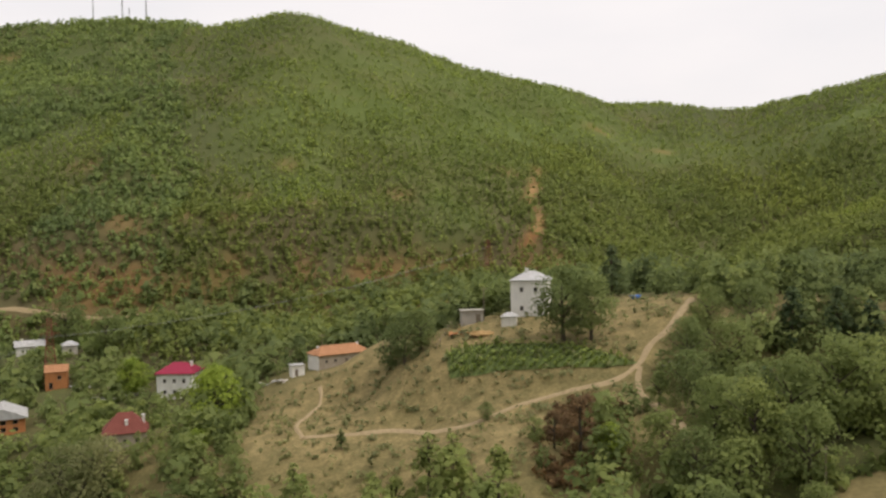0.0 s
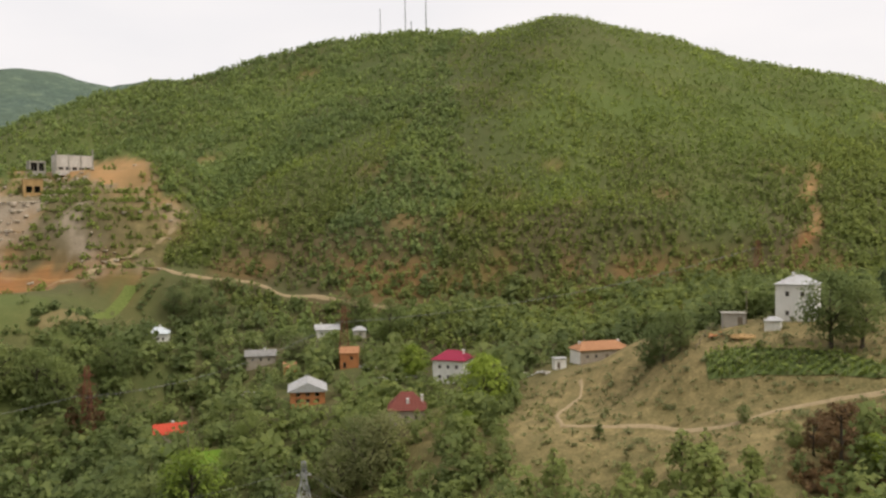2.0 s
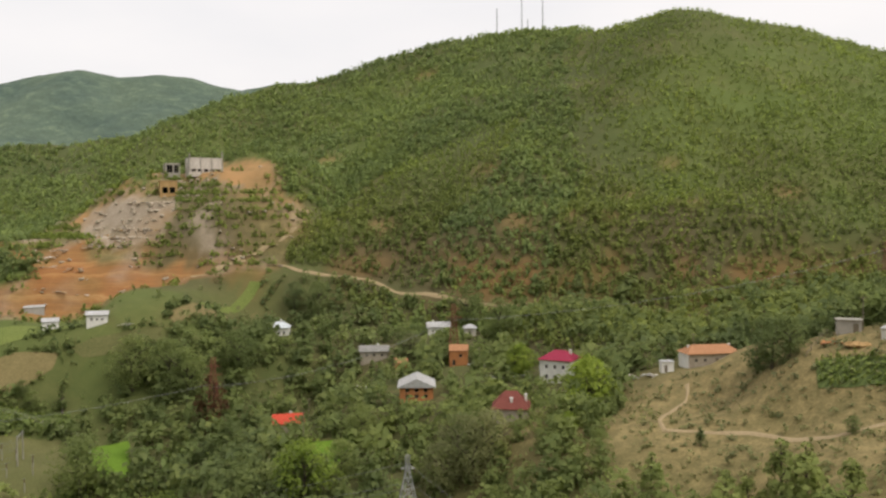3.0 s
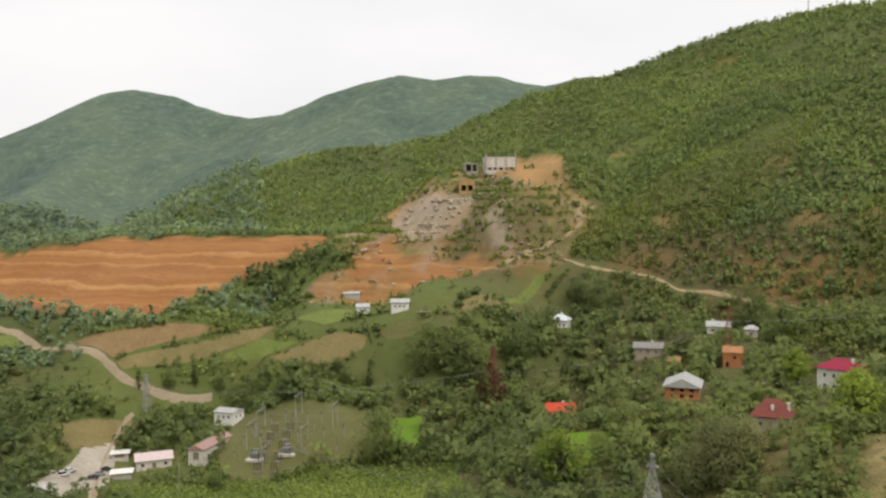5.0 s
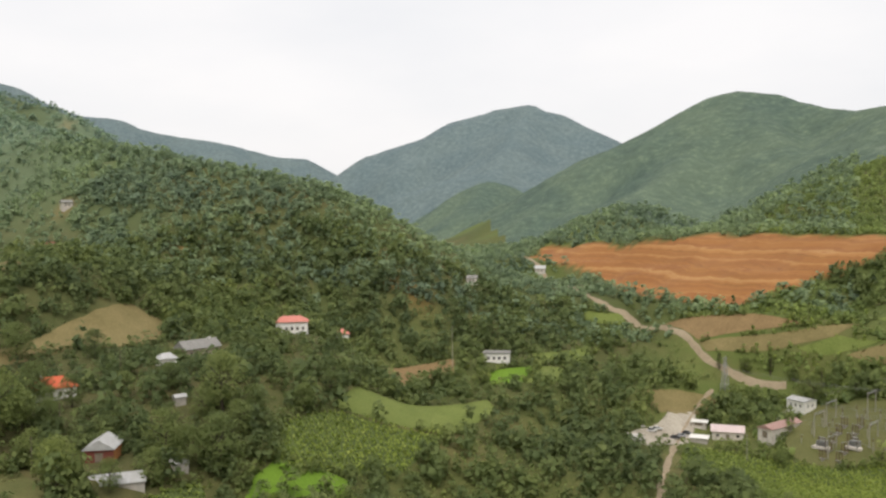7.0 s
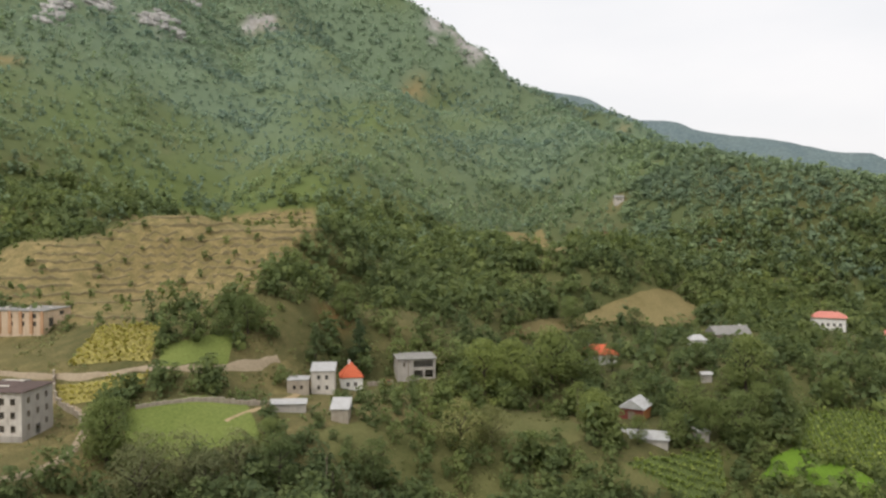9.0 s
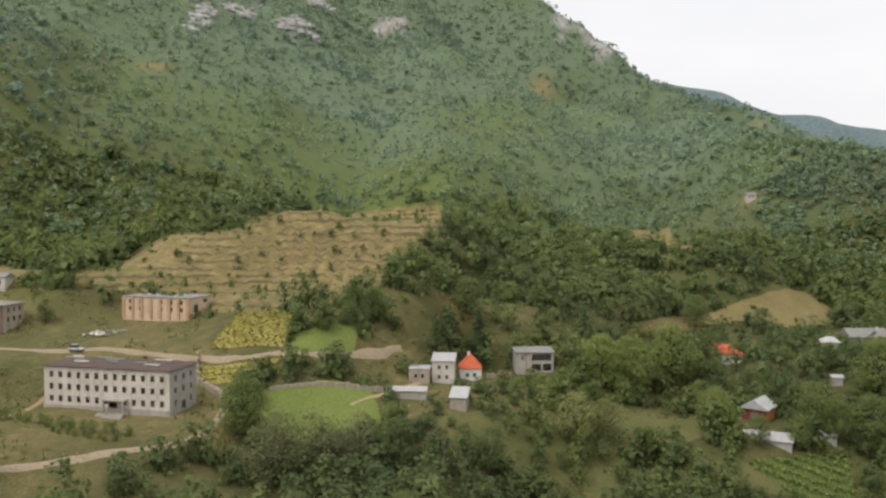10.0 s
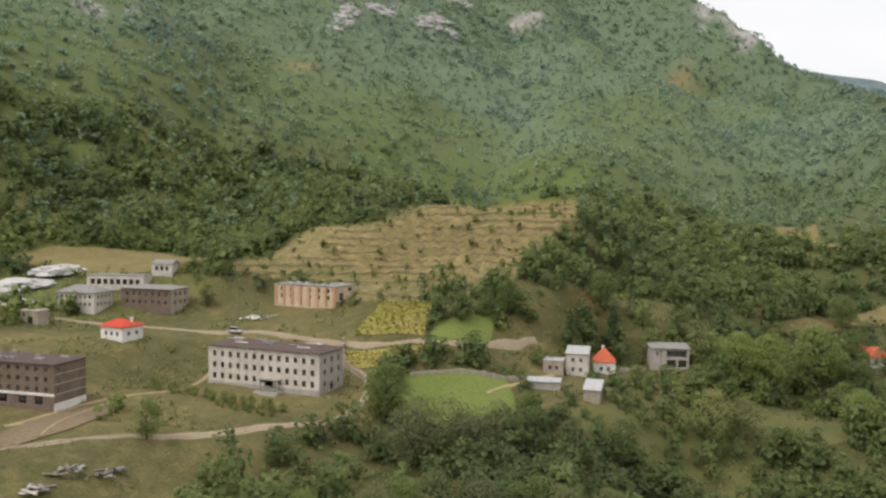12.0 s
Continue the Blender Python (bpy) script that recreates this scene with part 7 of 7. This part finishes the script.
def mound(name, label, x, y, r, h, mat):
    bm = bmesh.new()
    bmesh.ops.create_icosphere(bm, subdivisions=4, radius=1.0)
    for v in bm.verts:
        n = noise.fractal(v.co * 2.0 + Vector((x, y, 0)), 1.0, 2.0, 4)
        v.co = Vector((v.co.x * r * (1 + 0.25 * n), v.co.y * r * 0.7 * (1 + 0.25 * n), max(-0.2, v.co.z) * h * (1 + 0.35 * n)))
    ob = tagged(new(name, as_mesh(name, bm, mat)), label, "heap")
    ob.matrix_basis = pose(x, y, ground1(x, y))


GRAVEL_HEAP = mottled("heaped_gravel", (0.40, 0.38, 0.35), (0.62, 0.60, 0.57), 0.3)
for x, y, r, h in ((2, -352, 9, 5), (16, -346, 9, 4.5), (29, -340, 9, 5), (40, -332, 8, 4), (26, -326, 7, 2.5)):
    mound("gravel_heap", "large pale heap of quarried gravel", x, y, 1.15 * r, 0.6 * h, GRAVEL_HEAP)
mound("earth_heap", "low heap of red earth in a yard", 9, 203.5, 3.0, 0.9, ORE)
mound("gravel_heap", "small pale gravel heap beside the road", -266, 76, 4.0, 1.6, GRAVEL_HEAP)
bm = bmesh.new()
block(bm, -1.3, 1.3, -0.8, 0.8, 0, 0.9, 0.15)
ob = tagged(new("tarpaulin", as_mesh("tarpaulin", bm, mottled("blue_tarpaulin", (0.02, 0.10, 0.42), (0.05, 0.20, 0.62), 2.0, 0.4))), "bright blue tarpaulin over a stack", "tarpaulin")
ob.matrix_basis = pose(50, 222, ground1(50, 222), 0, 0, 20)
bm = bmesh.new()
limb(bm, (0, 0, 0), (0, 0, 1.2), 0.7, 0.7, 14)
ob = tagged(new("water_tank", as_mesh("water_tank", bm, SHEET_BLUE)), "pale blue water tank beside the red-roofed house", "tank")
ob.matrix_basis = pose(5, -262, ground1(5, -262) + 0.1)


def fence(points, label, mat, h=1.3):
    ob = tagged(new("fence"), label, "fence")
    x0, y0 = points[0]
    z0 = ground1(x0, y0)
    ob.matrix_basis = pose(x0, y0, z0)
    tops = []
    for x, y in curve_through(points, 3.0):
        z = ground1(x, y) - z0
        bm = bmesh.new()
        limb(bm, (x - x0, y - y0, z - 0.4), (x - x0, y - y0, z + h), 0.08, 0.07, 6)
        part("post", bm, mat, ob)
        tops.append((x - x0, y - y0, z))
    for f in (0.5, 0.9):
        for a, b in zip(tops, tops[1:]):
            bm = bmesh.new()
            limb(bm, (a[0], a[1], a[2] + h * f), (b[0], b[1], b[2] + h * f), 0.04, 0.04, 4)
            part("rail", bm, mat, ob)


fence([(70, -186), (60, -187), (48, -187)], "wooden post-and-rail fence along the road", WOOD)
fence([(-2, 203), (1, 214), (2, 222)], "weathered stake fence round the yard", WOOD)
fence([(-262, 130), (-300, 164), (-252, 206), (-213, 178)], "concrete post fence round the switchyard", CONCRETE, 2.0)


def stone_wall(points, h, label):
    ob = tagged(new("garden_wall"), label, "wall")
    line = curve_through(points, 2.5)
    x0, y0 = line[0]
    z0 = ground1(x0, y0)
    ob.matrix_basis = pose(x0, y0, z0)
    for (ax, ay), (bx, by) in zip(line, line[1:]):
        bm = bmesh.new()
        l = math.dist((ax, ay), (bx, by))
        block(bm, -0.03, l + 0.03, -0.25, 0.25, -0.8, h + 0.2 * hash2(ax, ay, 9), 0.05)
        seg = part("coping_length", bm, STONE, ob)
        seg.matrix_basis = pose(ax - x0, ay - y0, ground1(ax, ay) - z0, 0, 0, math.degrees(math.atan2(by - ay, bx - ax)))


stone_wall([(-44, -224), (-38, -214), (-36, -202), (-30, -192)], 1.3, "curved stone garden wall beside the school")
stone_wall([(-45, -192), (-66, -176), (-78, -172)], 1.1, "low dry-stone wall along a field")
stone_wall([(-114, -172), (-122, -168)], 1.2, "short stone wall between houses")

# bushes before the school and rows of young trees
for k in range(15):
    u, v = -24 + 2.9 * k, 15.5 + (1.2 if k % 2 else 0)
    plant("shrub", -10 - 0.454 * u + 0.891 * v, -213 + 0.891 * u + 0.454 * v, 0.5 + 0.2 * hash2(k, 3, 1))
for k in range(9):
    u, v = 16 - 2.0 * k, 19.5 + (0.9 if k % 2 else 0)
    plant("shrub", -10 - 0.454 * u + 0.891 * v, -213 + 0.891 * u + 0.454 * v, 0.36)


# ---- dry-stone banks along the terraces ----
BANK_STONE = mottled("bank_turf_and_stone", (0.150, 0.128, 0.066), (0.30, 0.245, 0.135), 0.5)


BANK_HEADS, BANK_REACH = np.radians(np.arange(115, 175, 0.35)), np.arange(230.0, 480.0, 1.0)
bank_a, bank_r = np.meshgrid(BANK_HEADS, BANK_REACH, indexing="ij")
BANK_X, BANK_Y = MID[0] - np.sin(bank_a) * bank_r, MID[1] + np.cos(bank_a) * bank_r
BANK_Z, BANK_IN = ground(BANK_X, BANK_Y), inside(BANK_X, BANK_Y, TERRACE_FIELD)


def terrace_bank(level):
    """A low bank of stones and turf along one terrace, broken where it has slipped."""
    r = BANK_REACH
    runs, run = [], []
    for a, x, y, z, ok in zip(BANK_HEADS, BANK_X, BANK_Y, BANK_Z, BANK_IN):
        up = np.where((z[:-1] < level) & (z[1:] >= level) & ok[:-1] & ok[1:])[0]
        if len(up) and (not run or abs(r[up[0]] - run[-1][3]) < 7) and fractal(x[up[0]], y[up[0]], 22.0, 2, 65) > -0.35:
            run.append((x[up[0]], y[up[0]], z[up[0]], r[up[0]], a))
        elif run:
            runs.append(run)
            run = []
    runs.append(run)
    for line in runs:
        if len(line) < 7:
            continue
        verts, faces = [], []
        for k, (x, y, z, _, a) in enumerate(line):
            h = 0.45 + 0.4 * float(fractal(x, y, 3.0, 1, 66))
            ux, uy = -math.sin(a), math.cos(a)
            for off, dz in ((-0.55, -0.8), (-0.35, h), (0.45, h + 0.1), (0.6, -0.8)):
                verts.append((x + ux * off, y + uy * off, z + dz))
            if k:
                b = 4 * k
                faces += [(b - 4 + q, b + q, b + 1 + q, b - 3 + q) for q in range(3)]
        faces += [(0, 1, 2, 3), tuple(len(verts) - 4 + q for q in (3, 2, 1, 0))]
        tagged(new("terrace_bank", mesh_from("terrace_bank", verts, faces, BANK_STONE)), "low dark stone bank holding a dry grass terrace", "wall", kind="structure")


for k in range(24, 48):
    terrace_bank(2.6 * (k + 0.8))


# ---- broken stone in the quarry ----
def loose_stone(seed, n, span, keep, size, name, label, mat):
    """Broken blocks lying on the ground."""
    x, y, rng = scatter(seed, n, *span)
    ok = keep(x, y)
    x, y = x[ok], y[ok]
    m = len(x)
    box = np.array([(i, j, k) for k in (-1, 1) for i, j in ((-1, -1), (1, -1), (1, 1), (-1, 1))], float)
    co = box[None] * (rng.uniform(*size, (m, 1, 1)) * rng.uniform((0.7, 0.4, 0.25), (1.5, 0.9, 0.6), (m, 3))[:, None]) * rng.uniform(0.75, 1.1, (m, 8, 3))
    th = rng.uniform(0, 3.14, m)[:, None]
    px = co[:, :, 0] * np.cos(th) - co[:, :, 1] * np.sin(th) + x[:, None]
    py = co[:, :, 0] * np.sin(th) + co[:, :, 1] * np.cos(th) + y[:, None]
    pz = co[:, :, 2] + ground(x, y)[:, None] + 0.1
    f = np.array([(3, 2, 1, 0), (4, 5, 6, 7), (0, 1, 5, 4), (1, 2, 6, 5), (2, 3, 7, 6), (3, 0, 4, 7)])
    q = (np.arange(m)[:, None, None] * 8 + f[None]).reshape(-1, 4)
    tagged(new(name, mesh_arrays(name, np.stack([px, py, pz], -1).reshape(-1, 3), q, mat)), label, "rubble", kind="stuff")


PALE_STONE = mottled("quarry_stone", (0.36, 0.29, 0.21), (0.60, 0.52, 0.41), 0.4)
loose_stone(41, 5200, ((32, 60), (390, 560)), lambda x, y: inside(x, y, RUBBLE) & (fractal(x, y, 6.0, 2, 95) > -0.1), (0.35, 1.5), "quarry_rubble", "pale broken stone on the quarry terraces", PALE_STONE)
loose_stone(42, 5200, ((32, 60), (390, 560)), lambda x, y: inside(x, y, QUARRY) & ~inside(x, y, RUBBLE) & ((ground(x, y) / 4.5) % 1 > 0.6) & (fractal(x, y, 9.0, 2, 96) > 0.0), (0.3, 1.2), "terrace_rubble", "scattered pale stones among quarry scrub", PALE_STONE)
loose_stone(43, 16000, ((140, 176), (660, 900)), lambda x, y: rock_amount(x, y) > 0.55, (1.2, 4.5), "crag", "pale limestone crags high on the mountain", mottled("crag_limestone", (0.30, 0.29, 0.27), (0.58, 0.56, 0.53), 0.15))
